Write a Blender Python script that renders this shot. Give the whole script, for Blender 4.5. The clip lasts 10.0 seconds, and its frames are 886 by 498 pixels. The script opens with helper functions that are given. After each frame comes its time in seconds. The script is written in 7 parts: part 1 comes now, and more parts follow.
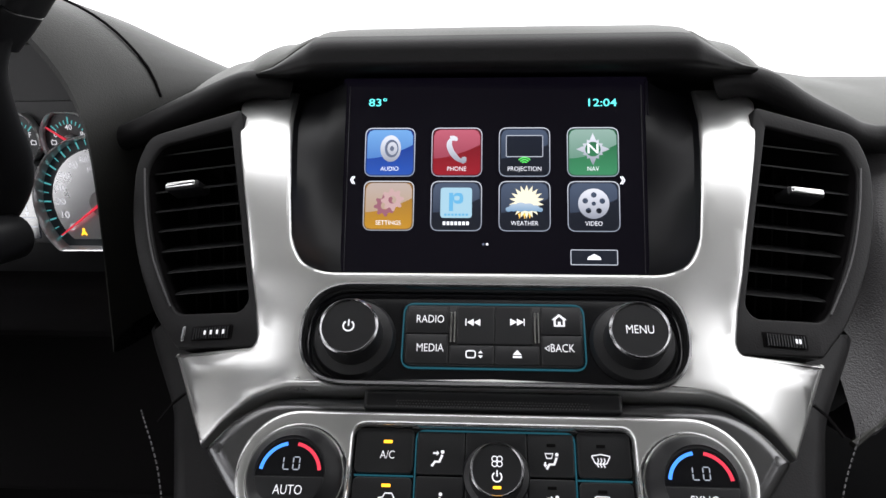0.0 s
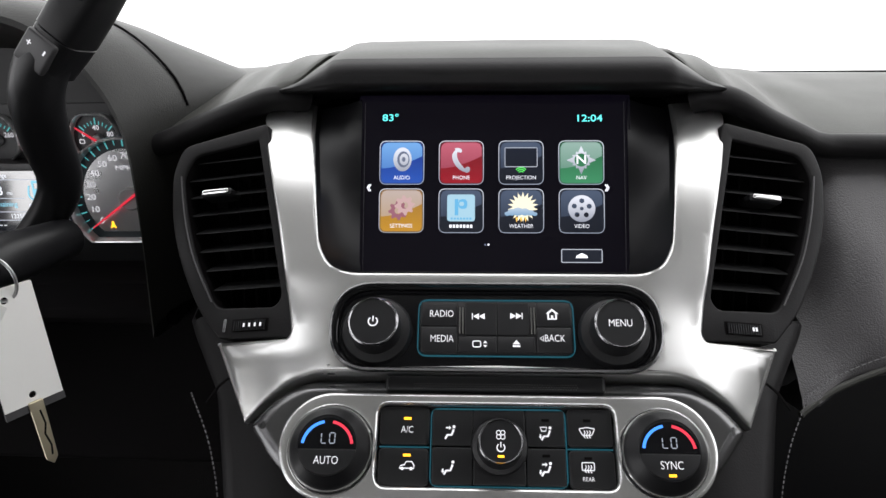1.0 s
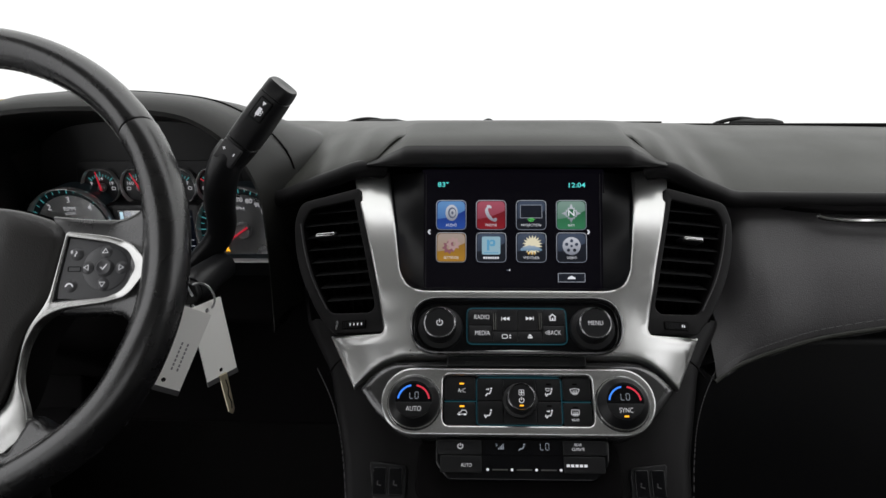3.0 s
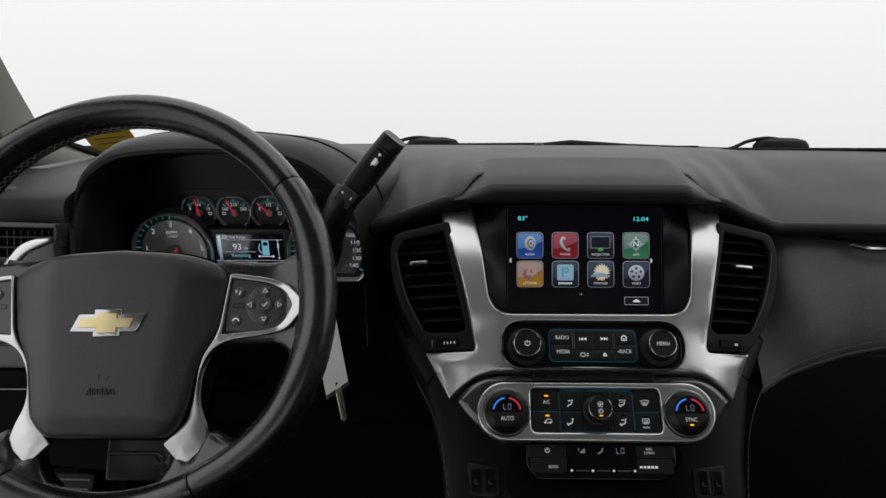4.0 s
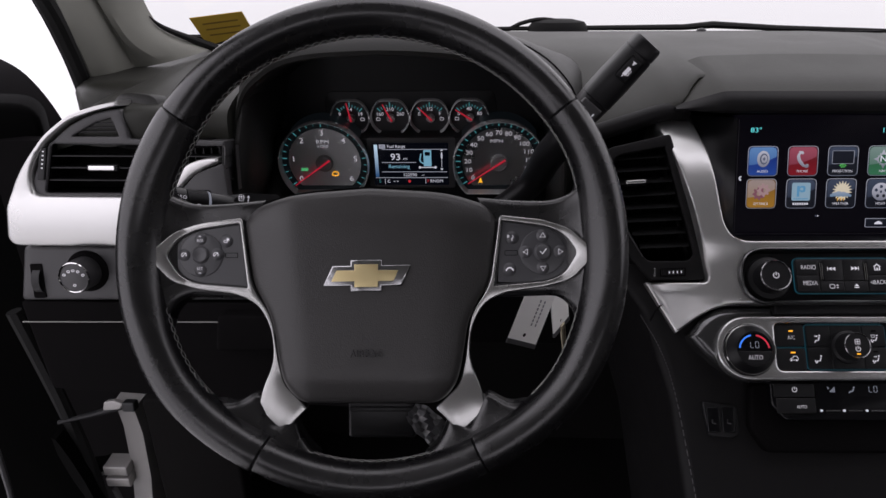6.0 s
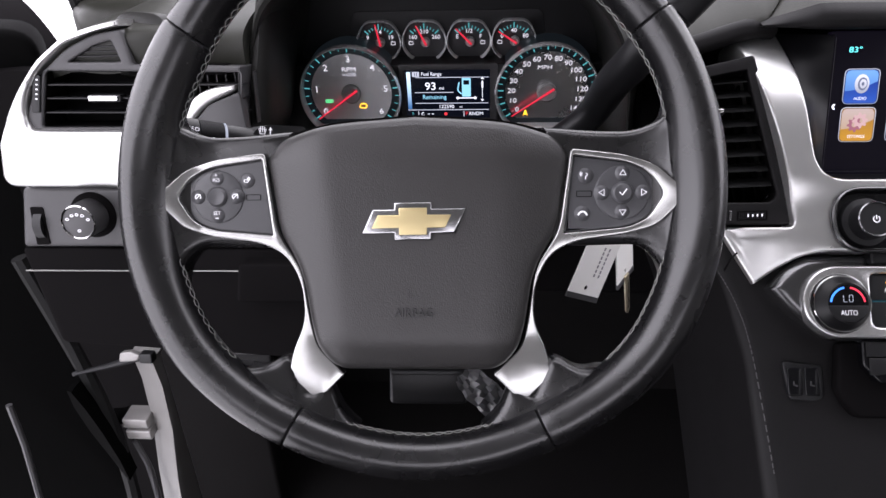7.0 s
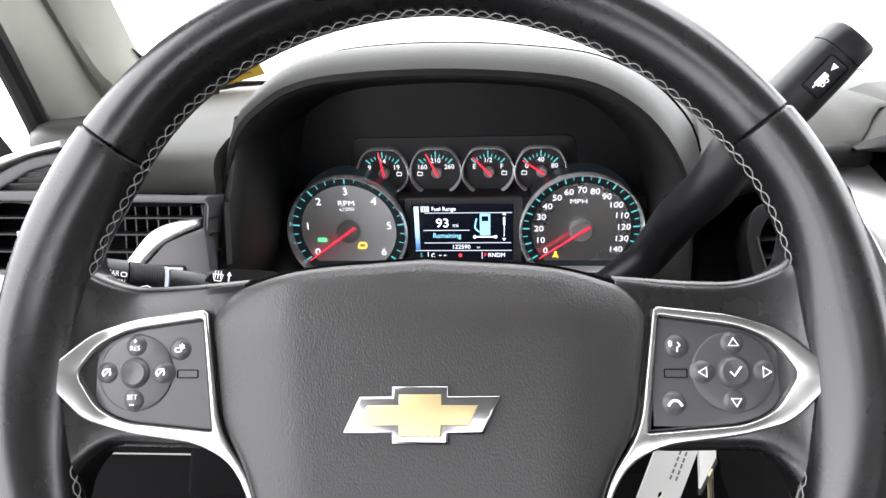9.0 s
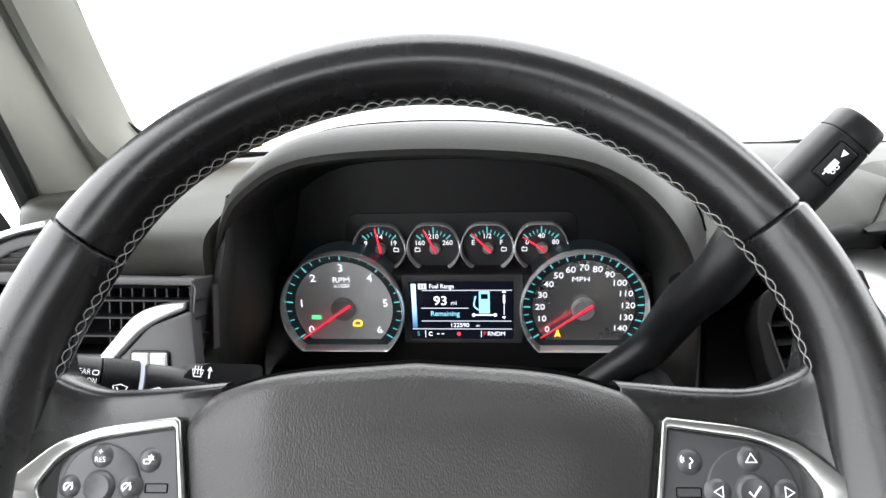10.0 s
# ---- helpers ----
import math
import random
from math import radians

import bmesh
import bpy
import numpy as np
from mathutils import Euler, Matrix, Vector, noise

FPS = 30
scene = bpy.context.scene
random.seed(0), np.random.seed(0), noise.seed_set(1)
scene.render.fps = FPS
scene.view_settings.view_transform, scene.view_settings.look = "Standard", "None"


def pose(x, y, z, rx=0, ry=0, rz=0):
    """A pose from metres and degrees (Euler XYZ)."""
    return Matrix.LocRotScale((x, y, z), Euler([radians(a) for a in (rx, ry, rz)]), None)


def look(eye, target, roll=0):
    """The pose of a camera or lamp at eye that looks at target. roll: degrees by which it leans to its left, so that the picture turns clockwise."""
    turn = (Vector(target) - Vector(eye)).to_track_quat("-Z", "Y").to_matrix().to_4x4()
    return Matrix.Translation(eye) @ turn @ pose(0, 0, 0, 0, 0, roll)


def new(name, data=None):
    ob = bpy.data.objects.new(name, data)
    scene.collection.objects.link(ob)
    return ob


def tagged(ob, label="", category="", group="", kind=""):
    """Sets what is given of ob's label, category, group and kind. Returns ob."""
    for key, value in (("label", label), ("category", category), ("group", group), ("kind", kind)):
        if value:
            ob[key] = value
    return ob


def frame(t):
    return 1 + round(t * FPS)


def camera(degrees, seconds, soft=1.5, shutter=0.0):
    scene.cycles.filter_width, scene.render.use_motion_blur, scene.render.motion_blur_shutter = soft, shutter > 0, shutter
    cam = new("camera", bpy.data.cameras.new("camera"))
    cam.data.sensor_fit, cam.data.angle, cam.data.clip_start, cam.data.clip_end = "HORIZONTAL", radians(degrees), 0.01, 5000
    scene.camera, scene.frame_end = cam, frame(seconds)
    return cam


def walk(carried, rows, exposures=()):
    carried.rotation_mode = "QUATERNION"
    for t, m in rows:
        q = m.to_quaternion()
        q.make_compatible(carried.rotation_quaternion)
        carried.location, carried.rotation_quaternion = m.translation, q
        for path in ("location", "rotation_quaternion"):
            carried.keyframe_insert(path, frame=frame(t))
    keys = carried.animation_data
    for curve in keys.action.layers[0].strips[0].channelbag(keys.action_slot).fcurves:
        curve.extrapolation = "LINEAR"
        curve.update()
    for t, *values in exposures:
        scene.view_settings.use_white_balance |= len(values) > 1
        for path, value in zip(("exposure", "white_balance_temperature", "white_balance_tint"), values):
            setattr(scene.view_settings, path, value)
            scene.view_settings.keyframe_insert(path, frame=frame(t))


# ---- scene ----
cam = camera(64.8, 10.0)
PATH = [
    (0, (0.005, 0.007, 0.751), (-0.172, 1.969, 0.401), -0.2),
    (0.5, (0.001, -0.016, 0.766), (-0.156, 1.936, 0.359), -0.2),
    (1, (-0.004, -0.045, 0.786), (-0.14, 1.897, 0.329), -0.3),
    (1.5, (0.0, -0.088, 0.804), (-0.114, 1.854, 0.338), -0.4),
    (2, (-0.009, -0.143, 0.823), (-0.122, 1.796, 0.348), -0.4),
    (2.2, (-0.008, -0.158, 0.826), (-0.138, 1.782, 0.356), -0.6),
    (3.3, (-0.055, -0.311, 0.888), (-0.163, 1.626, 0.401), -0.2),
    (3.5, (-0.073, -0.335, 0.895), (-0.187, 1.603, 0.411), -0.2),
    (4, (-0.123, -0.35, 0.94), (-0.225, 1.578, 0.417), -0.2),
    (4.5, (-0.181, -0.335, 0.991), (-0.235, 1.588, 0.444), -0.2),
    (5, (-0.253, -0.32, 1.001), (-0.306, 1.591, 0.416), -0.2),
    (5.5, (-0.311, -0.293, 0.989), (-0.37, 1.593, 0.325), -0.3),
    (6, (-0.357, -0.261, 0.966), (-0.441, 1.536, 0.094), -0.6),
    (6.2, (-0.367, -0.25, 0.96), (-0.47, 1.503, 0.003), -0.8),
    (7.3, (-0.392, -0.167, 0.919), (-0.521, 1.546, -0.105), -1.3),
    (7.5, (-0.394, -0.152, 0.911), (-0.526, 1.56, -0.115), -1.2),
    (8, (-0.402, -0.112, 0.896), (-0.541, 1.645, -0.048), -1.3),
    (8.5, (-0.406, -0.084, 0.884), (-0.553, 1.744, 0.088), -1.3),
    (9, (-0.404, -0.059, 0.884), (-0.552, 1.824, 0.226), -1.2),
    (9.5, (-0.402, -0.038, 0.89), (-0.548, 1.875, 0.323), -1.2),
    (10, (-0.401, -0.035, 0.895), (-0.558, 1.895, 0.396), -1.1),
]
EXPOSURES = [(0.0, 1.07, 6350, 15), (2.0, 0.88, 6400, 14), (3.5, -0.1, 6400, 13), (4.5, -0.2, 6350, 14), (5.4, -0.25, 6400, 17), (6.0, -0.1, 6300, 24), (7.4, 1.80, 6200, 23), (8.0, 2.05, 6250, 20), (9.0, 2.04, 6300, 15), (10.0, 1.90, 6300, 13)]
walk(cam, [(t, look(eye, target, roll)) for t, eye, target, roll in PATH], EXPOSURES)

# ---- light: a white photo booth all round the car ----
world = bpy.data.worlds.new("booth")
scene.world = world
world.use_nodes = True
bg = world.node_tree.nodes["Background"]
bg.inputs[0].default_value = (0.96, 0.97, 0.95, 1)
wn, wl = world.node_tree.nodes, world.node_tree.links
wc, wsep, wmap = wn.new("ShaderNodeTexCoord"), wn.new("ShaderNodeSeparateXYZ"), wn.new("ShaderNodeMapRange")
wmap.interpolation_type = "SMOOTHSTEP"
wmap.inputs["From Min"].default_value, wmap.inputs["From Max"].default_value = -0.9, 1.0
wmap.inputs["To Min"].default_value, wmap.inputs["To Max"].default_value = 0.85, 1.85
wl.new(wc.outputs["Generated"], wsep.inputs[0])
wl.new(wsep.outputs[2], wmap.inputs[0])
wl.new(wmap.outputs[0], bg.inputs[1])


# ---- materials ----
def nodes_of(m):
    m.use_nodes = True
    return m.node_tree.nodes, m.node_tree.links


def surface(name, colour, rough, metal=0.0, grain=0.0, size=900.0, dirt=0.15, kind="NOISE", spec=0.5, coat=0.0, stretch=(1, 1, 1), sheen=0.0, vary=0.08, patch=14.0):
    """A plain surface with a fine relief (grain, at size cells a metre) and broad unevenness of tone and gloss."""
    m = bpy.data.materials.new(name)
    n, l = nodes_of(m)
    b = n["Principled BSDF"]
    co = n.new("ShaderNodeTexCoord")
    mp = n.new("ShaderNodeMapping")
    mp.inputs["Scale"].default_value = stretch
    l.new(co.outputs["Object"], mp.inputs[0])
    big = n.new("ShaderNodeTexNoise")
    big.inputs["Scale"].default_value = patch
    big.inputs["Detail"].default_value = 6
    l.new(co.outputs["Object"], big.inputs["Vector"])
    mix = n.new("ShaderNodeMix")
    mix.data_type = "RGBA"
    mix.inputs[6].default_value = (*[c * (1 - dirt) for c in colour], 1)
    mix.inputs[7].default_value = (*[min(1, c * (1 + dirt)) for c in colour], 1)
    l.new(big.outputs[0], mix.inputs[0])
    l.new(mix.outputs[2], b.inputs["Base Color"])
    rr = n.new("ShaderNodeMapRange")
    rr.inputs["To Min"].default_value = max(0.02, rough - vary)
    rr.inputs["To Max"].default_value = min(1, rough + vary)
    l.new(big.outputs[0], rr.inputs[0])
    l.new(rr.outputs[0], b.inputs["Roughness"])
    b.inputs["Metallic"].default_value = metal
    b.inputs["Specular IOR Level"].default_value = spec
    b.inputs["Coat Weight"].default_value = coat
    b.inputs["Coat Roughness"].default_value = 0.05
    b.inputs["Sheen Weight"].default_value = sheen
    b.inputs["Sheen Roughness"].default_value = 0.35
    if grain:
        if kind == "NOISE":
            g = n.new("ShaderNodeTexNoise")
            g.inputs["Detail"].default_value = 2
            out = g.outputs[0]
        else:
            g = n.new("ShaderNodeTexVoronoi")
            g.feature = "SMOOTH_F1"
            out = g.outputs["Distance"]
        g.inputs["Scale"].default_value = size
        l.new(mp.outputs[0], g.inputs["Vector"])
        bu = n.new("ShaderNodeBump")
        bu.inputs["Strength"].default_value = grain
        bu.inputs["Distance"].default_value = 0.0006
        bu.invert = kind != "NOISE"
        l.new(out, bu.inputs["Height"])
        l.new(bu.outputs[0], b.inputs["Normal"])
    return m


def glow(name, colour, strength=1.0):
    m = bpy.data.materials.new(name)
    n, l = nodes_of(m)
    b = n["Principled BSDF"]
    b.inputs["Base Color"].default_value = (*[c * 0.05 for c in colour], 1)
    b.inputs["Emission Color"].default_value = (*colour, 1)
    b.inputs["Emission Strength"].default_value = strength
    b.inputs["Roughness"].default_value = 0.4
    return m


def glow_ramp(name, low, high, strength, span):
    """A lit display tile whose colour runs from low at its foot to high at its head."""
    m = glow(name, high, strength)
    n, l = nodes_of(m)
    co = n.new("ShaderNodeTexCoord")
    se = n.new("ShaderNodeSeparateXYZ")
    mr = n.new("ShaderNodeMapRange")
    mr.inputs["From Min"].default_value, mr.inputs["From Max"].default_value = -span, span
    mix = n.new("ShaderNodeMix")
    mix.data_type = "RGBA"
    mix.inputs[6].default_value, mix.inputs[7].default_value = (*low, 1), (*high, 1)
    l.new(co.outputs["Object"], se.inputs[0])
    l.new(se.outputs[1], mr.inputs[0])
    l.new(mr.outputs[0], mix.inputs[0])
    l.new(mix.outputs[2], n["Principled BSDF"].inputs["Emission Color"])
    return m


BROWV = surface("brow_vinyl", (0.0135, 0.0134, 0.0122), 0.42, grain=0.34, size=1100, kind="V", spec=0.28)
DASH = surface("soft_black_vinyl", (0.0165, 0.0168, 0.0125), 0.47, grain=0.22, size=1100, kind="V", sheen=0.03, spec=0.37)
VINYL = surface("charcoal_vinyl", (0.055, 0.0525, 0.055), 0.38, grain=0.5, size=1100, kind="V", dirt=0.2)
BLACKV = surface("black_vinyl", (0.0105, 0.0100, 0.0105), 0.46, grain=0.16, size=1100, kind="V", spec=0.16)
LEATHER = surface("wheel_leather", (0.008, 0.0078, 0.0085), 0.27, grain=0.07, size=1500, dirt=0.3, spec=0.82, vary=0.06, patch=45)
PADSKIN = surface("airbag_skin", (0.040, 0.0385, 0.038), 0.33, grain=0.30, size=1150, kind="V", stretch=(1.4, 0.8, 1), dirt=0.10)
PLASTIC = surface("black_plastic", (0.010, 0.010, 0.011), 0.38, grain=0.12, size=1800, spec=0.35)
GREYPL = surface("charcoal_plastic", (0.050, 0.049, 0.051), 0.40, grain=0.2, size=1800)
DARK = surface("matt_black", (0.0058, 0.0053, 0.0056), 0.7, grain=0.2, size=900, spec=0.025)
GLOSS = surface("piano_black", (0.004, 0.004, 0.005), 0.14, dirt=0.1, spec=0.35)
RUBBER = surface("black_rubber", (0.008, 0.008, 0.008), 0.6, grain=0.3, size=700, spec=0.25)
SILVER = surface("satin_silver", (0.66, 0.66, 0.65), 0.30, metal=0.88, grain=0.02, size=2600, dirt=0.03)
SPOKES = surface("smooth_satin_silver", (0.53, 0.53, 0.52), 0.24, metal=0.95, grain=0.02, size=2600, dirt=0.03)
# The trim's silver, brightened for light caught round the climate dials.
BEZELS = surface("lit_satin_silver", (0.74, 0.74, 0.735), 0.24, metal=0.9, grain=0.02, size=2600, dirt=0.03)
DIMCHROME = surface("dark_chrome", (0.30, 0.30, 0.31), 0.20, metal=1.0, dirt=0.05)
CHROME = surface("chrome", (0.80, 0.80, 0.80), 0.08, metal=1.0, dirt=0.03)
PODMETAL = surface("dark_satin_metal", (0.15, 0.15, 0.153), 0.24, metal=0.9, grain=0.02, size=2600, dirt=0.05)
PILLAR = surface("woven_grey_trim", (0.21, 0.21, 0.185), 0.85, grain=0.5, size=1500, dirt=0.06)
TRIMG = surface("grey_cabin_trim", (0.20, 0.20, 0.19), 0.7, grain=0.3, size=1200, dirt=0.1)
LINER = surface("grey_headliner", (0.34, 0.34, 0.32), 0.9, grain=0.5, size=1500, dirt=0.05)
BROWN = surface("carpet_dark", (0.010, 0.0095, 0.0095), 0.95, grain=0.8, size=600, spec=0.03)
WHITE = surface("booth_floor", (0.66, 0.66, 0.65), 0.6, dirt=0.08)
# Body paint taken darker so the post's shade sits in its colour.
POSTPAINT = surface("shaded_body_paint", (0.25, 0.243, 0.235), 0.32, dirt=0.2)
# Legends glow of themselves, even plain print on stalk, lever and thumbwheels.
LETTER = glow("glowing_print", (0.75, 0.76, 0.78), 0.42)
LETTER.node_tree.nodes["Principled BSDF"].inputs["Base Color"].default_value = (0.6, 0.6, 0.62, 1)
CYAN = glow("cyan_glow", (0.03, 0.30, 0.40), 0.13)
CYAN_TXT = glow("cyan_digits", (0.12, 0.85, 0.80), 0.8)



def pane(name, clear, mirror):
    """A thin clear pane: light goes straight through but for the share that it mirrors."""
    m = bpy.data.materials.new(name)
    n, l = nodes_of(m)
    n.remove(n["Principled BSDF"])
    t, g, mix = n.new("ShaderNodeBsdfTransparent"), n.new("ShaderNodeBsdfGlossy"), n.new("ShaderNodeMixShader")
    t.inputs[0].default_value = (*clear, 1)
    g.inputs["Roughness"].default_value = 0.02
    mix.inputs[0].default_value = mirror
    l.new(t.outputs[0], mix.inputs[1])
    l.new(g.outputs[0], mix.inputs[2])
    l.new(mix.outputs[0], n["Material Output"].inputs[0])
    return m


GLASS = pane("clear_glass", (0.82, 0.83, 0.81), 0.04)


# ---- building helpers ----
def face(o, lean=0.0, turn=0.0, roll=0.0):
    """The pose of a panel that leans back by so many degrees: x right, y up its face, z out of it towards the driver."""
    return pose(*o) @ pose(0, 0, 0, 0, 0, turn) @ pose(0, 0, 0, 90 - lean) @ pose(0, 0, 0, 0, 0, roll)


def mesh_of(name, bm, material, smooth=35):
    me = bpy.data.meshes.new(name)
    bmesh.ops.recalc_face_normals(bm, faces=bm.faces)
    bm.to_mesh(me)
    bm.free()
    me.materials.append(material)
    if smooth:
        me.polygons.foreach_set("use_smooth", [True] * len(me.polygons))
        me.set_sharp_from_angle(angle=radians(smooth))
    return me


def part(name, bm, material, parent, label="", m=None, smooth=35):
    ob = new(name, mesh_of(name, bm, material, smooth))
    ob.parent = parent
    if m is not None:
        ob.matrix_local = m
    if label:
        ob["label"] = label
    return ob


def thing(name, m, label, category, group="", kind=""):
    ob = new(name)
    ob.empty_display_size = 0.02
    ob.matrix_world = m
    return tagged(ob, label, category, group, kind)


def single(name, bm, material, m, label, category, group="", kind="", smooth=35):
    ob = new(name, mesh_of(name, bm, material, smooth))
    ob.matrix_world = m
    return tagged(ob, label, category, group, kind)


def loft(rings, closed=True, cap=True, bm=None):
    bm = bm or bmesh.new()
    rows = [[bm.verts.new(p) for p in r] for r in rings]
    n = len(rows[0])
    for a, b in zip(rows, rows[1:]):
        for i in range(n if closed else n - 1):
            j = (i + 1) % n
            bm.faces.new((a[i], a[j], b[j], b[i]))
    if cap and closed:
        bm.faces.new(rows[0][::-1])
        bm.faces.new(rows[-1])
    return bm


def lathe(profile, seg=32, bm=None, centre=(0, 0), cap=True):
    """Turns (radius, height) pairs round the local z axis."""
    rings = [[(centre[0] + r * math.cos(2 * math.pi * i / seg), centre[1] + r * math.sin(2 * math.pi * i / seg), h) for i in range(seg)] for r, h in profile]
    return loft(rings, bm=bm, cap=cap)


def curve_points(pts, n):
    """n points on a smooth curve through pts."""
    pts = [Vector(p) for p in pts]
    out = []
    k = len(pts) - 1
    for i in range(n):
        u = i / (n - 1) * k
        j = min(int(u), k - 1)
        f = u - j
        p0, p1, p2, p3 = pts[max(j - 1, 0)], pts[j], pts[j + 1], pts[min(j + 2, k)]
        out.append(0.5 * (2 * p1 + (p2 - p0) * f + (2 * p0 - 5 * p1 + 4 * p2 - p3) * f * f + (3 * p1 - p0 - 3 * p2 + p3) * f ** 3))
    return out


def tube(path, radius, seg=12, squash=1.0, bm=None, up=(0, 0, 1), closed=False):
    """A round bar along path; radius is a number or one for each point."""
    path = [Vector(p) for p in path]
    n = len(path)
    rings = []
    for i, p in enumerate(path):
        d = (path[(i + 1) % n if closed else min(i + 1, n - 1)] - path[(i - 1) % n if closed else max(i - 1, 0)]).normalized()
        a = d.cross(Vector(up))
        a = a.normalized() if a.length > 1e-4 else d.orthogonal().normalized()
        b = a.cross(d)
        r = radius if isinstance(radius, (int, float)) else radius[i]
        rings.append([p + a * r * math.cos(t) + b * r * squash * math.sin(t) for t in [2 * math.pi * k / seg for k in range(seg)]])
    if closed:
        rings.append(rings[0])
        bm = bm or bmesh.new()
        rows = [[bm.verts.new(q) for q in r] for r in rings[:-1]]
        for i in range(n):
            for k in range(seg):
                k2 = (k + 1) % seg
                bm.faces.new((rows[i][k], rows[i][k2], rows[(i + 1) % n][k2], rows[(i + 1) % n][k]))
        return bm
    return loft(rings, bm=bm)


def fillet(points, radius, steps=5):
    """The outline with its corners rounded; radius is a number or one for each corner."""
    out = []
    n = len(points)
    for i in range(n):
        p, a, b = Vector(points[i]), Vector(points[i - 1]), Vector(points[(i + 1) % n])
        r = radius if isinstance(radius, (int, float)) else radius[i]
        da, db = (a - p), (b - p)
        r = min(r, da.length * 0.48, db.length * 0.48)
        if r < 1e-6:
            out.append((p.x, p.y))
            continue
        s, e = p + da.normalized() * r, p + db.normalized() * r
        for k in range(steps + 1):
            f = k / steps
            q = s * (1 - f) ** 2 + p * 2 * f * (1 - f) + e * f * f
            out.append((q.x, q.y))
    return out


def box_outline(x0, y0, x1, y1, r=0.0, steps=4):
    return fillet([(x0, y0), (x1, y0), (x1, y1), (x0, y1)], r, steps)


def circle(cx, cy, r, seg=32, ry=None):
    return [(cx + r * math.cos(2 * math.pi * i / seg), cy + (ry or r) * math.sin(2 * math.pi * i / seg)) for i in range(seg)]


def area_of(o):
    return sum(o[i - 1][0] * o[i][1] - o[i][0] * o[i - 1][1] for i in range(len(o))) / 2


def inset(o, d):
    """The closed outline moved inwards by d."""
    s = 1 if area_of(o) > 0 else -1
    out = []
    n = len(o)
    for i in range(n):
        p, a, b = Vector(o[i]), Vector(o[i - 1]), Vector(o[(i + 1) % n])
        u, v = (p - a), (b - p)
        u = u.normalized() if u.length > 1e-9 else v.normalized()
        v = v.normalized() if v.length > 1e-9 else u
        m = Vector((-(u.y + v.y), u.x + v.x)) * s
        if m.length < 1e-6:
            m = Vector((-u.y, u.x)) * s
        m.normalize()
        c = max(0.5, m.dot(Vector((-u.y, u.x)) * s))
        q = p + m * d / c
        out.append((q.x, q.y))
    return out


def inside(p, o):
    c = False
    for i in range(len(o)):
        (x0, y0), (x1, y1) = o[i - 1], o[i]
        if (y0 > p[1]) != (y1 > p[1]) and p[0] < (x1 - x0) * (p[1] - y0) / (y1 - y0) + x0:
            c = not c
    return c


def slab(o, z0, z1, r=0.0, holes=(), top=None, step=0.0, bm=None, steps=3, back=True):
    """A plate with the outline o from height z0 to z1, its front edges rounded by r, with holes through it. top(x, y) adds to its height; step: mesh width."""
    from mathutils.geometry import delaunay_2d_cdt
    bm = bm or bmesh.new()
    lift = top or (lambda x, y: 0.0)
    loops = [(o if area_of(o) > 0 else o[::-1], 1)] + [(h if area_of(h) > 0 else h[::-1], -1) for h in holes]
    fronts, backs = [], []
    for loop, sign in loops:
        rings = [[(x, y, z0) for x, y in loop], [(x, y, z1 - r + lift(x, y)) for x, y in loop]]
        if r:
            for k in range(1, steps + 1):
                a = math.pi / 2 * k / steps
                q = inset(loop, sign * r * (1 - math.cos(a)))
                rings.append([(x, y, z1 - r + r * math.sin(a) + lift(x, y)) for x, y in q])
        rows = [[bm.verts.new(p) for p in ring] for ring in rings]
        n = len(loop)
        for a, b in zip(rows, rows[1:]):
            for i in range(n):
                j = (i + 1) % n
                bm.faces.new((a[i], a[j], b[j], b[i]) if sign > 0 else (b[i], b[j], a[j], a[i]))
        fronts.append(rows[-1])
        backs.append(rows[0])
    for k, loopset in enumerate((fronts, backs) if back else (fronts,)):
        if len(loopset) == 1 and not (step and k == 0) and len(loopset[0]) < 5:
            bm.faces.new(loopset[0] if k == 0 else loopset[0][::-1])
            continue
        vs, pts, edges = [], [], []
        for lp in loopset:
            s = len(pts)
            for i, v in enumerate(lp):
                vs.append(v)
                pts.append(Vector((v.co.x, v.co.y)))
                edges.append((s + i, s + (i + 1) % len(lp)))
        shapes = [[(v.co.x, v.co.y) for v in lp] for lp in loopset]
        if step and k == 0:
            xs, ys = [p.x for p in pts], [p.y for p in pts]
            x = min(xs) + step / 2
            while x < max(xs):
                y = min(ys) + step / 2
                while y < max(ys):
                    if inside((x, y), shapes[0]) and not any(inside((x, y), h) for h in shapes[1:]) and min((p - Vector((x, y))).length_squared for p in pts[:len(vs)]) > (step * 0.4) ** 2:
                        pts.append(Vector((x, y)))
                    y += step
                x += step
        co, ed, fa, ov, oe, of = delaunay_2d_cdt(pts, edges, [], 0, 1e-7)
        made = {}
        for i, c in enumerate(co):
            src = ov[i][0] if ov[i] else -1
            if 0 <= src < len(vs):
                made[i] = vs[src]
        for f in fa:
            cx, cy = sum(co[i].x for i in f) / 3, sum(co[i].y for i in f) / 3
            if not inside((cx, cy), shapes[0]) or any(inside((cx, cy), h) for h in shapes[1:]):
                continue
            q = []
            for i in f:
                if i not in made:
                    made[i] = bm.verts.new((co[i].x, co[i].y, (z1 + lift(co[i].x, co[i].y)) if k == 0 else z0))
                q.append(made[i])
            try:
                bm.faces.new(q)
            except ValueError:
                pass
    return bm


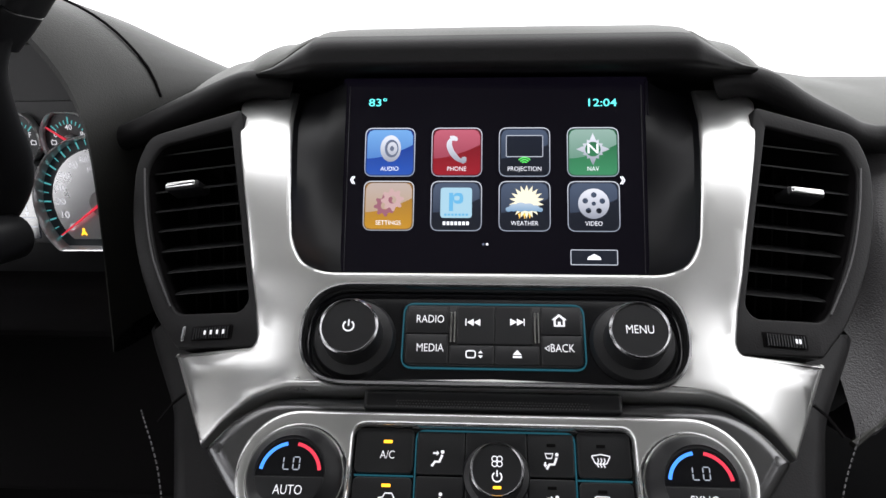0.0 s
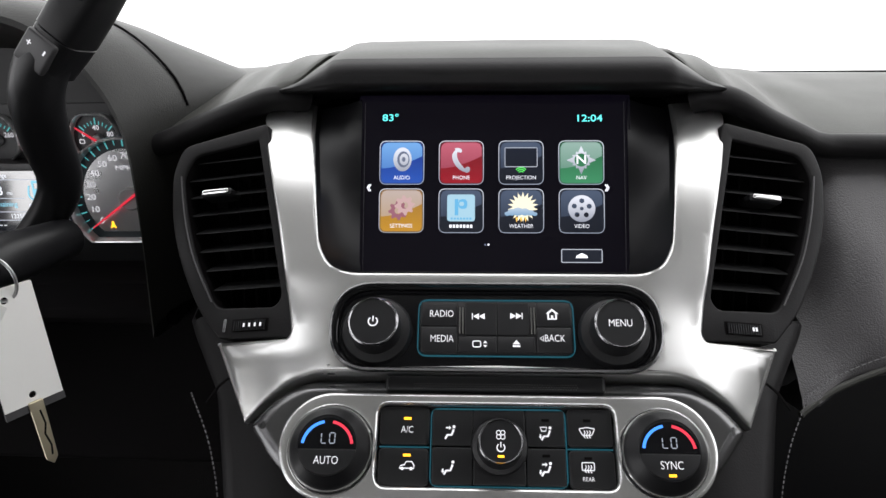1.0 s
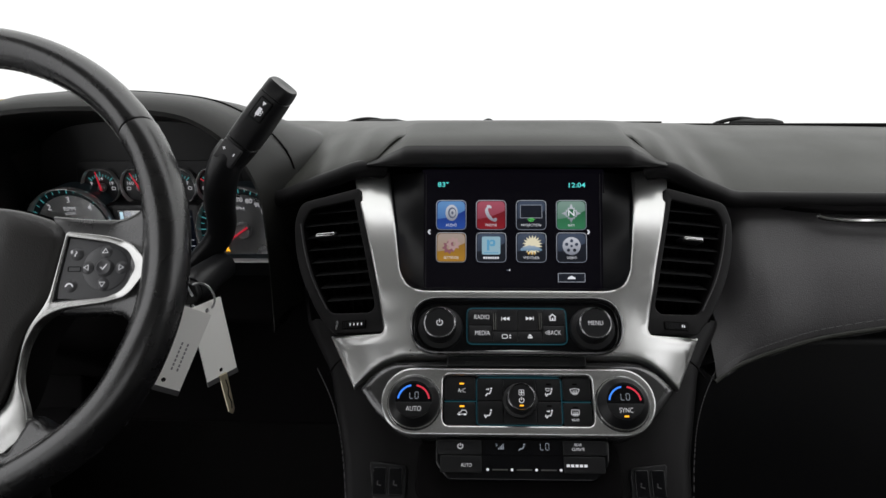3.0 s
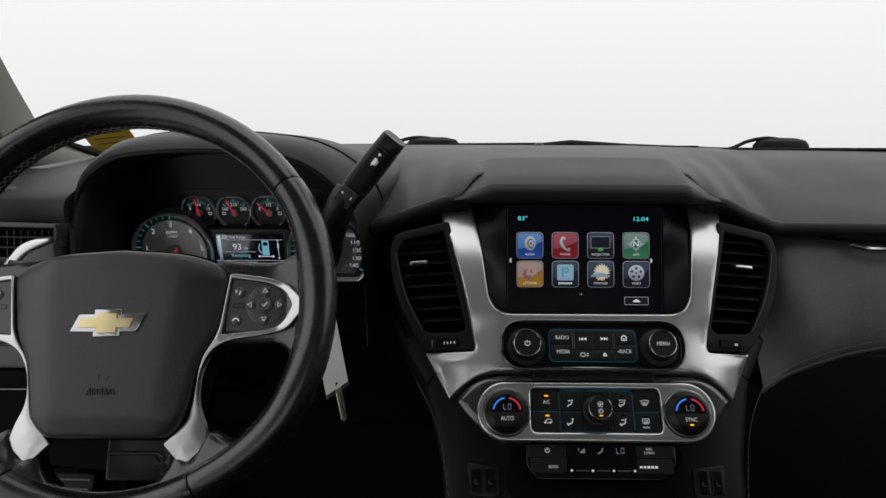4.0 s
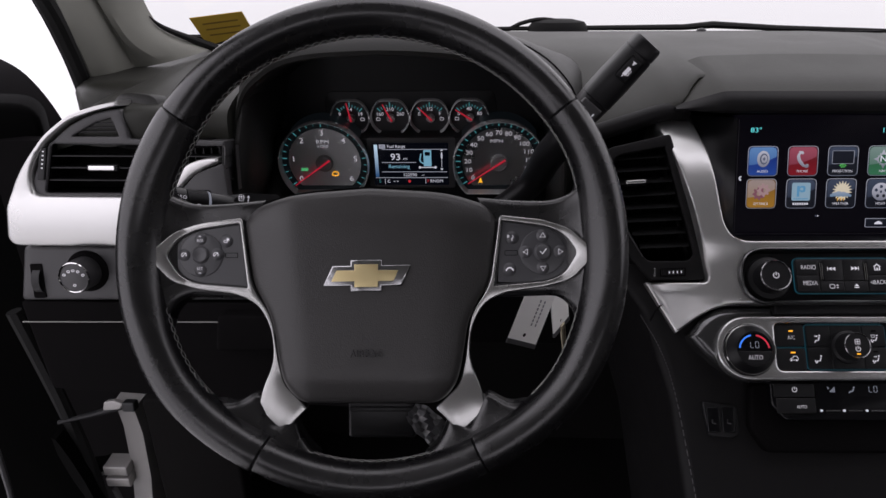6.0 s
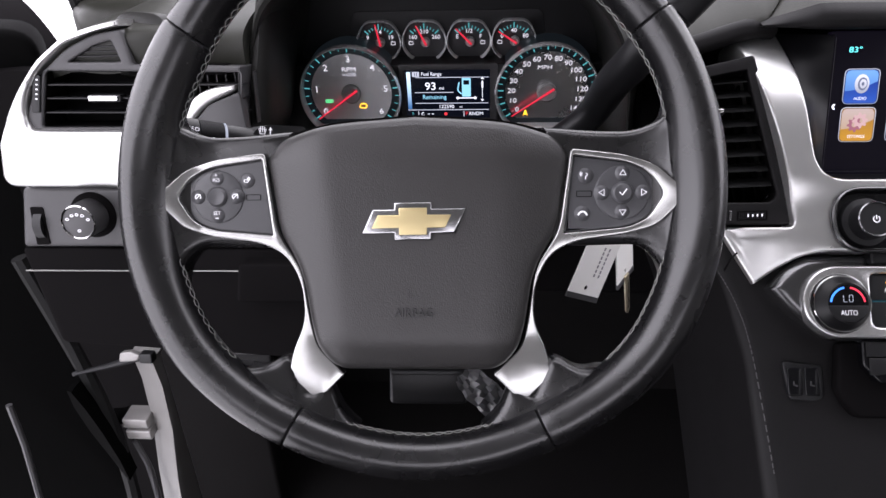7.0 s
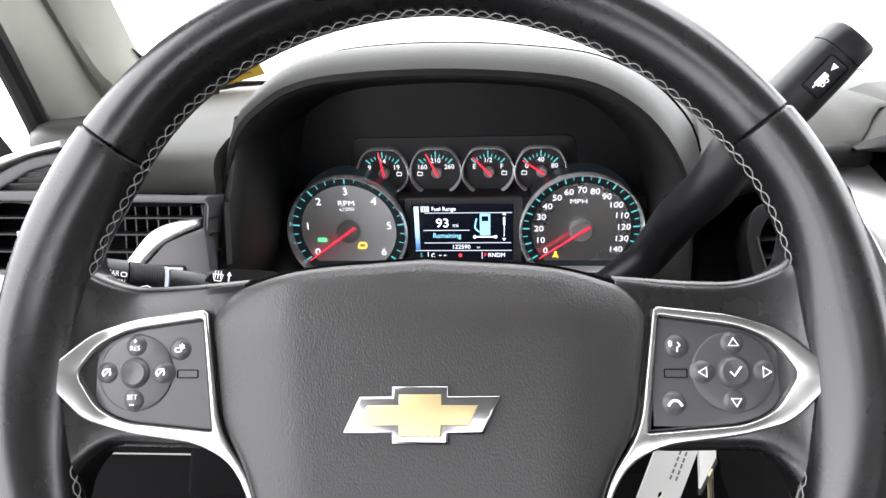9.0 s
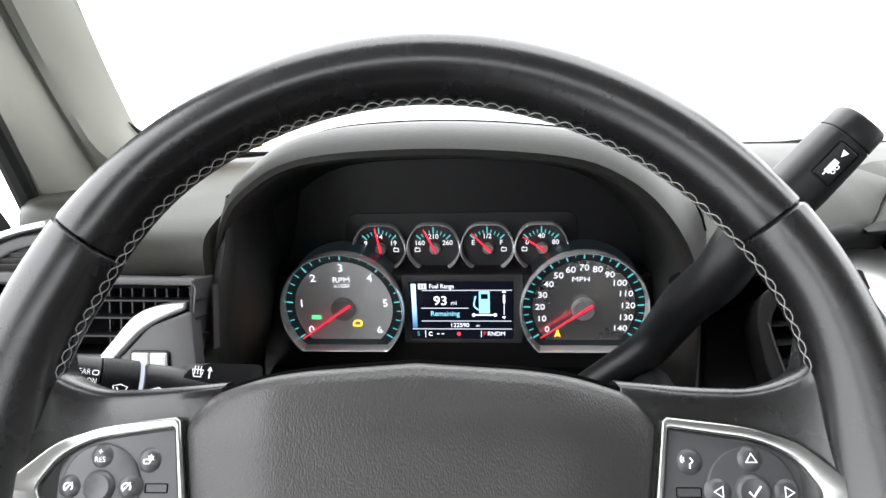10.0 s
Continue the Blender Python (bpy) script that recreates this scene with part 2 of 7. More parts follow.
def stroke(pts, w, z0, z1, bm=None, closed=False):
    """A flat line of width w along pts."""
    bm = bm or bmesh.new()
    pts = [Vector((p[0], p[1])) for p in pts]
    n = len(pts)
    left, right = [], []
    for i, p in enumerate(pts):
        d = (pts[(i + 1) % n] - pts[i - 1]) if closed else (pts[min(i + 1, n - 1)] - pts[max(i - 1, 0)])
        d = Vector((-d.y, d.x)).normalized() * w / 2
        left.append(p + d)
        right.append(p - d)
    vs = [[bm.verts.new((q.x, q.y, z)) for q in side] for side in (left, right) for z in (z0, z1)]
    l0, l1, r0, r1 = vs
    for i in range(n if closed else n - 1):
        j = (i + 1) % n
        for a, b in ((l1, r1), (l0, l1), (r1, r0)):
            bm.faces.new((a[i], a[j], b[j], b[i]))
    if not closed:
        for i in (0, n - 1):
            bm.faces.new((l0[i], l1[i], r1[i], r0[i]))
    return bm


def words(text, size, z=0.0, at=(0, 0), align="CENTER", bm=None, wide=1.0, thick=0.0001, bold=None):
    """Lettering in the built-in font, size high capitals, standing on height z and centred on at."""
    bm = bm or bmesh.new()
    bold = -0.014 * size if bold is None else bold
    cu = bpy.data.curves.new("lettering", "FONT")
    cu.body, cu.size, cu.align_x, cu.align_y, cu.extrude, cu.offset = text, size / 0.69, align, "CENTER", thick / 2, bold
    cu.resolution_u = 3
    ob = bpy.data.objects.new("lettering", cu)
    me = bpy.data.meshes.new_from_object(ob)
    me.transform(Matrix.Translation((at[0], at[1], z + thick / 2)) @ Matrix.Diagonal((wide, 1, 1, 1)))
    bm.from_mesh(me)
    bpy.data.meshes.remove(me)
    bpy.data.objects.remove(ob)
    bpy.data.curves.remove(cu)
    return bm


def moved(bm, m):
    bmesh.ops.transform(bm, matrix=m, verts=bm.verts)
    return bm


# ---- the body round the seats ----
def sheet(sections, cols, rows, tuck=0.0):
    """A smooth skin through sections: (x, [(y, z), ...]) each with the same count of points."""
    xs = [s[0] for s in sections]
    fine = [curve_points([(0, y, z) for y, z in s[1]], rows) for s in sections]
    if tuck:
        fine = [f + [f[-1] + Vector((0, tuck, -0.004))] for f in fine]
        rows += 1
    rings = []
    for c in range(cols):
        x = xs[0] + (xs[-1] - xs[0]) * c / (cols - 1)
        i = max(k for k in range(len(xs) - 1) if xs[k] <= x + 1e-9)
        f = (x - xs[i]) / (xs[i + 1] - xs[i])
        f = f * f * (3 - 2 * f)
        rings.append([Vector((x, *(fine[i][k] * (1 - f) + fine[i + 1][k] * f).yz)) for k in range(rows)])
    return loft(rings, closed=False, cap=False)


I4 = Matrix.Identity(4)
ROOF = [(-0.95, -1.9), (0.95, -1.9), (0.80, 0.20), (-0.80, 0.20)]
ACROSS = pose(0, 0, 0, 90, 0, 90)
# Ceiling and walls are unseen, added to steer reflections and let light in.
single("ceiling", slab(ROOF, 0, 0.04, 0.0), LINER, pose(0, 0, 1.30), "unseen grey roof lining that closes the cabin above", "headliner", kind="structure")
single("floor", slab([(-0.80, -1.9), (0.95, -1.9), (0.95, 1.0), (-0.80, 1.0)], 0, 0.03), BROWN, pose(0, 0, 0.02), "dark carpeted car floor in the footwell", "floor", kind="structure")
single("wall_rear", slab([(-0.95, 0), (0.95, 0), (0.95, 1.25), (-0.95, 1.25)], 0, 0.03, 0, [box_outline(-0.80, 0.70, 0.80, 1.18, 0.06)]), TRIMG, face((0, -1.9, 0.05)), "unseen grey wall closing the rear of the cabin, with an opening for light", "wall", kind="structure")
single("wall_right", slab([(-1.9, 0), (1.0, 0), (1.0, 0.72), (0.60, 0.74), (0.10, 1.25), (-1.9, 1.25)], -0.03, 0, 0, [fillet([(-0.16, 0.70), (0.54, 0.72), (0.10, 1.18), (-0.16, 1.18)], 0.04)]), TRIMG, pose(0.93, 0, 0.05) @ ACROSS, "unseen grey wall of the passenger side, its opening sized for the light", "wall", kind="structure")
single("wall_left", slab([(-1.9, 0), (-0.56, 0), (-0.56, 1.25), (-1.9, 1.25)], 0, 0.03, 0, [box_outline(-1.10, 0.70, -0.68, 1.18, 0.05), box_outline(-1.80, 0.70, -1.20, 1.18, 0.05)]), TRIMG, pose(-0.95, 0, 0.05) @ ACROSS, "unseen grey wall behind the open driver's door, with openings for light", "wall", kind="structure")
single("underbody", slab([(-0.90, -1.88), (0.92, -1.88), (0.92, 1.02), (-0.90, 1.02)], -0.50, 0.015, 0.03), DARK, I4, "dark underbody of the car below the cabin floor", "car body", kind="structure")
single("ground", slab([(-3, -4), (3, -4), (3, 3), (-3, 3)], 0, 0.05), WHITE, pose(0, 0, -0.55), "pale floor of the photo booth under the car", "ground", kind="structure")

# ---- dashboard ----
dash = thing("dashboard", I4, "black grained vinyl dashboard with a raised brow over the dials", "dashboard")
CENTRE = [(0.81, 0.804), (0.72, 0.811), (0.62, 0.8145), (0.55, 0.8145), (0.50, 0.812), (0.48, 0.808), (0.49, 0.795)]
part("top_pad", sheet([
    (-0.832, [(0.66, 0.706), (0.60, 0.705), (0.52, 0.704), (0.47, 0.702), (0.430, 0.699), (0.412, 0.694), (0.414, 0.686)]),
    (-0.813, [(0.66, 0.739), (0.60, 0.738), (0.52, 0.737), (0.47, 0.735), (0.430, 0.732), (0.412, 0.727), (0.414, 0.719)]),
    (-0.789, [(0.66, 0.767), (0.60, 0.766), (0.52, 0.765), (0.47, 0.763), (0.430, 0.760), (0.412, 0.755), (0.414, 0.747)]),
    (-0.761, [(0.76, 0.787), (0.60, 0.786), (0.52, 0.785), (0.47, 0.783), (0.430, 0.780), (0.411, 0.774), (0.412, 0.754)]),
    (-0.730, [(0.76, 0.795), (0.60, 0.794), (0.52, 0.793), (0.47, 0.791), (0.430, 0.788), (0.411, 0.782), (0.411, 0.752)]),
    (-0.700, [(0.76, 0.799), (0.60, 0.798), (0.52, 0.797), (0.47, 0.795), (0.430, 0.792), (0.411, 0.786), (0.411, 0.756)]),
    (-0.608, [(0.80, 0.806), (0.66, 0.805), (0.56, 0.802), (0.50, 0.796), (0.450, 0.789), (0.427, 0.777), (0.427, 0.746)]),
    (-0.598, [(0.81, 0.806), (0.75, 0.806), (0.70, 0.805), (0.66, 0.80), (0.62, 0.79), (0.60, 0.78), (0.60, 0.77)]),
    (-0.285, [(0.81, 0.805), (0.75, 0.806), (0.70, 0.805), (0.66, 0.80), (0.62, 0.79), (0.60, 0.78), (0.60, 0.77)]),
    (-0.262, [(0.81, 0.804), (0.72, 0.805), (0.64, 0.800), (0.56, 0.776), (0.49, 0.756), (0.466, 0.742), (0.475, 0.734)]),
    (-0.24, [(0.81, 0.804), (0.72, 0.806), (0.64, 0.802), (0.56, 0.784), (0.49, 0.762), (0.464, 0.748), (0.475, 0.740)]),
    (-0.19, [(0.81, 0.804), (0.72, 0.808), (0.62, 0.808), (0.54, 0.799), (0.48, 0.783), (0.456, 0.768), (0.468, 0.757)]),
    (-0.15, [(0.81, 0.804), (0.72, 0.81), (0.62, 0.813), (0.54, 0.811), (0.485, 0.802), (0.452, 0.786), (0.46, 0.775)]),
    (-0.12, CENTRE), (0.12, CENTRE),
    (0.145, [(0.81, 0.803), (0.72, 0.81), (0.62, 0.812), (0.54, 0.810), (0.487, 0.801), (0.456, 0.785), (0.464, 0.774)]),
    (0.19, [(0.81, 0.802), (0.72, 0.806), (0.63, 0.803), (0.55, 0.791), (0.495, 0.775), (0.470, 0.761), (0.48, 0.752)]),
    (0.235, [(0.81, 0.801), (0.72, 0.802), (0.64, 0.791), (0.57, 0.773), (0.52, 0.757), (0.487, 0.742), (0.50, 0.733)]),
    (0.30, [(0.81, 0.799), (0.72, 0.795), (0.64, 0.783), (0.57, 0.768), (0.52, 0.755), (0.487, 0.741), (0.50, 0.732)]),
    (0.95, [(0.76, 0.790), (0.70, 0.788), (0.64, 0.778), (0.57, 0.765), (0.52, 0.753), (0.487, 0.740), (0.50, 0.731)]),
], 240, 30, 0.10), DASH, dash)


def visor_sections():
    out = []
    for i in range(31):
        x = -0.152 + 0.304 * i / 30
        e = min(1, max(0, (abs(x) - 0.110) / 0.038))
        prof = [(0.525, 0.819), (0.497, 0.8155), (0.462, 0.8090), (0.4365, 0.8028), (0.4290, 0.7985), (0.4262, 0.7905), (0.4315, 0.7830), (0.470, 0.780)]
        arc = 0.012 * (1 - (x / 0.152) ** 2)
        out.append((x, [(y + 0.020 * e + (arc if k < 2 else 0), z - 0.0185 * e * (1.0, 1.0, 1.0, 1.0, 0.8, 0.4, 0.1, 0.1)[k] + (0.002 * (1 - (x / 0.152) ** 2) if k < 3 else 0)) for k, (y, z) in enumerate(prof)]))
    return out


part("screen_visor", sheet(visor_sections(), 61, 24, 0.10), DASH, dash, "hooded black vinyl visor above the screen")
part("visor_roll", sheet([(x, [(y - 0.0016 * min(1, k), z + (0.0008 if k < 1 else 0)) for k, (y, z) in enumerate(p[3:])]) for x, p in visor_sections()], 61, 20), BLACKV, dash, "stitched black leather roll along the visor front")
for path in ([(-0.268, 0.472, 0.735), (-0.262, 0.469, 0.740), (-0.24, 0.466, 0.7475), (-0.215, 0.462, 0.7575), (-0.19, 0.4585, 0.767), (-0.165, 0.456, 0.7760), (-0.150, 0.459, 0.7775), (-0.138, 0.466, 0.7740)],
             [(0.136, 0.468, 0.7740), (0.148, 0.463, 0.7770), (0.165, 0.464, 0.7735), (0.19, 0.472, 0.7605), (0.215, 0.481, 0.7500), (0.235, 0.488, 0.7425), (0.265, 0.490, 0.7410), (0.40, 0.490, 0.7405), (0.65, 0.490, 0.7402), (0.93, 0.490, 0.740)]):
    part("front_roll", tube(curve_points(path, 40), 0.0092, 14), BLACKV, dash, "black leather roll along the dashboard edge")
part("pillar_base", slab(fillet([(-0.845, 0.57), (-0.80, 0.505), (-0.70, 0.520), (-0.64, 0.70), (-0.70, 0.80), (-0.87, 0.74)], 0.02), 0.66, 0.792, 0.02, step=0.03), DASH, dash)

BROW = [(-0.656, 0.62), (-0.640, 0.682), (-0.615, 0.754), (-0.605, 0.790), (-0.595, 0.816), (-0.578, 0.833), (-0.552, 0.848), (-0.512, 0.8555), (-0.436, 0.858), (-0.356, 0.852), (-0.317, 0.839), (-0.286, 0.814), (-0.264, 0.776), (-0.257, 0.72), (-0.255, 0.62)]


def brow_ring(y, keep, drop, wide, right=0.0, left=0.0):
    pts = curve_points([(x, 0, z) for x, z in BROW], 60)
    out = []
    for p in pts:
        z = p.z if p.z < 0.79 else 0.79 + (p.z - 0.79) * keep
        out.append(Vector((-0.438 + (p.x + 0.438) * wide + right * min(1, max(0, (p.x + 0.37) / 0.10)) + left * min(1, max(0, (-0.47 - p.x) / 0.08)), y, z - drop)))
    return out


part("brow", loft([brow_ring(0.72, 0.1, 0.0, 1.0, 0.07, 0.06), brow_ring(0.66, 0.36, 0, 1.0, 0.055, 0.05), brow_ring(0.60, 0.68, 0, 1.0, 0.045, 0.036), brow_ring(0.55, 0.90, 0, 1.0, 0.034, 0.022), brow_ring(0.506, 0.985, 0, 1.0, 0.022, 0.009), brow_ring(0.500, 0.985, 0.0016, 1.0, 0.020, 0.0075), brow_ring(0.494, 0.99, 0, 1.0, 0.018, 0.006), brow_ring(0.472, 1.0, 0.0008, 1, 0.008),
                   brow_ring(0.455, 1.0, 0.0040, 0.999, 0.003), brow_ring(0.443, 1.0, 0.0095, 0.996), brow_ring(0.4375, 1.0, 0.0150, 0.990), brow_ring(0.4385, 1.0, 0.0195, 0.982), brow_ring(0.446, 1.0, 0.0220, 0.975), brow_ring(0.46, 1.0, 0.0230, 0.970), brow_ring(0.52, 0.95, 0.026, 0.955), brow_ring(0.60, 0.85, 0.034, 0.93)],
                  closed=False, cap=False), BROWV, dash, "black vinyl brow hooding the instrument dials")
leg = [(-0.6000, 0.450, 0.808), (-0.6035, 0.443, 0.785), (-0.6090, 0.434, 0.758), (-0.6165, 0.424, 0.727), (-0.6246, 0.414, 0.695), (-0.6330, 0.405, 0.665), (-0.6420, 0.398, 0.630)]
part("brow_leg", loft([[(x + dx * min(1, 0.35 + 5 * (0.808 - zz)), y + dy, zz) for dx, dy in ((-0.006, 0.070), (-0.0015, 0.014), (0.0015, 0.005), (0.008, 0.0), (0.016, -0.001), (0.024, 0.004), (0.029, 0.016), (0.030, 0.045), (0.026, 0.130))] for x, y, zz in (curve_points(leg, 20))], closed=False, cap=False), BROWV, dash, "black vinyl flank of the brow running down beside the vent")
part("brow_seam", tube([p + Vector((0, 0, 0.0002)) for p in brow_ring(0.500, 0.985, 0.0, 1.001, 0.020, 0.0075)[8:-8]], 0.0010, 6), DARK, dash)
part("knee_bolster", slab(box_outline(-0.60, 0.44, -0.165, 0.625, 0.02), -0.04, 0.0, 0.012), DARK, dash, m=face((0, 0.575, 0), -6))

part("passenger_pad", sheet([
    (0.20, [(0.56, 0.735), (0.53, 0.70), (0.49, 0.66), (0.43, 0.62), (0.39, 0.583), (0.40, 0.575), (0.44, 0.57)]),
    (0.25, [(0.50, 0.733), (0.470, 0.70), (0.44, 0.665), (0.42, 0.63), (0.412, 0.597), (0.42, 0.59), (0.46, 0.585)]),
    (0.32, [(0.497, 0.731), (0.472, 0.70), (0.45, 0.67), (0.435, 0.64), (0.428, 0.613), (0.435, 0.606), (0.47, 0.60)]),
    (0.45, [(0.50, 0.729), (0.475, 0.70), (0.455, 0.675), (0.445, 0.65), (0.44, 0.628), (0.447, 0.621), (0.48, 0.615)]),
    (0.95, [(0.50, 0.727), (0.478, 0.70), (0.46, 0.68), (0.45, 0.66), (0.447, 0.642), (0.455, 0.635), (0.49, 0.63)]),
], 60, 24), VINYL, dash, "padded charcoal vinyl panel before the passenger seat")
part("glovebox", slab(box_outline(0.20, 0.28, 0.93, 0.60, 0.02), -0.08, 0.0, 0.01), PLASTIC, dash, m=face((0, 0.50, 0), -4))
part("cowl", slab(box_outline(-0.85, 0.80, 0.93, 1.05), 0, 0.012), DARK, dash, m=pose(0, 0, 0.750))

# ---- centre stack ----
STACK = face((-0.0015, 0.366, 0.640), 38.1, 1.7)
SCREEN = face((-0.0025, 0.425, 0.727), 18.4, 1.7)


def mirrored(half):
    return [*half, *[(-x, y) for x, y in reversed(half)]]


body = thing("centre_console", STACK, "black centre console body carrying the radio and climate controls", "console")
part("stack_body", slab(fillet(mirrored([(0.12, 0.166), (0.15, 0.164), (0.240, 0.146), (0.244, 0.117), (0.232, 0.070), (0.205, 0.008), (0.180, -0.035), (0.160, -0.12), (0.145, -0.30)]), 0.008), -0.25, -0.016, 0.010, top=lambda x, y: -0.24 * max(0, abs(x) - 0.13) - (0.06 if y > 0.018 and abs(x) < 0.239 else 0), step=0.012), BLACKV, body)


def silver_lift(x, y):
    """The trim bulges towards the driver in the middle and falls back at its wings."""
    a = abs(x)
    low = 0.021 - 0.036 * min(1.03, a / 0.17) ** 3.2 - 0.010 * min(1, max(0, (-y - 0.02) / 0.04)) * (a / 0.15) ** 2
    u = min(0.185, max(-0.03, y)) * 10
    high = sum(c * u ** i for i, c in enumerate((0.01313, 0.01298, -0.00992, 0.02889, -0.03272, 0.00834))) + 0.09 * min(0.035, max(-0.01, 0.131 + 0.24 * (y - 0.0295) - a))
    k = min(1, max(0, (y + 0.006) / 0.040))
    k = k * k * (3 - 2 * k)
    return low * (1 - k) + high * k


HALF = [(0.1275, 0.1720), (0.1460, 0.1770), (0.1605, 0.1715), (0.1638, 0.1600), (0.1530, 0.1220), (0.1375, 0.0620), (0.1304, 0.0280), (0.1245, -0.0060), (0.1265, -0.0105), (0.1790, -0.0060), (0.1525, -0.0580), (0.138, -0.046), (0.122, -0.0365), (0.106, -0.0325)]
right = fillet([(0, -0.0325), *[p for p in reversed(HALF)], (0.1170, 0.105), (0.1095, 0.046), (0.102, 0.033), (0.090, 0.0285), (0, 0.0285)],
               [0, 0.004, 0.006, 0.006, 0.001, 0.001, 0.003, 0.004, 0.02, 0.02, 0.02, 0.006, 0.006, 0.006, 0.001, 0.02, 0.01, 0.008, 0.008, 0], 5)
left = [(-x, y) for x, y in reversed(right) if abs(x) > 1e-6]
PILL = box_outline(-0.0962, -0.0320, 0.0962, 0.0195, 0.0257, 10)
trim = thing("stack_trim", STACK, "satin silver trim framing the screen and radio", "trim panel")
part("trim_plate", slab(right + left, -0.045, 0.0, 0.0022, [PILL], silver_lift, 0.0055), SILVER, trim)


# ---- screen ----
BLUE = glow_ramp("tile_blue", (0.02, 0.10, 0.50), (0.004, 0.025, 0.22), 0.45, 0.013)
RED = glow_ramp("tile_red", (0.36, 0.008, 0.020), (0.16, 0.004, 0.010), 0.45, 0.013)
NAVY = glow_ramp("tile_navy", (0.003, 0.006, 0.016), (0.010, 0.016, 0.035), 0.32, 0.015)
GREEN = glow_ramp("tile_green", (0.05, 0.30, 0.13), (0.015, 0.13, 0.05), 0.45, 0.013)
AMBER = glow_ramp("tile_amber", (0.60, 0.30, 0.02), (0.36, 0.18, 0.03), 0.45, 0.013)
SHINE = {
    BLUE: glow_ramp("shine_blue", (0.03, 0.13, 0.50), (0.20, 0.47, 0.88), 0.45, 0.014),
    RED: glow_ramp("shine_red", (0.26, 0.02, 0.045), (0.62, 0.14, 0.20), 0.45, 0.014),
    NAVY: glow_ramp("shine_navy", (0.010, 0.018, 0.04), (0.10, 0.14, 0.22), 0.36, 0.014),
    GREEN: glow_ramp("shine_green", (0.06, 0.24, 0.14), (0.34, 0.52, 0.44), 0.45, 0.014),
    AMBER: glow_ramp("shine_amber", (0.52, 0.34, 0.16), (0.58, 0.48, 0.42), 0.45, 0.014),
}
SILVERG = glow_ramp("icon_metal", (0.20, 0.22, 0.27), (0.74, 0.77, 0.83), 0.55, 0.009)
EDGEG = glow_ramp("tile_edge", (0.26, 0.30, 0.36), (0.62, 0.66, 0.72), 0.55, 0.015)
LITPANEL = glow("lit_panel", (0.010, 0.007, 0.018), 0.10)
LITPANEL.node_tree.nodes["Principled BSDF"].inputs["Base Color"].default_value = (0.004, 0.004, 0.005, 1)
LITPANEL.node_tree.nodes["Principled BSDF"].inputs["Roughness"].default_value = 0.14
LITPANEL.node_tree.nodes["Principled BSDF"].inputs["Specular IOR Level"].default_value = 0.22
PALE = glow("tile_pale", (0.42, 0.68, 0.80), 0.48)
SKYBLUE = glow("tile_skyblue", (0.10, 0.35, 0.55), 0.7)
GREYG = glow("icon_grey", (0.50, 0.54, 0.60), 0.55)
DIMG = glow("icon_shade", (0.10, 0.12, 0.17), 0.7)
WHITEG = glow("icon_white", (0.85, 0.88, 0.92), 0.72)
ROSE = glow("icon_rose", (0.72, 0.48, 0.46), 0.42)
PLUM = glow("icon_plum", (0.24, 0.09, 0.12), 0.7)
SUNG = glow("icon_sun", (0.95, 0.88, 0.62), 0.6)
RAYG = glow("icon_ray", (0.95, 0.55, 0.10), 0.7)
LIME = glow("icon_green", (0.10, 0.75, 0.12), 0.7)
ORANGE = glow("amber_lamp", (1.0, 0.45, 0.02), 1.3)
COLD = glow("cold_arc", (0.05, 0.25, 0.95), 0.9)
HOT = glow("hot_arc", (0.75, 0.04, 0.07), 0.7)
DIGIT = glow("lcd_digit", (0.45, 0.50, 0.56), 0.42)

scr = thing("touch_screen", SCREEN, "lit touch screen showing two rows of app tiles under the visor", "screen")
TOP = SCREEN.inverted() @ STACK
edge = [(0.1270, 0.1700, 0.0895, 0.052), (0.1209, 0.13, 0.0895, 0.03), (0.1170, 0.105, 0.0895, 0.01), (0.1132, 0.075, 0.0895, -0.015), (0.1095, 0.046, 0.0895, -0.045),
        (0.1060, 0.037, 0.0895, -0.058), (0.1005, 0.031, 0.0885, -0.065), (0.090, 0.0285, 0.083, -0.0675), (0.045, 0.0285, 0.042, -0.0675), (0, 0.0285, 0, -0.0675)]
edge = edge + [(-a, b, -c, d) for a, b, c, d in reversed(edge[:-1])]
outer = [TOP @ Vector((a, b, silver_lift(a, b) - 0.001)) for a, b, c, d in edge]
lip = [TOP @ Vector((a * 0.985, b + 0.001, silver_lift(a, b) - 0.006)) for a, b, c, d in edge]
inner = [Vector((c, d, 0.0012)) for a, b, c, d in edge]
mid = [p * 0.45 + q * 0.55 + Vector((0, 0, -0.003)) for p, q in zip(lip, inner)]
part("bezel", loft([outer, lip, mid, inner], closed=False, cap=False), surface("smooth_black", (0.005, 0.005, 0.006), 0.36, dirt=0.1, spec=0.22), scr, "smooth black recessed screen surround")
part("glass", slab(box_outline(-0.0915, -0.071, 0.0915, 0.055, 0.002), -0.008, 0.0), LITPANEL, scr)
part("groove", stroke([(-0.0875, 0.05), (-0.0875, -0.0655), (0.0875, -0.0655), (0.0875, 0.05)], 0.0004, 0.0, 0.0003), GREYPL, scr)
part("temperature", words("83°", 0.0046, 0.0003, (-0.0700, 0.0392), wide=1.25, bold=0.00004), CYAN_TXT, scr)
part("clock", words("12:04", 0.0046, 0.0003, (0.0640, 0.0385), wide=1.25, bold=0.00004), CYAN_TXT, scr)


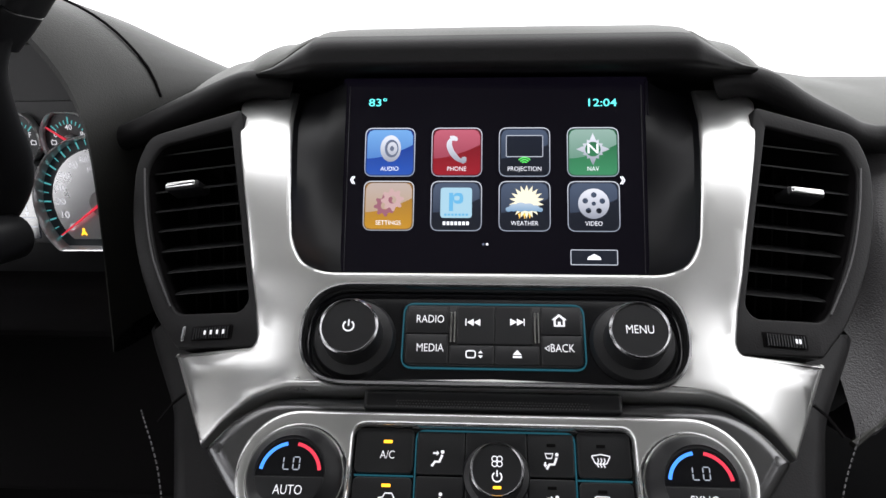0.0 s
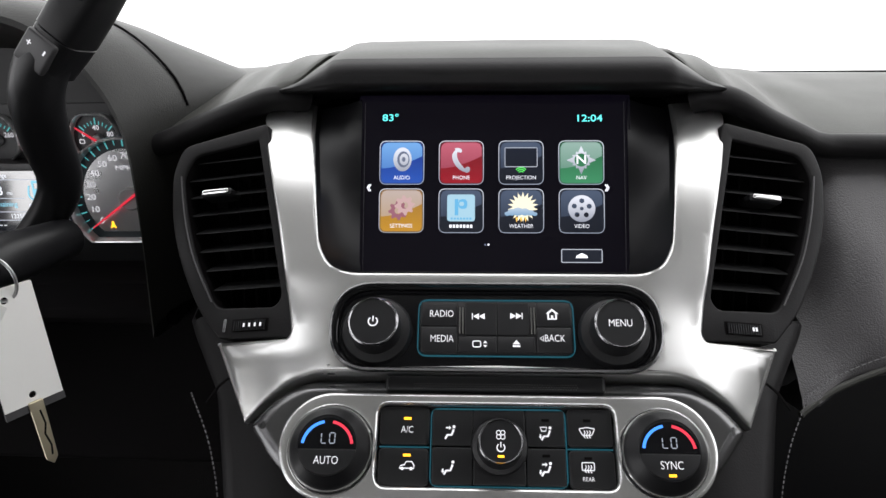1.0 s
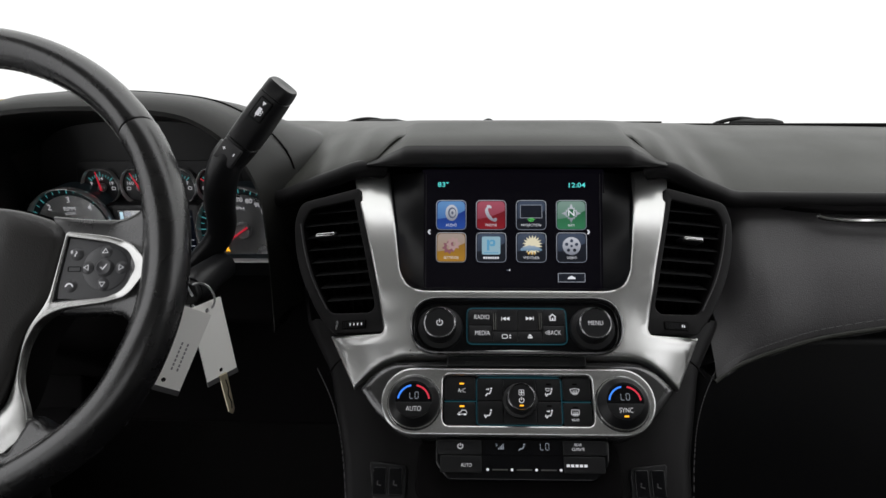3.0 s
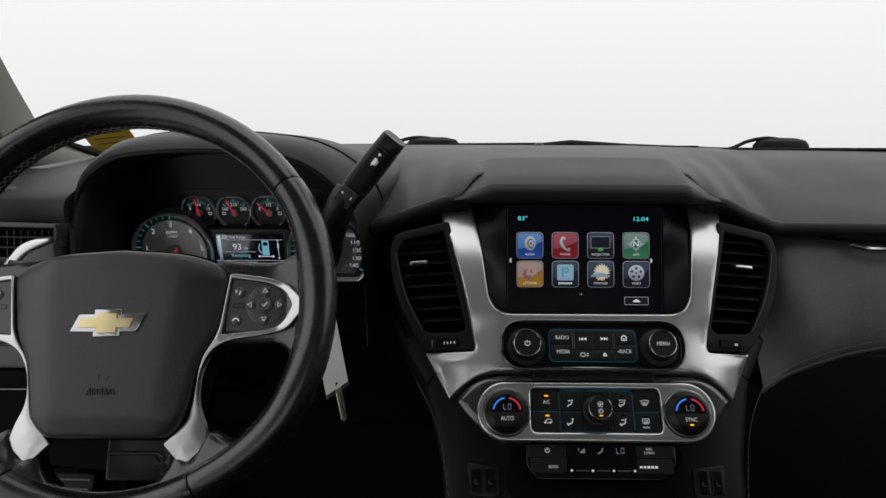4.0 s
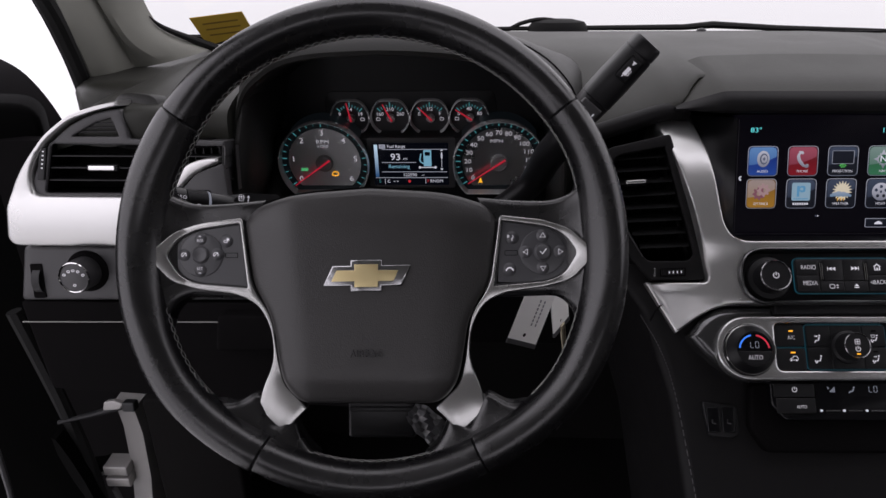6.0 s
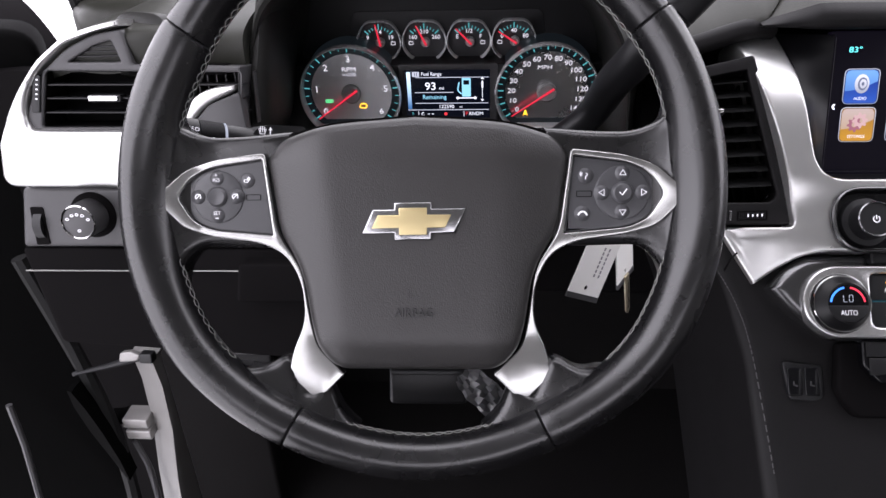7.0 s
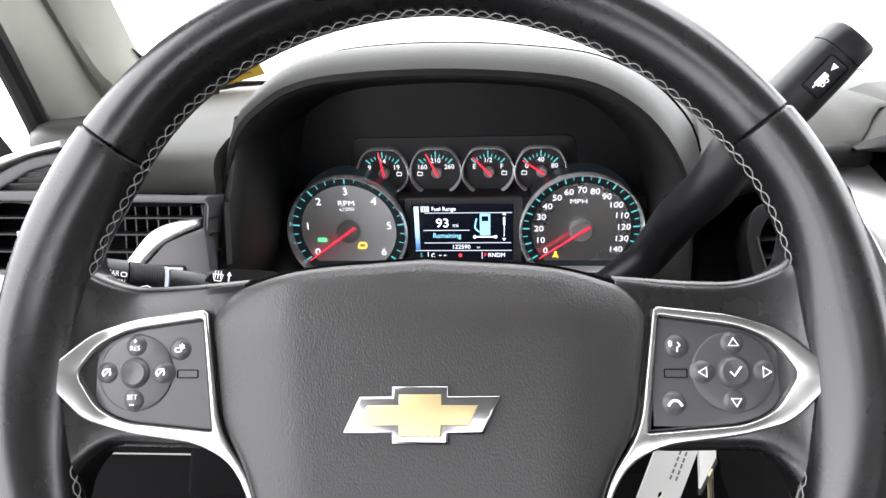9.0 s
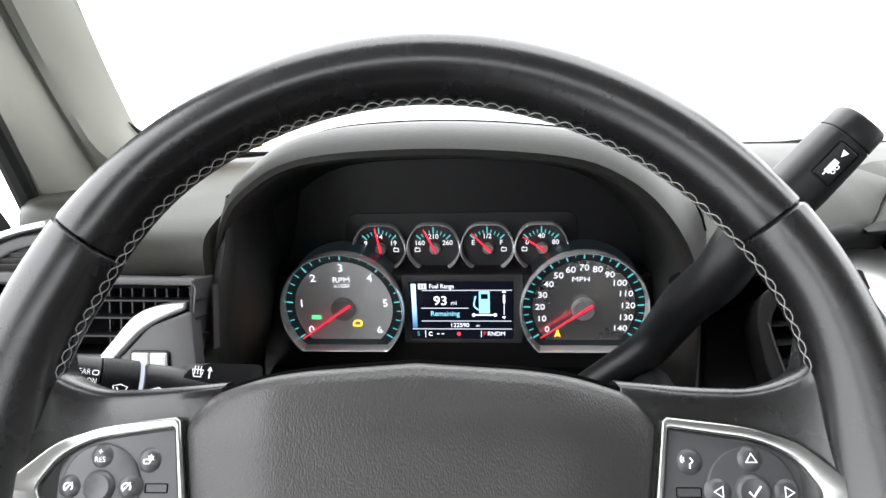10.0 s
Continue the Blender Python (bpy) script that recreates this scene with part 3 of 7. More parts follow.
def gear_shape(cx, cy, r, n, bm=None, z=0.0005):
    o = []
    for i in range(n * 4):
        a = 2 * math.pi * i / (n * 4)
        k = r if i % 4 in (0, 1) else r * 0.74
        o.append((cx + k * math.cos(a), cy + k * math.sin(a)))
    return slab(o, 0.0002, z, 0, [circle(cx, cy, r * 0.36, 14)], bm=bm)


def star_shape(cx, cy, r, q, n, z0=0.0002, z=0.0005, bm=None):
    return slab([(cx + (r if i % 2 == 0 else q) * math.cos(math.pi * i / n + math.pi / 2), cy + (r if i % 2 == 0 else q) * math.sin(math.pi * i / n + math.pi / 2)) for i in range(2 * n)], z0, z, bm=bm)


def tile(col, row, material, label):
    m = pose(-0.0017 + 0.0402 * (col - 1.5), 0.0084 - 0.0328 * row, 0)
    t = part("app_tile", slab(box_outline(-0.0148, -0.0147, 0.0148, 0.0147, 0.0046, 6), -0.0002, 0.0002, step=0.03), material, scr, label, m)
    part("tile_border", stroke(box_outline(-0.0149, -0.0148, 0.0149, 0.0148, 0.0046, 6), 0.00050, 0.0001, 0.0004, closed=True), EDGEG, t)
    part("border_groove", stroke(box_outline(-0.0143, -0.0142, 0.0143, 0.0142, 0.0042, 6), 0.00036, 0.0001, 0.00035, closed=True), NAVY, t)
    sweep = [(-0.0138 + 0.0276 * i / 12, -0.0040 + 0.0085 * (i / 12) ** 1.7) for i in range(13)]
    part("tile_shine", slab(sweep + [(0.0138, 0.0100), (0.0125, 0.0128), (0.0100, 0.0138), (-0.0100, 0.0138), (-0.0125, 0.0128), (-0.0138, 0.0100)], 0.0001, 0.00027), SHINE[material], t)
    return t


def legend(t, text, at=(0, -0.0104), size=0.0026):
    part("legend", words(text, size, 0.0003, at, wide=0.92), WHITEG, t)


a = tile(0, 0, BLUE, "blue app tile with a loudspeaker picture")
part("speaker_icon", slab(circle(0.0004, 0.0022, 0.0062, 28, 0.0082), 0.0002, 0.0005, 0, [circle(0.0010, 0.0022, 0.0042, 24, 0.0056)], bm=slab(circle(0.0014, 0.0022, 0.0030, 20, 0.004), 0.0002, 0.0005, 0, [circle(0.0012, 0.0022, 0.0013, 12, 0.0017)])), SILVERG, a)
part("speaker_ring", slab(circle(0.0010, 0.0022, 0.0041, 24, 0.0055), 0.0001, 0.0003), DIMG, a)
legend(a, "AUDIO")
a = tile(1, 0, RED, "red app tile with a telephone receiver")
hs = tube(curve_points([(-0.0034, 0.0080, 0.0003), (-0.0046, 0.0048, 0.0003), (-0.0032, 0.0002, 0.0003), (0.0002, -0.0040, 0.0003), (0.0030, -0.0056, 0.0003)], 16), [0.0010, 0.0011, 0.0013, 0.0015, 0.0016, 0.0017, 0.0017, 0.0017, 0.0017, 0.0017, 0.0016, 0.0015, 0.0013, 0.0012, 0.0011, 0.0010], 8, 0.3)
slab(fillet([(-0.0046, 0.0098), (-0.0014, 0.0100), (0.0006, 0.0086), (0.0002, 0.0066), (-0.0034, 0.0074)], 0.0010), 0.0002, 0.0007, bm=hs)
slab(fillet([(0.0014, -0.0052), (0.0038, -0.0028), (0.0058, -0.0032), (0.0058, -0.0060), (0.0036, -0.0074)], 0.0010), 0.0002, 0.0007, bm=hs)
part("receiver_icon", hs, SILVERG, a)
legend(a, "PHONE")
a = tile(2, 0, NAVY, "dark app tile with a flat display picture")
part("display_icon", slab(box_outline(-0.0105, -0.0026, 0.0105, 0.0098, 0.0008), 0.0001, 0.0003), NAVY, a)
part("display_edge", stroke(box_outline(-0.0108, -0.0029, 0.0108, 0.0101, 0.0008), 0.0004, 0.0002, 0.0005, closed=True), GREYG, a)
wv = bmesh.new()
for r in (0.0018, 0.0031, 0.0044):
    stroke([(r * math.sin(w), -0.0078 + r * math.cos(w)) for w in [radians(-50 + 10 * i) for i in range(11)]], 0.0006, 0.0002, 0.0005, wv)
part("signal_icon", wv, LIME, a)
legend(a, "PROJECTION")
a = tile(3, 0, GREEN, "green app tile with a compass star")
part("compass_icon", star_shape(0, 0.0016, 0.0098, 0.0042, 4, bm=star_shape(0, 0.0016, 0.0068, 0.005, 12)), SILVERG, a)
part("compass_disc", slab(circle(0, 0.0016, 0.0045, 24), 0.0003, 0.0006), GREEN, a)
part("compass_letter", words("N", 0.0058, 0.0007, (0, 0.0016), wide=1.15, bold=0.0001), WHITEG, a)
legend(a, "NAV")
a = tile(0, 1, AMBER, "amber app tile with gear wheels")
part("gear_icon", gear_shape(0.0022, 0.0036, 0.0068, 8), ROSE, a)
part("gear_shadow", gear_shape(-0.0022, 0.0000, 0.0066, 8, z=0.0003), PLUM, a)
legend(a, "SETTINGS")
a = tile(1, 1, NAVY, "dark app tile with a pale blue square mark")
part("mark_tile", slab(box_outline(-0.0093, -0.0072, 0.0093, 0.0110, 0.002), 0.0002, 0.00045), PALE, a)
mk = slab(box_outline(-0.0042, -0.0032, -0.0018, 0.0078, 0), 0.0004, 0.0006)
slab(box_outline(-0.0018, 0.0012, 0.0042, 0.0078, 0.0028), 0.0004, 0.0006, 0, [box_outline(-0.0012, 0.0032, 0.0020, 0.0060, 0.0012)], bm=mk)
part("mark_shape", mk, SKYBLUE, a)
bl = bmesh.new()
for i in range(7):
    slab(box_outline(-0.0078 + 0.0023 * i, -0.0115, -0.0062 + 0.0023 * i, -0.0094), 0.0002, 0.0003, bm=bl)
part("legend", bl, WHITEG, a)
bl = bmesh.new()
for i in range(7):
    slab(box_outline(-0.0070 + 0.0021 * i, -0.0060, -0.0056 + 0.0021 * i, -0.0047), 0.0004, 0.0005, bm=bl)
part("fine_print", bl, SKYBLUE, a)
a = tile(2, 1, NAVY, "dark app tile with a sun behind a cloud")
part("sun_icon", star_shape(0.0012, 0.0026, 0.0102, 0.0066, 18), SUNG, a)
cd = bmesh.new()
for x, y, r in ((-0.0062, -0.0010, 0.0030), (-0.0022, -0.0006, 0.0038), (0.0024, -0.0008, 0.0034), (0.0062, -0.0014, 0.0026), (-0.0092, -0.0020, 0.0019), (0.0090, -0.0022, 0.0017)):
    slab(circle(x, y, r, 16, r * 0.75), 0.0004, 0.0007, bm=cd)
part("cloud_icon", cd, glow_ramp("icon_cloud", (0.16, 0.34, 0.52), (0.62, 0.72, 0.80), 0.5, 0.004), a)
ry = bmesh.new()
for x in (-0.003, 0.0, 0.003):
    slab([(x - 0.0008, -0.0045), (x + 0.0008, -0.0045), (x, -0.0078)], 0.0002, 0.0005, bm=ry)
part("ray_icon", ry, RAYG, a)
legend(a, "WEATHER")
a = tile(3, 1, NAVY, "dark app tile with a film reel")
part("reel_icon", slab(circle(0, 0.0016, 0.0090, 32), 0.0002, 0.0005, 0, [circle(0, 0.0016, 0.0013, 12)] + [circle(0.0052 * math.cos(w), 0.0016 + 0.0052 * math.sin(w), 0.0017, 12) for w in [2 * math.pi * i / 5 + 0.3 for i in range(5)]]), SILVERG, a)
legend(a, "VIDEO")
for sx, x in ((1, -0.0850), (-1, 0.0765)):
    c = bmesh.new()
    for d in (0, 0.0011):
        stroke([(x + sx * (0.0011 + d), -0.0065), (x + sx * (-0.0003 + d), -0.0088), (x + sx * (0.0011 + d), -0.0111)], 0.0007, 0.0001, 0.0004, c)
    part("page_arrow", c, WHITEG, scr)
for x, k in ((-0.0056, DIMG), (-0.0034, WHITEG)):
    part("page_dot", slab(circle(x, -0.0472, 0.0007, 12), 0, 0.0003), k, scr)
tb = part("tray_button", slab(box_outline(-0.0133, -0.0043, 0.0133, 0.0043, 0.0008), 0, 0.0002), NAVY, scr, m=pose(0.0584, -0.0545, 0))
part("button_edge", stroke(box_outline(-0.0133, -0.0043, 0.0133, 0.0043, 0.0008), 0.0005, 0.0001, 0.0004, closed=True), GREYG, tb)
part("arrow_icon", slab([(-0.004, -0.0014), (0.004, -0.0014), (0.0035, 0.0002), (0, 0.0020), (-0.0035, 0.0002)], 0.0002, 0.0005), WHITEG, tb)

# ---- radio controls ----
radio = thing("radio_panel", STACK, "black radio control panel with two knobs and a button block", "control panel")
part("panel_face", slab(PILL if area_of(PILL) > 0 else PILL[::-1], -0.012, 0.0150, 0.003), GLOSS, radio)
# Dark metal here stands for the shade where the silver rolls inwards.
part("panel_rim", loft([[(x, y, h) for x, y in inset(PILL, d)] for d, h in ((-0.0020, 0.0185), (-0.0016, 0.0214), (-0.0004, 0.0220), (0.0006, 0.0205), (0.0012, 0.0150))], cap=False), PODMETAL, radio, "thin metal lip, darkened for the shaded roll of the trim")


def knob(parent, x, y, base, r, height, skirt, label):
    k = part("knob", lathe([(r * 0.2, base), (skirt, base), (skirt, base + 0.0012), (skirt * 0.93, base + 0.0042), (r * 1.10, base + 0.0052), (r * 1.06, base + height - 0.0025), (r * 1.04, base + height), (0.0003, base + height)], 48, centre=(x, y)), PLASTIC, parent, label)
    part("chrome_ring", lathe([(r * 0.94, base + height - 0.0012), (r * 1.045, base + height - 0.0012), (r * 1.05, base + height + 0.0002), (r * 1.0, base + height + 0.0009), (r * 0.95, base + height + 0.0003)], 48, centre=(x, y), cap=False), DIMCHROME, k)
    return k


k = knob(radio, -0.0705, -0.0085, 0.0148, 0.0140, 0.0190, 0.0215, "black volume knob with a chrome ring")
pw = stroke([(-0.0705 + 0.0026 * math.sin(w), -0.0085 + 0.0026 * math.cos(w)) for w in [radians(35 + 290 * i / 20) for i in range(21)]], 0.0007, 0.0338, 0.0341)
slab(box_outline(-0.07085, -0.0085, -0.07015, -0.0052), 0.0338, 0.0341, bm=pw)
part("power_symbol", pw, LETTER, k)
k = knob(radio, 0.0705, -0.0085, 0.0148, 0.0140, 0.0190, 0.0215, "black menu knob with a chrome ring")
part("legend", words("MENU", 0.0042, 0.0338, (0.0705, -0.0085), wide=0.82), LETTER, k)
block = part("button_block", slab(box_outline(-0.0450, -0.0228, 0.0462, 0.0108, 0.0055, 6), 0.012, 0.0170, 0.001), PLASTIC, radio)
part("cyan_outline", stroke(box_outline(-0.0456, -0.0234, 0.0468, 0.0114, 0.0058, 8), 0.0006, 0.0150, 0.0166, closed=True), CYAN, block)


def key(parent, x0, y0, x1, y1, h, symbol=None, r=0.0012, name="button"):
    b = part(name, slab(box_outline(x0, y0, x1, y1, r), h - 0.0012, h + 0.0009, 0.0006), PLASTIC, parent)
    if symbol:
        part("legend", symbol, LETTER, b)
    return b


Z = 0.0181
PR = 0.0171
prev = slab(box_outline(-0.0136, -0.0014, -0.0131, 0.0024), Z, Z + 0.0002)
nxt = slab(box_outline(0.0160, -0.0010, 0.0165, 0.0028), Z, Z + 0.0002)
for d in (0, 0.0034):
    slab([(-0.0128 + d, 0.0005), (-0.0094 + d, -0.0014), (-0.0094 + d, 0.0024)], Z, Z + 0.0002, bm=prev)
    slab([(0.0092 + d, -0.0010), (0.0126 + d, 0.0009), (0.0092 + d, 0.0028)], Z, Z + 0.0002, bm=nxt)
tune = stroke(box_outline(-0.0130, -0.0184, -0.0084, -0.0148, 0.0012), 0.0006, Z, Z + 0.0002, closed=True)
slab([(-0.0070, -0.0160), (-0.0046, -0.0160), (-0.0058, -0.0146)], Z, Z + 0.0002, bm=tune)
slab([(-0.0070, -0.0172), (-0.0058, -0.0186), (-0.0046, -0.0172)], Z, Z + 0.0002, bm=tune)
ej = slab([(0.0103, -0.0166), (0.0147, -0.0166), (0.0125, -0.0140)], Z, Z + 0.0002)
slab(box_outline(0.0103, -0.0182, 0.0147, -0.0172), Z, Z + 0.0002, bm=ej)
home = slab([(0.0302, 0.0024), (0.0340, 0.0056), (0.0378, 0.0024), (0.0368, 0.0024), (0.0368, -0.0012), (0.0312, -0.0012), (0.0312, 0.0024)], Z, Z + 0.0002, 0, [[(0.0322, -0.0004), (0.0358, -0.0004), (0.0358, 0.0026), (0.0340, 0.0042), (0.0322, 0.0026)]])
slab(box_outline(0.0333, -0.0008, 0.0347, 0.0014), Z, Z + 0.0002, bm=home)
back = words("BACK", 0.0042, Z, (0.0350, -0.0129), wide=0.78)
stroke([(0.0284, -0.0115), (0.0284, -0.0143), (0.0264, -0.0129)], 0.0005, Z, Z + 0.0002, back, closed=True)
key(block, -0.0440, -0.0056, -0.0222, 0.0098, PR, words("RADIO", 0.0042, Z, (-0.0317, 0.0019), wide=0.78))
key(block, -0.0440, -0.0218, -0.0222, -0.0060, PR, words("MEDIA", 0.0042, Z, (-0.0313, -0.0136), wide=0.78))
key(block, -0.0178, -0.0112, 0.0012, 0.0098, PR, prev)
key(block, 0.0016, -0.0112, 0.0204, 0.0098, PR, nxt)
key(block, -0.0216, -0.0218, 0.0010, -0.0118, PR, tune)
key(block, 0.0014, -0.0218, 0.0236, -0.0118, PR, ej)
key(block, 0.0246, -0.0056, 0.0452, 0.0098, PR, home)
key(block, 0.0246, -0.0218, 0.0452, -0.0060, PR, back)
for x in (-0.0208, -0.0190, 0.0216, 0.0234):
    part("chrome_bar", slab(box_outline(x - 0.0004, -0.0105, x + 0.0004, 0.0060, 0.0003), 0.0160, 0.0188), CHROME, block)

# ---- climate controls ----
pod = thing("climate_panel", STACK, "climate control panel with two round dials in a silver bezel", "control panel")
PODO = fillet(mirrored([(0.100, -0.0345), (0.1145, -0.0355), (0.132, -0.046), (0.1445, -0.0625), (0.128, -0.084), (0.108, -0.101), (0.094, -0.1075)]), [0.006, 0.01, 0.01, 0.003, 0.01, 0.01, 0.01] + [0.01, 0.01, 0.01, 0.003, 0.01, 0.01, 0.006])
part("pod_body", slab(PODO, -0.030, 0.0045, 0.009, step=0.012, steps=6), PODMETAL, pod, "dark satin metal climate housing")
DC = 0.0928
stad = [(DC + 0.0302 * math.cos(w), -0.0748 + 0.0304 * math.sin(w)) for w in [radians(-90 + 180 * i / 24) for i in range(25)]]
stad = stad + [(-x, y) for x, y in reversed(stad)]
WIN = box_outline(-0.0672, -0.0962, 0.0672, -0.0510, 0.0065, 6)
part("silver_bezel", slab(stad, 0.0, 0.0120, 0.0020, [WIN, circle(DC, -0.0765, 0.0236, 40), circle(-DC, -0.0765, 0.0236, 40)]), BEZELS, pod, "satin silver bezel round the dials")
part("panel_face", slab(inset(WIN, -0.0005), 0.0, 0.0052), GLOSS, pod)
part("cyan_outline", stroke(box_outline(-0.0368, -0.0952, 0.0400, -0.0522, 0.0045, 6), 0.0006, 0.0052, 0.0066, closed=True), CYAN, pod)
for x0, x1 in ((-0.0660, -0.0376), (0.0406, 0.0660)):
    part("cyan_line", slab(box_outline(x0, -0.0744, x1, -0.0738), 0.005, 0.0068), CYAN, pod)
Q = 0.0083
HQ = 0.0072


def person_icon(x, y, arrows):
    """The seat-airflow pictogram: a dot, a bent bar and small arrows."""
    b = slab(circle(x + 0.0022, y + 0.0032, 0.00085, 12), Q, Q + 0.0002)
    stroke([(x + 0.0021, y + 0.0018), (x + 0.0008, y - 0.0014), (x - 0.0014, y - 0.0014), (x - 0.0028, y - 0.0036)], 0.0011, Q, Q + 0.0002, b)
    for d in arrows:
        if d == "up":
            slab([(x - 0.0024, y + 0.0030), (x - 0.0006, y + 0.0030), (x - 0.0006, y + 0.0038), (x + 0.0006, y + 0.0026), (x - 0.0006, y + 0.0014), (x - 0.0006, y + 0.0022), (x - 0.0024, y + 0.0022)], Q, Q + 0.0002, bm=b)
        if d == "down":
            slab([(x - 0.0038, y - 0.0004), (x - 0.0030, y - 0.0004), (x - 0.0030, y - 0.0016), (x - 0.0024, y - 0.0016), (x - 0.0034, y - 0.0028), (x - 0.0044, y - 0.0016), (x - 0.0038, y - 0.0016)], Q, Q + 0.0002, bm=b)
        if d == "screen":
            stroke([(x - 0.0034, y + 0.0036), (x - 0.0026, y + 0.0014), (x - 0.0004, y + 0.0014), (x + 0.0004, y + 0.0036)], 0.0006, Q, Q + 0.0002, b, closed=True)
    return b


def defrost_icon(x, y, rear):
    o = box_outline(x - 0.0034, y - 0.0012, x + 0.0034, y + 0.0030, 0.0008) if rear else fillet([(x - 0.0026, y - 0.0010), (x + 0.0026, y - 0.0010), (x + 0.0044, y + 0.0026), (x, y + 0.0034), (x - 0.0044, y + 0.0026)], 0.0006)
    b = stroke(o, 0.0005, Q, Q + 0.0002, closed=True)
    for d in (-0.0015, 0, 0.0015):
        stroke(curve_points([(x + d, y + 0.0016, 0), (x + d + 0.0004, y + 0.0004, 0), (x + d - 0.0004, y - 0.0010, 0), (x + d + 0.0003, y - 0.0026, 0)], 9), 0.0005, Q, Q + 0.0002, b)
    return b


car = stroke([(-0.0541, -0.0860), (-0.0530, -0.0845), (-0.0512, -0.0842), (-0.0502, -0.0824), (-0.0470, -0.0824), (-0.0458, -0.0845), (-0.0458, -0.0860)], 0.0006, Q, Q + 0.0002, closed=True)
for x in (-0.0524, -0.0474):
    slab(circle(x, -0.0862, 0.0009, 12), Q, Q + 0.0002, bm=car)
rows = [
    (-0.0660, -0.0732, -0.0378, -0.0520, words("A/C", 0.0038, Q, (-0.0503, -0.0648), wide=0.8), -0.0503, -0.0584, ORANGE),
    (-0.0660, -0.0955, -0.0378, -0.0750, car, -0.0500, -0.0789, ORANGE),
    (-0.0360, -0.0734, -0.0130, -0.0530, person_icon(-0.0258, -0.0660, ("up",)), None, None, None),
    (-0.0360, -0.0945, -0.0130, -0.0742, person_icon(-0.0262, -0.0855, ("down",)), None, None, None),
    (0.0172, -0.0734, 0.0392, -0.0530, person_icon(0.0288, -0.0660, ("screen", "down")), 0.0284, -0.0585, DARK),
    (0.0172, -0.0945, 0.0392, -0.0742, person_icon(0.0282, -0.0855, ("up", "down")), 0.0282, -0.0782, DARK),
    (0.0408, -0.0732, 0.0660, -0.0520, defrost_icon(0.0517, -0.0656, False), 0.0520, -0.0584, DARK),
    (0.0408, -0.0955, 0.0660, -0.0750, words("REAR", 0.0022, Q, (0.0511, -0.0905), wide=0.9, bm=defrost_icon(0.0512, -0.0845, True)), 0.0515, -0.0793, DARK),
]
for x0, y0, x1, y1, sym, lx, ly, lamp in rows:
    b = key(pod, x0, y0, x1, y1, HQ, sym, 0.003 if x0 < -0.06 or x1 > 0.06 else 0.0012)
    if lamp:
        part("indicator_lamp", slab(box_outline(lx - 0.0021, ly - 0.0007, lx + 0.0021, ly + 0.0007, 0.0003), HQ, Q + 0.0002), lamp, b)
part("knob_surround", slab(box_outline(-0.0126, -0.0945, 0.0168, -0.0530, 0.0012), 0.0050, HQ + 0.0009, 0.0006, [circle(0.0022, -0.0735, 0.0150, 36)]), PLASTIC, pod)
k = knob(pod, 0.0022, -0.0735, 0.0055, 0.0117, 0.0200, 0.0165, "black fan knob with a chrome ring")
fz = 0.0256
fan = stroke([(0.0022 + 0.0021 * math.sin(w), -0.0768 + 0.0021 * math.cos(w)) for w in [radians(35 + 290 * i / 18) for i in range(19)]], 0.0006, fz, fz + 0.0002)
slab(box_outline(0.0019, -0.0766, 0.0025, -0.0738), fz, fz + 0.0002, bm=fan)
for i in range(4):
    w = radians(45 + 90 * i)
    stroke(circle(0.0022 + 0.0016 * math.cos(w), -0.0700 + 0.0016 * math.sin(w), 0.0012, 12), 0.0004, fz, fz + 0.0002, fan, closed=True)
part("fan_symbol", fan, LETTER, k)
part("indicator_lamp", slab(box_outline(0.0004, -0.0820, 0.0040, -0.0808, 0.0003), fz, fz + 0.0002), ORANGE, k)


def lcd(x, y, h, z, digits, bm=None, w=0.0005, slant=0.0):
    """Seven-bar figures of a display."""
    bm = bm or bmesh.new()
    segs = {"L": "efd", "O": "abcdef", "0": "abcdef"}
    for c, ch in enumerate(digits):
        x0 = x + c * h * 0.82
        wd = h * 0.52
        lines = dict(a=((0, h), (wd, h)), b=((wd, h), (wd, h / 2)), c=((wd, h / 2), (wd, 0)), d=((0, 0), (wd, 0)), e=((0, 0), (0, h / 2)), f=((0, h / 2), (0, h)))
        for s in segs[ch]:
            (xa, ya), (xb, yb) = lines[s]
            g = 0.0003
            dx, dy = (g, 0) if ya == yb else (0, g if yb > ya else -g)
            stroke([(x0 + xa + dx, y + ya + dy), (x0 + xb - dx, y + yb - dy)], w, z, z + 0.0002, bm)
    return bm


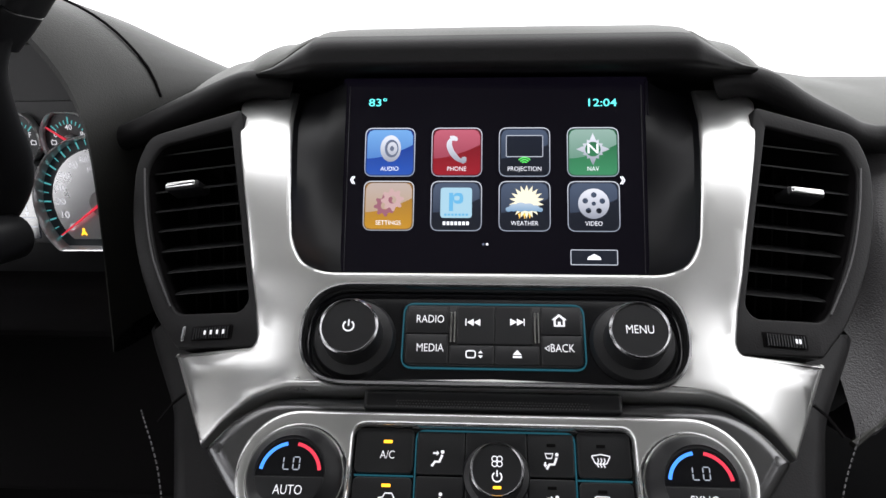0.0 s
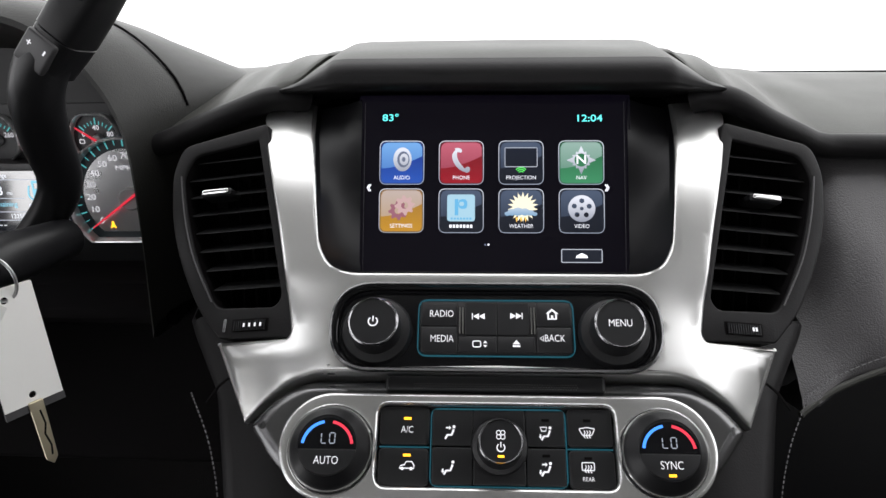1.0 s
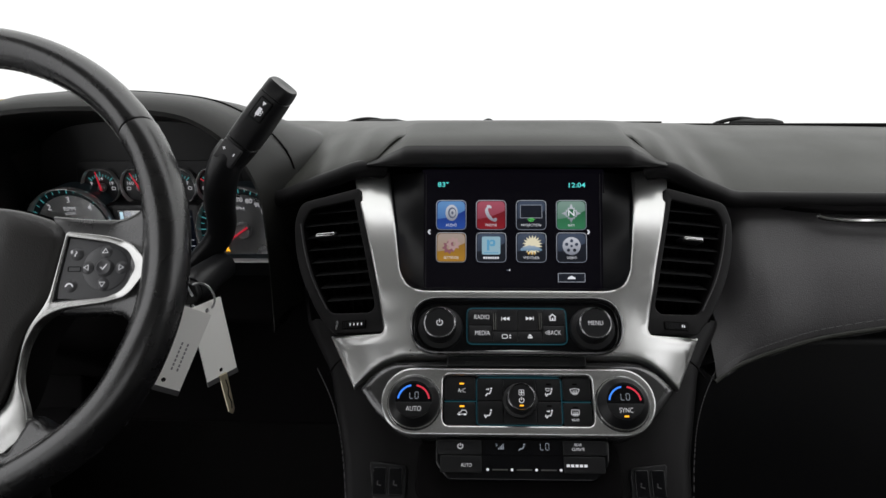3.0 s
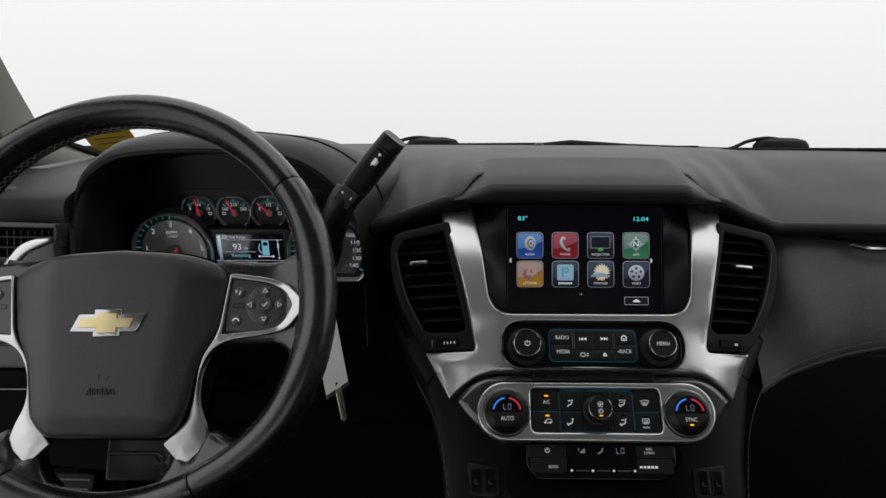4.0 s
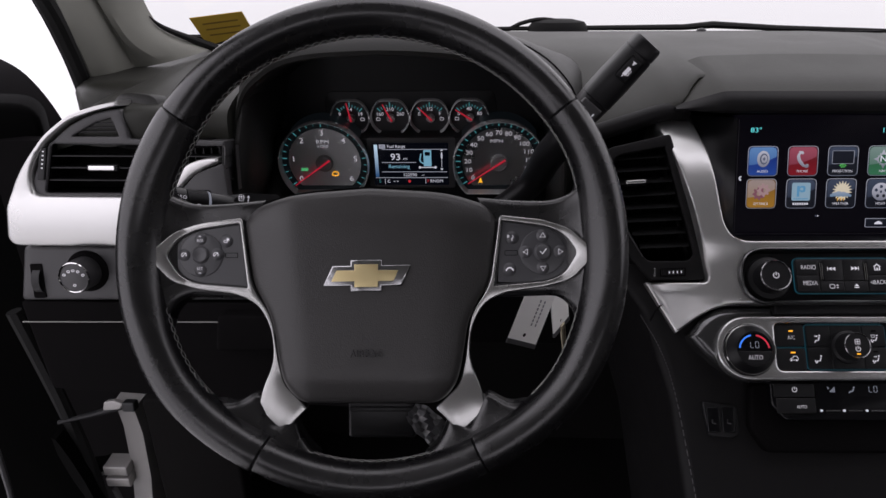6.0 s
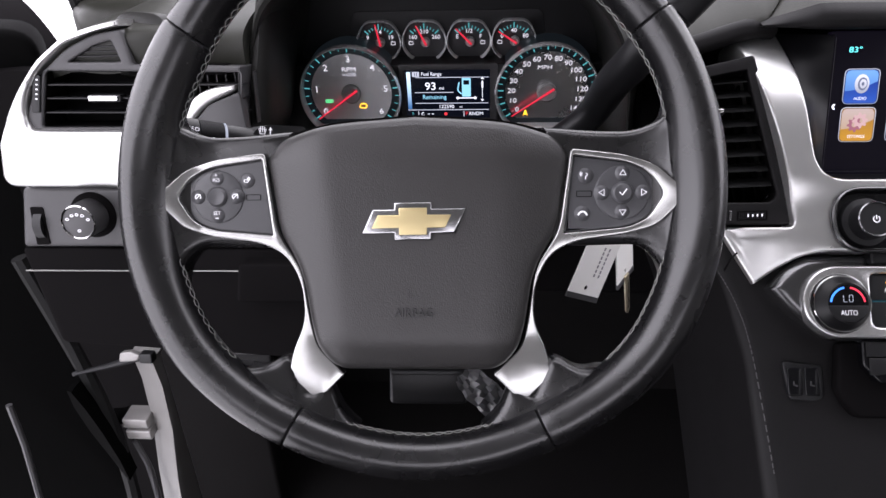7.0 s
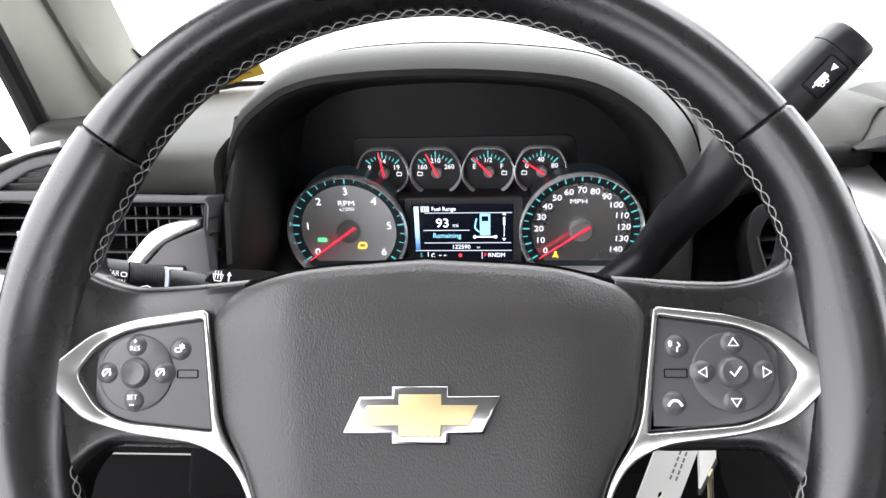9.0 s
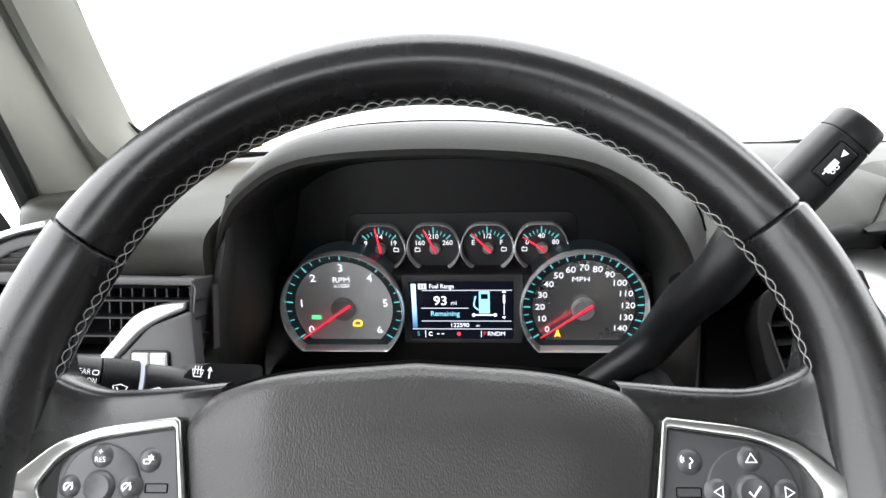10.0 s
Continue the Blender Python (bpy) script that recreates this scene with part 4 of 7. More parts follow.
def dial(x, y, word, lamp):
    d = part("dial", lathe([(0.012, 0.0), (0.0234, 0.0), (0.0234, 0.0130), (0.0226, 0.0160), (0.0212, 0.0180), (0.0190, 0.0205), (0.0170, 0.0235), (0.0165, 0.0242), (0.0162, 0.0236), (0.0003, 0.0236)], 48, centre=(x, y)), PLASTIC, pod, "black round temperature dial")
    part("chrome_ring", lathe([(0.0224, 0.0130), (0.0234, 0.0130), (0.0238, 0.0138), (0.0234, 0.0147), (0.0224, 0.0147)], 48, centre=(x, y), cap=False), CHROME, d)
    z = 0.0237
    up = [(x + 0.0160 * math.cos(w), y - 0.0018 + (0.0160 * math.sin(w)) * 1.05) for w in [radians(180 * i / 24) for i in range(25)]]
    part("display", slab(up, z - 0.001, z), GLOSS, d)
    lo = [(x + 0.0160 * math.cos(w), y - 0.0024 + (0.0160 * math.sin(w)) * 0.82) for w in [radians(180 + 180 * i / 24) for i in range(25)]]
    b = part("button", slab(lo, z - 0.001, z + 0.0006, 0.0004), PLASTIC, d)
    part("legend", words(word, 0.0042, z + 0.0006, (x + 0.0002, y - 0.0082), wide=0.8), LETTER, b)
    if lamp:
        part("indicator_lamp", slab(box_outline(x - 0.0020, y - 0.0140, x + 0.0020, y - 0.0126, 0.0003), z, z + 0.0009), ORANGE, b)
    for a0, a1, m in ((100, 172, COLD), (8, 80, HOT)):
        part("scale_arc", stroke([(x + 0.0138 * math.cos(w), y - 0.0010 + 0.0138 * math.sin(w)) for w in [radians(a0 + (a1 - a0) * i / 12) for i in range(13)]], 0.0016, z, z + 0.0002), m, d)
    part("digits", lcd(x - 0.0034, y + 0.0010, 0.0056, z, "LO"), DIGIT, d)


dial(-DC, -0.0765, "AUTO", False)
dial(DC, -0.0765, "SYNC", True)

slot = thing("card_slot", STACK, "narrow dark slot with a dotted rubber mat below the radio", "slot")
part("slot_body", slab(box_outline(-0.0640, -0.0430, 0.0640, -0.0330, 0.002), -0.010, 0.0105, 0.002), PLASTIC, slot)
mat_bm = bmesh.new()
for i in range(64):
    for j in range(3):
        x, y = -0.047 + 0.00149 * i + 0.0007 * (j % 2), -0.0412 + 0.0013 * j
        slab([(x - 0.0004, y), (x, y - 0.0004), (x + 0.0004, y), (x, y + 0.0004)], 0.0105, 0.0109, bm=mat_bm, back=False)
part("dotted_mat", mat_bm, GREYPL, slot)

# ---- rear climate strip and seat switches ----
rc = thing("rear_climate_panel", STACK, "black rear climate strip with small white legends", "control panel")
part("panel_face", slab(fillet([(-0.062, -0.1425), (0.066, -0.1425), (0.079, -0.1275), (0.080, -0.1065), (-0.0735, -0.1065), (-0.0735, -0.128)], 0.004), -0.014, 0.0045, 0.002), GLOSS, rc)
RZ = 0.0063
key(rc, -0.0710, -0.1205, -0.0330, -0.1085, 0.0054, stroke([(-0.0515 + 0.0022 * math.sin(w), -0.1135 + 0.0022 * math.cos(w)) for w in [radians(35 + 290 * i / 18) for i in range(19)]], 0.0006, RZ, RZ + 0.0002, slab(box_outline(-0.0518, -0.1133, -0.0512, -0.1108), RZ, RZ + 0.0002)))
key(rc, -0.0690, -0.1355, -0.0330, -0.1215, 0.0054, words("AUTO", 0.0030, RZ, (-0.0462, -0.1297), wide=0.8))
key(rc, 0.0390, -0.1205, 0.0770, -0.1085, 0.0054, words("CLIMATE", 0.0024, RZ, (0.0520, -0.1155), wide=0.8, bm=words("REAR", 0.0024, RZ, (0.0520, -0.1117), wide=0.8)))
cb = bmesh.new()
for i in range(5):
    slab(box_outline(0.0410 + 0.0038 * i, -0.1305, 0.0438 + 0.0038 * i, -0.1282), RZ, RZ + 0.0002, bm=cb)
key(rc, 0.0390, -0.1355, 0.0745, -0.1215, 0.0054, cb)
part("display", slab(box_outline(-0.0315, -0.1205, 0.0375, -0.1080, 0.001), 0.004, 0.0052), GLOSS, rc)
ic = lcd(0.0190, -0.1160, 0.0056, 0.0053, "LO")
for i in range(4):
    slab(box_outline(-0.0180 + 0.0013 * i, -0.1160, -0.0172 + 0.0013 * i, -0.1145 + 0.0011 * i), 0.0053, 0.0055, bm=ic)
stroke([(-0.0202, -0.1112), (-0.0186, -0.1124), (-0.0202, -0.1132)], 0.0005, 0.0053, 0.0055, ic)
slab(circle(0.0048, -0.1116, 0.0008, 10), 0.0053, 0.0055, bm=ic)
stroke([(0.0046, -0.1128), (0.0034, -0.1152), (0.0014, -0.1152), (0.0000, -0.1166)], 0.0010, 0.0053, 0.0055, ic)
part("display_figures", ic, DIGIT, rc)
for i in range(4):
    part("rocker_mark", slab(circle(-0.0275 + 0.0212 * i, -0.1330, 0.0012, 10), 0.004, 0.0056), LETTER, rc)
for i in range(3):
    part("rocker_bar", slab(box_outline(-0.0235 + 0.0212 * i, -0.1336, -0.0100 + 0.0212 * i, -0.1326), 0.004, 0.0054), CHROME, rc)
part("lower_face", slab(fillet(mirrored([(0.088, -0.108), (0.092, -0.150), (0.078, -0.172)]), 0.006), -0.014, -0.004, 0.003), DARK, rc)
for sx in (-1, 1):
    sw = thing("seat_heater_switch", STACK @ pose(0.1165 * sx, -0.1415, -0.0150), "black seat heating switch pair with small pictograms", "switch", "seat heater switches")
    part("surround", slab(fillet([(-0.017, 0.017), (0.017, 0.013), (0.017, -0.014), (0.010, -0.018), (-0.012, -0.016)] if sx < 0 else [(0.017, 0.017), (-0.017, 0.013), (-0.017, -0.014), (-0.010, -0.018), (0.012, -0.016)], 0.004), -0.006, 0.003, 0.0015), PLASTIC, sw)
    for dx in (-0.0072, 0.0072):
        b = part("button", slab(box_outline(dx - 0.0062, -0.0125, dx + 0.0062, 0.0115, 0.002), 0.002, 0.0045, 0.001), GLOSS, sw)
        part("legend", stroke([(dx - 0.0012, 0.0), (dx - 0.0016, -0.0034), (dx + 0.0018, -0.0042)], 0.0012, 0.0046, 0.0048), GREYPL, b)


# ---- air vents of the stack ----
SLAT = surface("slat_black", (0.009, 0.009, 0.0092), 0.38, grain=0.1, size=1500, spec=0.16)

def narrowed(bm):
    """The vents taper towards their heads."""
    for v in bm.verts:
        k = 0.4372 / (0.4372 + 0.167 * v.co.y)
        v.co.x, v.co.y = v.co.x * k, ((v.co.y + 0.139) * k - 0.139) * 1.014
    return bm


def piece(name, bm, *rest):
    return part(name, narrowed(bm), *rest)


def stack_vent(sx):
    v = thing("air_vent", STACK @ pose(sx * 0.14, 0, 0) @ pose(0, 0, 0, 0, sx * 11, 0) @ pose(-sx * 0.14, 0, 0) @ pose(0, 0, 0, 9.5), "black louvred air vent with a chrome tab beside the screen", "air vent", "centre air vents")
    f = lambda pts: [(sx * x, y) for x, y in pts]
    opening = fillet(f([(0.1358, 0.0190), (0.1405, 0.0128), (0.1795, 0.0142), (0.1850, 0.0200), (0.2025, 0.0525), (0.2145, 0.0860), (0.2225, 0.1180), (0.2150, 0.1345), (0.1655, 0.1415)]), [0.004, 0.004, 0.004, 0.004, 0.02, 0.02, 0.012, 0.006, 0.001])
    piece("surround", slab(fillet(f([(0.1180, -0.0085), (0.1765, -0.0065), (0.1942, 0.0134), (0.2136, 0.0480), (0.2260, 0.0830), (0.2318, 0.1220), (0.2260, 0.1440), (0.1600, 0.1560), (0.1480, 0.112), (0.1350, 0.0480)]), [0.004, 0.002, 0.01, 0.02, 0.02, 0.012, 0.008, 0.004, 0.01, 0.01]), -0.050, -0.0030, 0.0016, [opening]), BLACKV, v)
    # Grey thread drawn in as the highlight along the surround's rim.
    piece("edge_highlight", tube([(x, y, -0.0026) for x, y in f([(p.x, p.y) for p in curve_points([(0.1850, 0.0190, 0), (0.2037, 0.0525, 0), (0.2158, 0.0860, 0), (0.2236, 0.1180, 0)], 14)])], 0.0006, 6), GREYPL, v)
    piece("back_box", slab(inset(opening, -0.002), -0.060, -0.046), DARK, v)
    # Added dark sleeve: puts shade on the walls of the opening.
    piece("liner", loft([[(x, y, h) for x, y in inset(opening, 0.0003)] for h in (-0.046, -0.0050)], cap=False), DARK, v)
    sides = [(0.0145, 0.181), (0.0525, 0.2020), (0.0860, 0.2140), (0.1180, 0.2215), (0.1400, 0.2160)]
    for i in range(8):
        y = 0.1300 - 0.01455 * i
        xi = 0.1358 + (y - 0.0184) * 0.2413 + 0.0010
        (ya, xa), (yb, xb) = [(p, q) for p, q in zip(sides, sides[1:]) if p[0] <= y <= q[0]][0]
        xo = xa + (xb - xa) * (y - ya) / (yb - ya) - 0.0008
        ring = lambda z, t, up: [Vector((sx * xi, y + up - t, z)), Vector((sx * xo, y + up - t, z)), Vector((sx * xo, y + up + t, z)), Vector((sx * xi, y + up + t, z))]
        piece("slat", loft([ring(-0.0215, 0.0004, 0.0085), ring(-0.0095, 0.0006, 0.0008), ring(-0.0084, 0.0003, 0.0)]), SLAT, v)
    for i in range(5):
        x = 0.147 + 0.0095 * i
        piece("vane", slab(f([(x - 0.0006, 0.016), (x + 0.0006, 0.016), (x + 0.0206, 0.132 - 0.002 * i), (x + 0.0194, 0.132 - 0.002 * i)]), -0.044, -0.030), DARK, v)
    xt, yt = (0.1845, 0.0968) if sx > 0 else (0.1940, 0.1020)
    tb = piece("tab", slab(box_outline(sx * xt - 0.0118, yt - 0.0030, sx * xt + 0.0118, yt + 0.0030, 0.0022), -0.016, -0.0030, 0.0014), PLASTIC, v)
    piece("tab_insert", slab(box_outline(sx * xt - 0.0104, yt - 0.0021, sx * xt + 0.0104, yt + 0.0021, 0.0016), -0.0034, -0.0012, 0.0009), CHROME, tb, "bright chrome tab insert")
    w = piece("thumbwheel", slab(box_outline(sx * 0.1555 - 0.0125, -0.0030, sx * 0.1555 + 0.0125, 0.0056, 0.001), -0.006, -0.0026), DARK, v)
    for i in range(14):
        piece("ridge", slab(box_outline(sx * 0.1555 - 0.0108 + 0.0016 * i, -0.0020, sx * 0.1555 - 0.0101 + 0.0016 * i, 0.0046), -0.003, -0.0014), PLASTIC, w)
    if sx < 0:
        piece("stop_bar", slab(box_outline(-0.1742, -0.0028, -0.1720, 0.0062, 0.0006), -0.004, -0.0020, 0.0005), DIMCHROME, v, "small pale bar beside the thumbwheel")
    mk = bmesh.new()
    for i in range(4 if sx < 0 else 2):
        x = sx * 0.1555 + (-0.004 + 0.0038 * i if sx < 0 else 0.005 + 0.002 * i)
        slab(box_outline(x, 0.0002, x + 0.0011, 0.0026), -0.0014, -0.0010, bm=mk)
    piece("marks", mk, LETTER, w)


stack_vent(1)
stack_vent(-1)

# ---- steering wheel ----
WHEEL = face((-0.4334, 0.202, 0.736), 27.2, 0, 1.1)
wheel = thing("steering_wheel", WHEEL, "black leather steering wheel with grey airbag pad and silver spokes", "steering wheel")
THREAD = surface("grey_thread", (0.28, 0.28, 0.265), 0.8, grain=0.3, size=3000)
PODPL = surface("grey_switch_plastic", (0.075, 0.075, 0.080), 0.30, grain=0.05, size=2200)
GOLD = surface("gold_emblem", (0.78, 0.64, 0.34), 0.38, metal=0.8, dirt=0.05)


def rim_point(a, b, grow=0.0):
    """A point of the wheel rim: a round the wheel, b round its section (0 outwards, 90 to the driver), in degrees."""
    a, b = radians(a), radians(b)
    s = math.sin(a)
    low = min(1, max(0.0, (-s - 0.50) / 0.48))
    t = 0.0156 + 0.0016 * max(0, s) - 0.0018 * max(0, -s)
    top = min(1, max(0.0, (s - 0.28 + 0.20 * math.cos(a)) / 0.40))
    w = t - 0.0031 * top * top * (3 - 2 * top)
    r = 0.1896 + 0.0033 * max(0, s) - 0.0085 * low * low * (3 - 2 * low) - w + (w + grow) * math.cos(b)
    flat = max(0, 1 - (s / 0.45) ** 2) ** 2 * min(1, max(0, 0.5 - 0.5 * math.cos(b))) ** 2
    return Vector((r * math.cos(a), r * math.sin(a), (t * 1.16 + grow) * math.sin(b) * (1 - 0.50 * flat * (math.sin(b) > 0))))


def rim_section(a0, a1, grow, label):
    n = int(abs(a1 - a0) / 3) + 2
    rings = []
    for i in range(n + 4):
        if i in (0, n + 3):
            a, g = (a0 if i == 0 else a1), grow - 0.0016
        elif i in (1, n + 2):
            a, g = (a0 + 0.35 if i == 1 else a1 - 0.35), grow - 0.0002
        else:
            a, g = a0 + 0.8 + (a1 - a0 - 1.6) * (i - 2) / (n - 1), grow
        rings.append([rim_point(a, 360 * k / 36, g) for k in range(36)])
    part("rim_section", loft(rings), LEATHER, wheel, label)


rim_section(36, 144, 0.0004, "smooth worn black leather top of the rim")
rim_section(144, 241, 0.0010, "black leather grip of the rim")
rim_section(-61, 36, 0.0010, "black leather grip of the rim")
rim_section(241, 299, 0.0002, "black leather foot of the rim")


def stitches(a0, a1, b0=168, b1=205):
    """A crossed seam: two threads that swing between the edges of the leather and meet on its middle."""
    bm = bmesh.new()
    n = max(2, int(abs(a1 - a0) / 2.3))
    for i in range(n):
        u, v = a0 + (a1 - a0) * i / n, a0 + (a1 - a0) * (i + 1) / n
        m = (b0 + b1) / 2
        for e in (b0, b1):
            tube([rim_point(u - 0.12, m, 0.0011), rim_point(u * 0.68 + v * 0.32, e, 0.0010), rim_point(u * 0.34 + v * 0.66, e, 0.0010), rim_point(v + 0.12, m, 0.0011)], 0.00031, 4, bm=bm)
    return bm


for a0, a1, nm in ((16.5, 163.5, "seam stitching across the top"), (194, 221, "seam stitching of the lower grip"), (-41, -14, "seam stitching of the lower grip"), (252, 288, "seam stitching of the rim foot")):
    part("stitching", stitches(a0, a1, 174, 191), THREAD, wheel, "grey crossed " + nm)

def spoke_lift(x, y):
    """The leather of a spoke swells up where it runs into the rim."""
    return 0.010 * min(1, max(0, (math.hypot(x, y) - 0.134) / 0.032)) ** 1.5


for sx in (-1, 1):
    f = lambda pts: [(sx * x, y) for x, y in pts]
    part("spoke", slab(fillet(f([(0.160, 0.073), (0.156, 0.058), (0.153, 0.046), (0.137, 0.0395), (0.112, 0.0400), (0.080, 0.0430), (0.080, -0.030), (0.100, -0.0325), (0.142, -0.0315), (0.153, -0.043), (0.156, -0.060), (0.160, -0.073)]), [0, 0.02, 0.012, 0.012, 0.01, 0, 0, 0.006, 0.01, 0.012, 0.02, 0]), -0.020, -0.0060, 0.006, top=spoke_lift, step=0.008), LEATHER, wheel)
    part("spoke", slab(fillet(f([(0.058, -0.120), (0.073, -0.128), (0.084, -0.100), (0.103, -0.1115), (0.119, -0.1080), (0.132, -0.1120), (0.140, -0.1150), (0.112, -0.122), (0.082, -0.140), (0.046, -0.152), (0.038, -0.150), (0.046, -0.143), (0.053, -0.134)]), [0, 0.004, 0.01, 0.01, 0.012, 0.008, 0, 0, 0, 0, 0.004, 0.008, 0.006]), -0.018, -0.0040, 0.006, top=spoke_lift, step=0.008), LEATHER, wheel)
    part("lower_seam", tube([(sx * 0.0755, -0.131, -0.0038), (sx * 0.082, -0.146, -0.0036), (sx * 0.0885, -0.162, 0.004)], 0.0007, 6), DARK, wheel)
    bez = fillet(f([(0.0985, 0.0285), (0.1305, 0.0248), (0.1475, 0.0190), (0.1668, 0.0005), (0.1492, -0.0195), (0.1325, -0.0245), (0.0985, -0.0290), (0.0840, -0.0370), (0.0752, -0.0540), (0.0732, -0.0790), (0.0825, -0.1000), (0.0850, -0.1150), (0.0665, -0.1330), (0.0480, -0.1145), (0.0570, -0.1055), (0.0660, -0.0970), (0.0700, -0.0820), (0.0745, -0.0450), (0.0895, -0.0230), (0.0965, 0.0270)]),
                 [0, 0.01, 0.006, 0.002, 0.006, 0.01, 0.012, 0.012, 0.012, 0.012, 0.008, 0.004, 0.008, 0.002, 0.004, 0.006, 0.01, 0.01, 0.01, 0])
    hole = fillet(f([(0.0985, 0.0245), (0.1320, 0.0198), (0.1455, 0.0132), (0.1532, 0.0005), (0.1442, -0.0150), (0.1325, -0.0203), (0.0925, -0.0240)]), [0.001, 0.008, 0.006, 0.004, 0.006, 0.008, 0.001])
    part("silver_bezel", slab(bez, -0.012, -0.0010, 0.0011, [hole], lambda x, y: 0.0085 * min(1, max(0, (abs(x) - 0.140) / 0.025)) ** 1.3 - 0.0045 * min(1, max(0, (-y - 0.03) / 0.06)) + 0.002 * min(1, max(0, (-y - 0.09) / 0.03))), SPOKES, wheel, "satin silver spoke bezel running down to the rim")
    sp = part("switch_panel", slab(inset(hole, 0.0004), -0.010, -0.0034, 0.0008, step=0.007), PODPL, wheel, "grey switch panel with small white pictograms")
    cx, cy = sx * 0.1285, 0.0011
    ring = part("switch_ring", slab(circle(cx, cy, 0.0168, 44), -0.006, -0.0026, 0.0008, top=lambda x, y: 0.0008 * (1 - ((x - cx) ** 2 + (y - cy) ** 2) / 0.0003), step=0.005), PODPL, sp)
    part("centre_button", lathe([(0.0070, -0.003), (0.0068, -0.0018), (0.0060, -0.0004), (0.0050, 0.0002), (0.0030, -0.0002), (0.0004, -0.0004)], 28, centre=(cx, cy)), PODPL, ring)
    bumps = [(0, 0.0116), (0, -0.0116), (-0.0122, 0), (0.0122, 0)]
    for bx, by in bumps:
        part("button_bump", lathe([(0.0056, -0.0030), (0.0048, -0.0024), (0.0040, -0.0016), (0.0030, -0.0010), (0.0016, -0.0006), (0.0003, -0.0005)], 24, centre=(cx + bx, cy + by)), PODPL, ring)
    z = -0.0006
    side = [(sx * 0.1062, 0.0118), (sx * 0.1040, -0.0118)] if sx > 0 else [(sx * 0.1090, 0.0114)]
    for px, py in side:
        b = part("button", lathe([(0.0058, -0.0045), (0.0050, -0.0034), (0.0042, -0.0026), (0.0030, -0.0019), (0.0016, -0.0015), (0.0003, -0.0014)], 24, centre=(px, py)), PODPL, sp)
        g = bmesh.new()
        if sx > 0 and py > 0:
            stroke([(px - 0.0004, py - 0.0024), (px - 0.0004, py - 0.0008), (px + 0.0008, py + 0.0004), (px - 0.0002, py + 0.0016)], 0.0005, z - 0.0008, z - 0.0005, g)
            for d in (0.0018, 0.0028):
                stroke([(px - d * 0.3 + d * math.cos(w) * 0.6 - 0.0012, py + 0.001 + d * math.sin(w) * 0.6) for w in [radians(130 + 10 * i) for i in range(11)]], 0.0004, z - 0.0008, z - 0.0005, g)
        elif sx > 0:
            stroke(curve_points([(px - 0.0028, py - 0.0010, 0), (px - 0.0012, py + 0.0010, 0), (px + 0.0012, py + 0.0010, 0), (px + 0.0028, py - 0.0010, 0)], 10), 0.0010, z - 0.0008, z - 0.0005, g)
        else:
            stroke(box_outline(px - 0.0014, py - 0.0012, px + 0.0012, py + 0.0004, 0.0006), 0.0004, z - 0.0008, z - 0.0005, g, closed=True)
            star_shape(px + 0.0016, py + 0.0010, 0.0016, 0.0007, 6, z - 0.0008, z - 0.0005, bm=g)
        part("legend", g, LETTER, b)
    part("rocker_groove", stroke(box_outline(sx * 0.1006, -0.0012, sx * 0.1098, 0.0022, 0.0004), 0.0004, -0.0034, -0.0030, closed=True), DARK, sp)
    lg = bmesh.new()
    if sx > 0:
        for dx, dy in bumps:
            n = Vector((dx, dy)).normalized()
            t = Vector((-n.y, n.x))
            c = Vector((cx + dx, cy + dy)) + n * 0.0002
            stroke([(c + n * 0.0022), (c - n * 0.0010 + t * 0.0020), (c - n * 0.0010 - t * 0.0020)], 0.0006, z, z + 0.0003, lg, closed=True)
        stroke([(cx - 0.0020, cy + 0.0002), (cx - 0.0004, cy - 0.0016), (cx + 0.0024, cy + 0.0022)], 0.0007, 0.0001, 0.0004, lg)
    else:
        words("RES", 0.0021, z, (cx, cy + 0.0106), bm=lg)
        words("+", 0.0026, z, (cx, cy + 0.0136), bm=lg)
        words("SET", 0.0021, z, (cx, cy - 0.0106), bm=lg)
        slab(box_outline(cx - 0.0010, cy - 0.0140, cx + 0.0010, cy - 0.0135), z, z + 0.0003, bm=lg)
        for dx in (-0.0122, 0.0122):
            stroke([(cx + dx + 0.0018 * math.cos(w), cy + 0.0016 * math.sin(w)) for w in [radians(-40 + 26 * i) for i in range(11)]], 0.0005, z, z + 0.0003, lg)
            stroke([(cx + dx - 0.0014, cy - 0.0014), (cx + dx + 0.0016, cy + 0.0018)], 0.0005, z, z + 0.0003, lg)
    part("legend", lg, LETTER, ring)

padh = [(0.0, 0.0500), (0.045, 0.0470), (0.0640, 0.0440), (0.0868, 0.0370), (0.0955, 0.0270), (0.0885, -0.0230), (0.0735, -0.0455), (0.0675, -0.0830), (0.0630, -0.0980), (0.0515, -0.1100)]
PADO = fillet(padh + [(-x, y) for x, y in reversed(padh) if x > 0], [0, 0.02, 0.01, 0.012, 0.008, 0.01, 0.014, 0.012, 0.008, 0.012] + [0.012, 0.008, 0.012, 0.014, 0.01, 0.008, 0.012, 0.01, 0.02])


def pad_lift(x, y):
    edge = 0.044 + 0.012 * min(1, max(0, (y + 0.08) / 0.1))
    d = 0.0110 * (1 - min(1, max(0, (abs(x) - edge) / 0.036)) ** 1.35) - 0.0015
    d += -0.34 * max(0, y - 0.0235)
    return d - 0.35 * max(0, -y - 0.092)


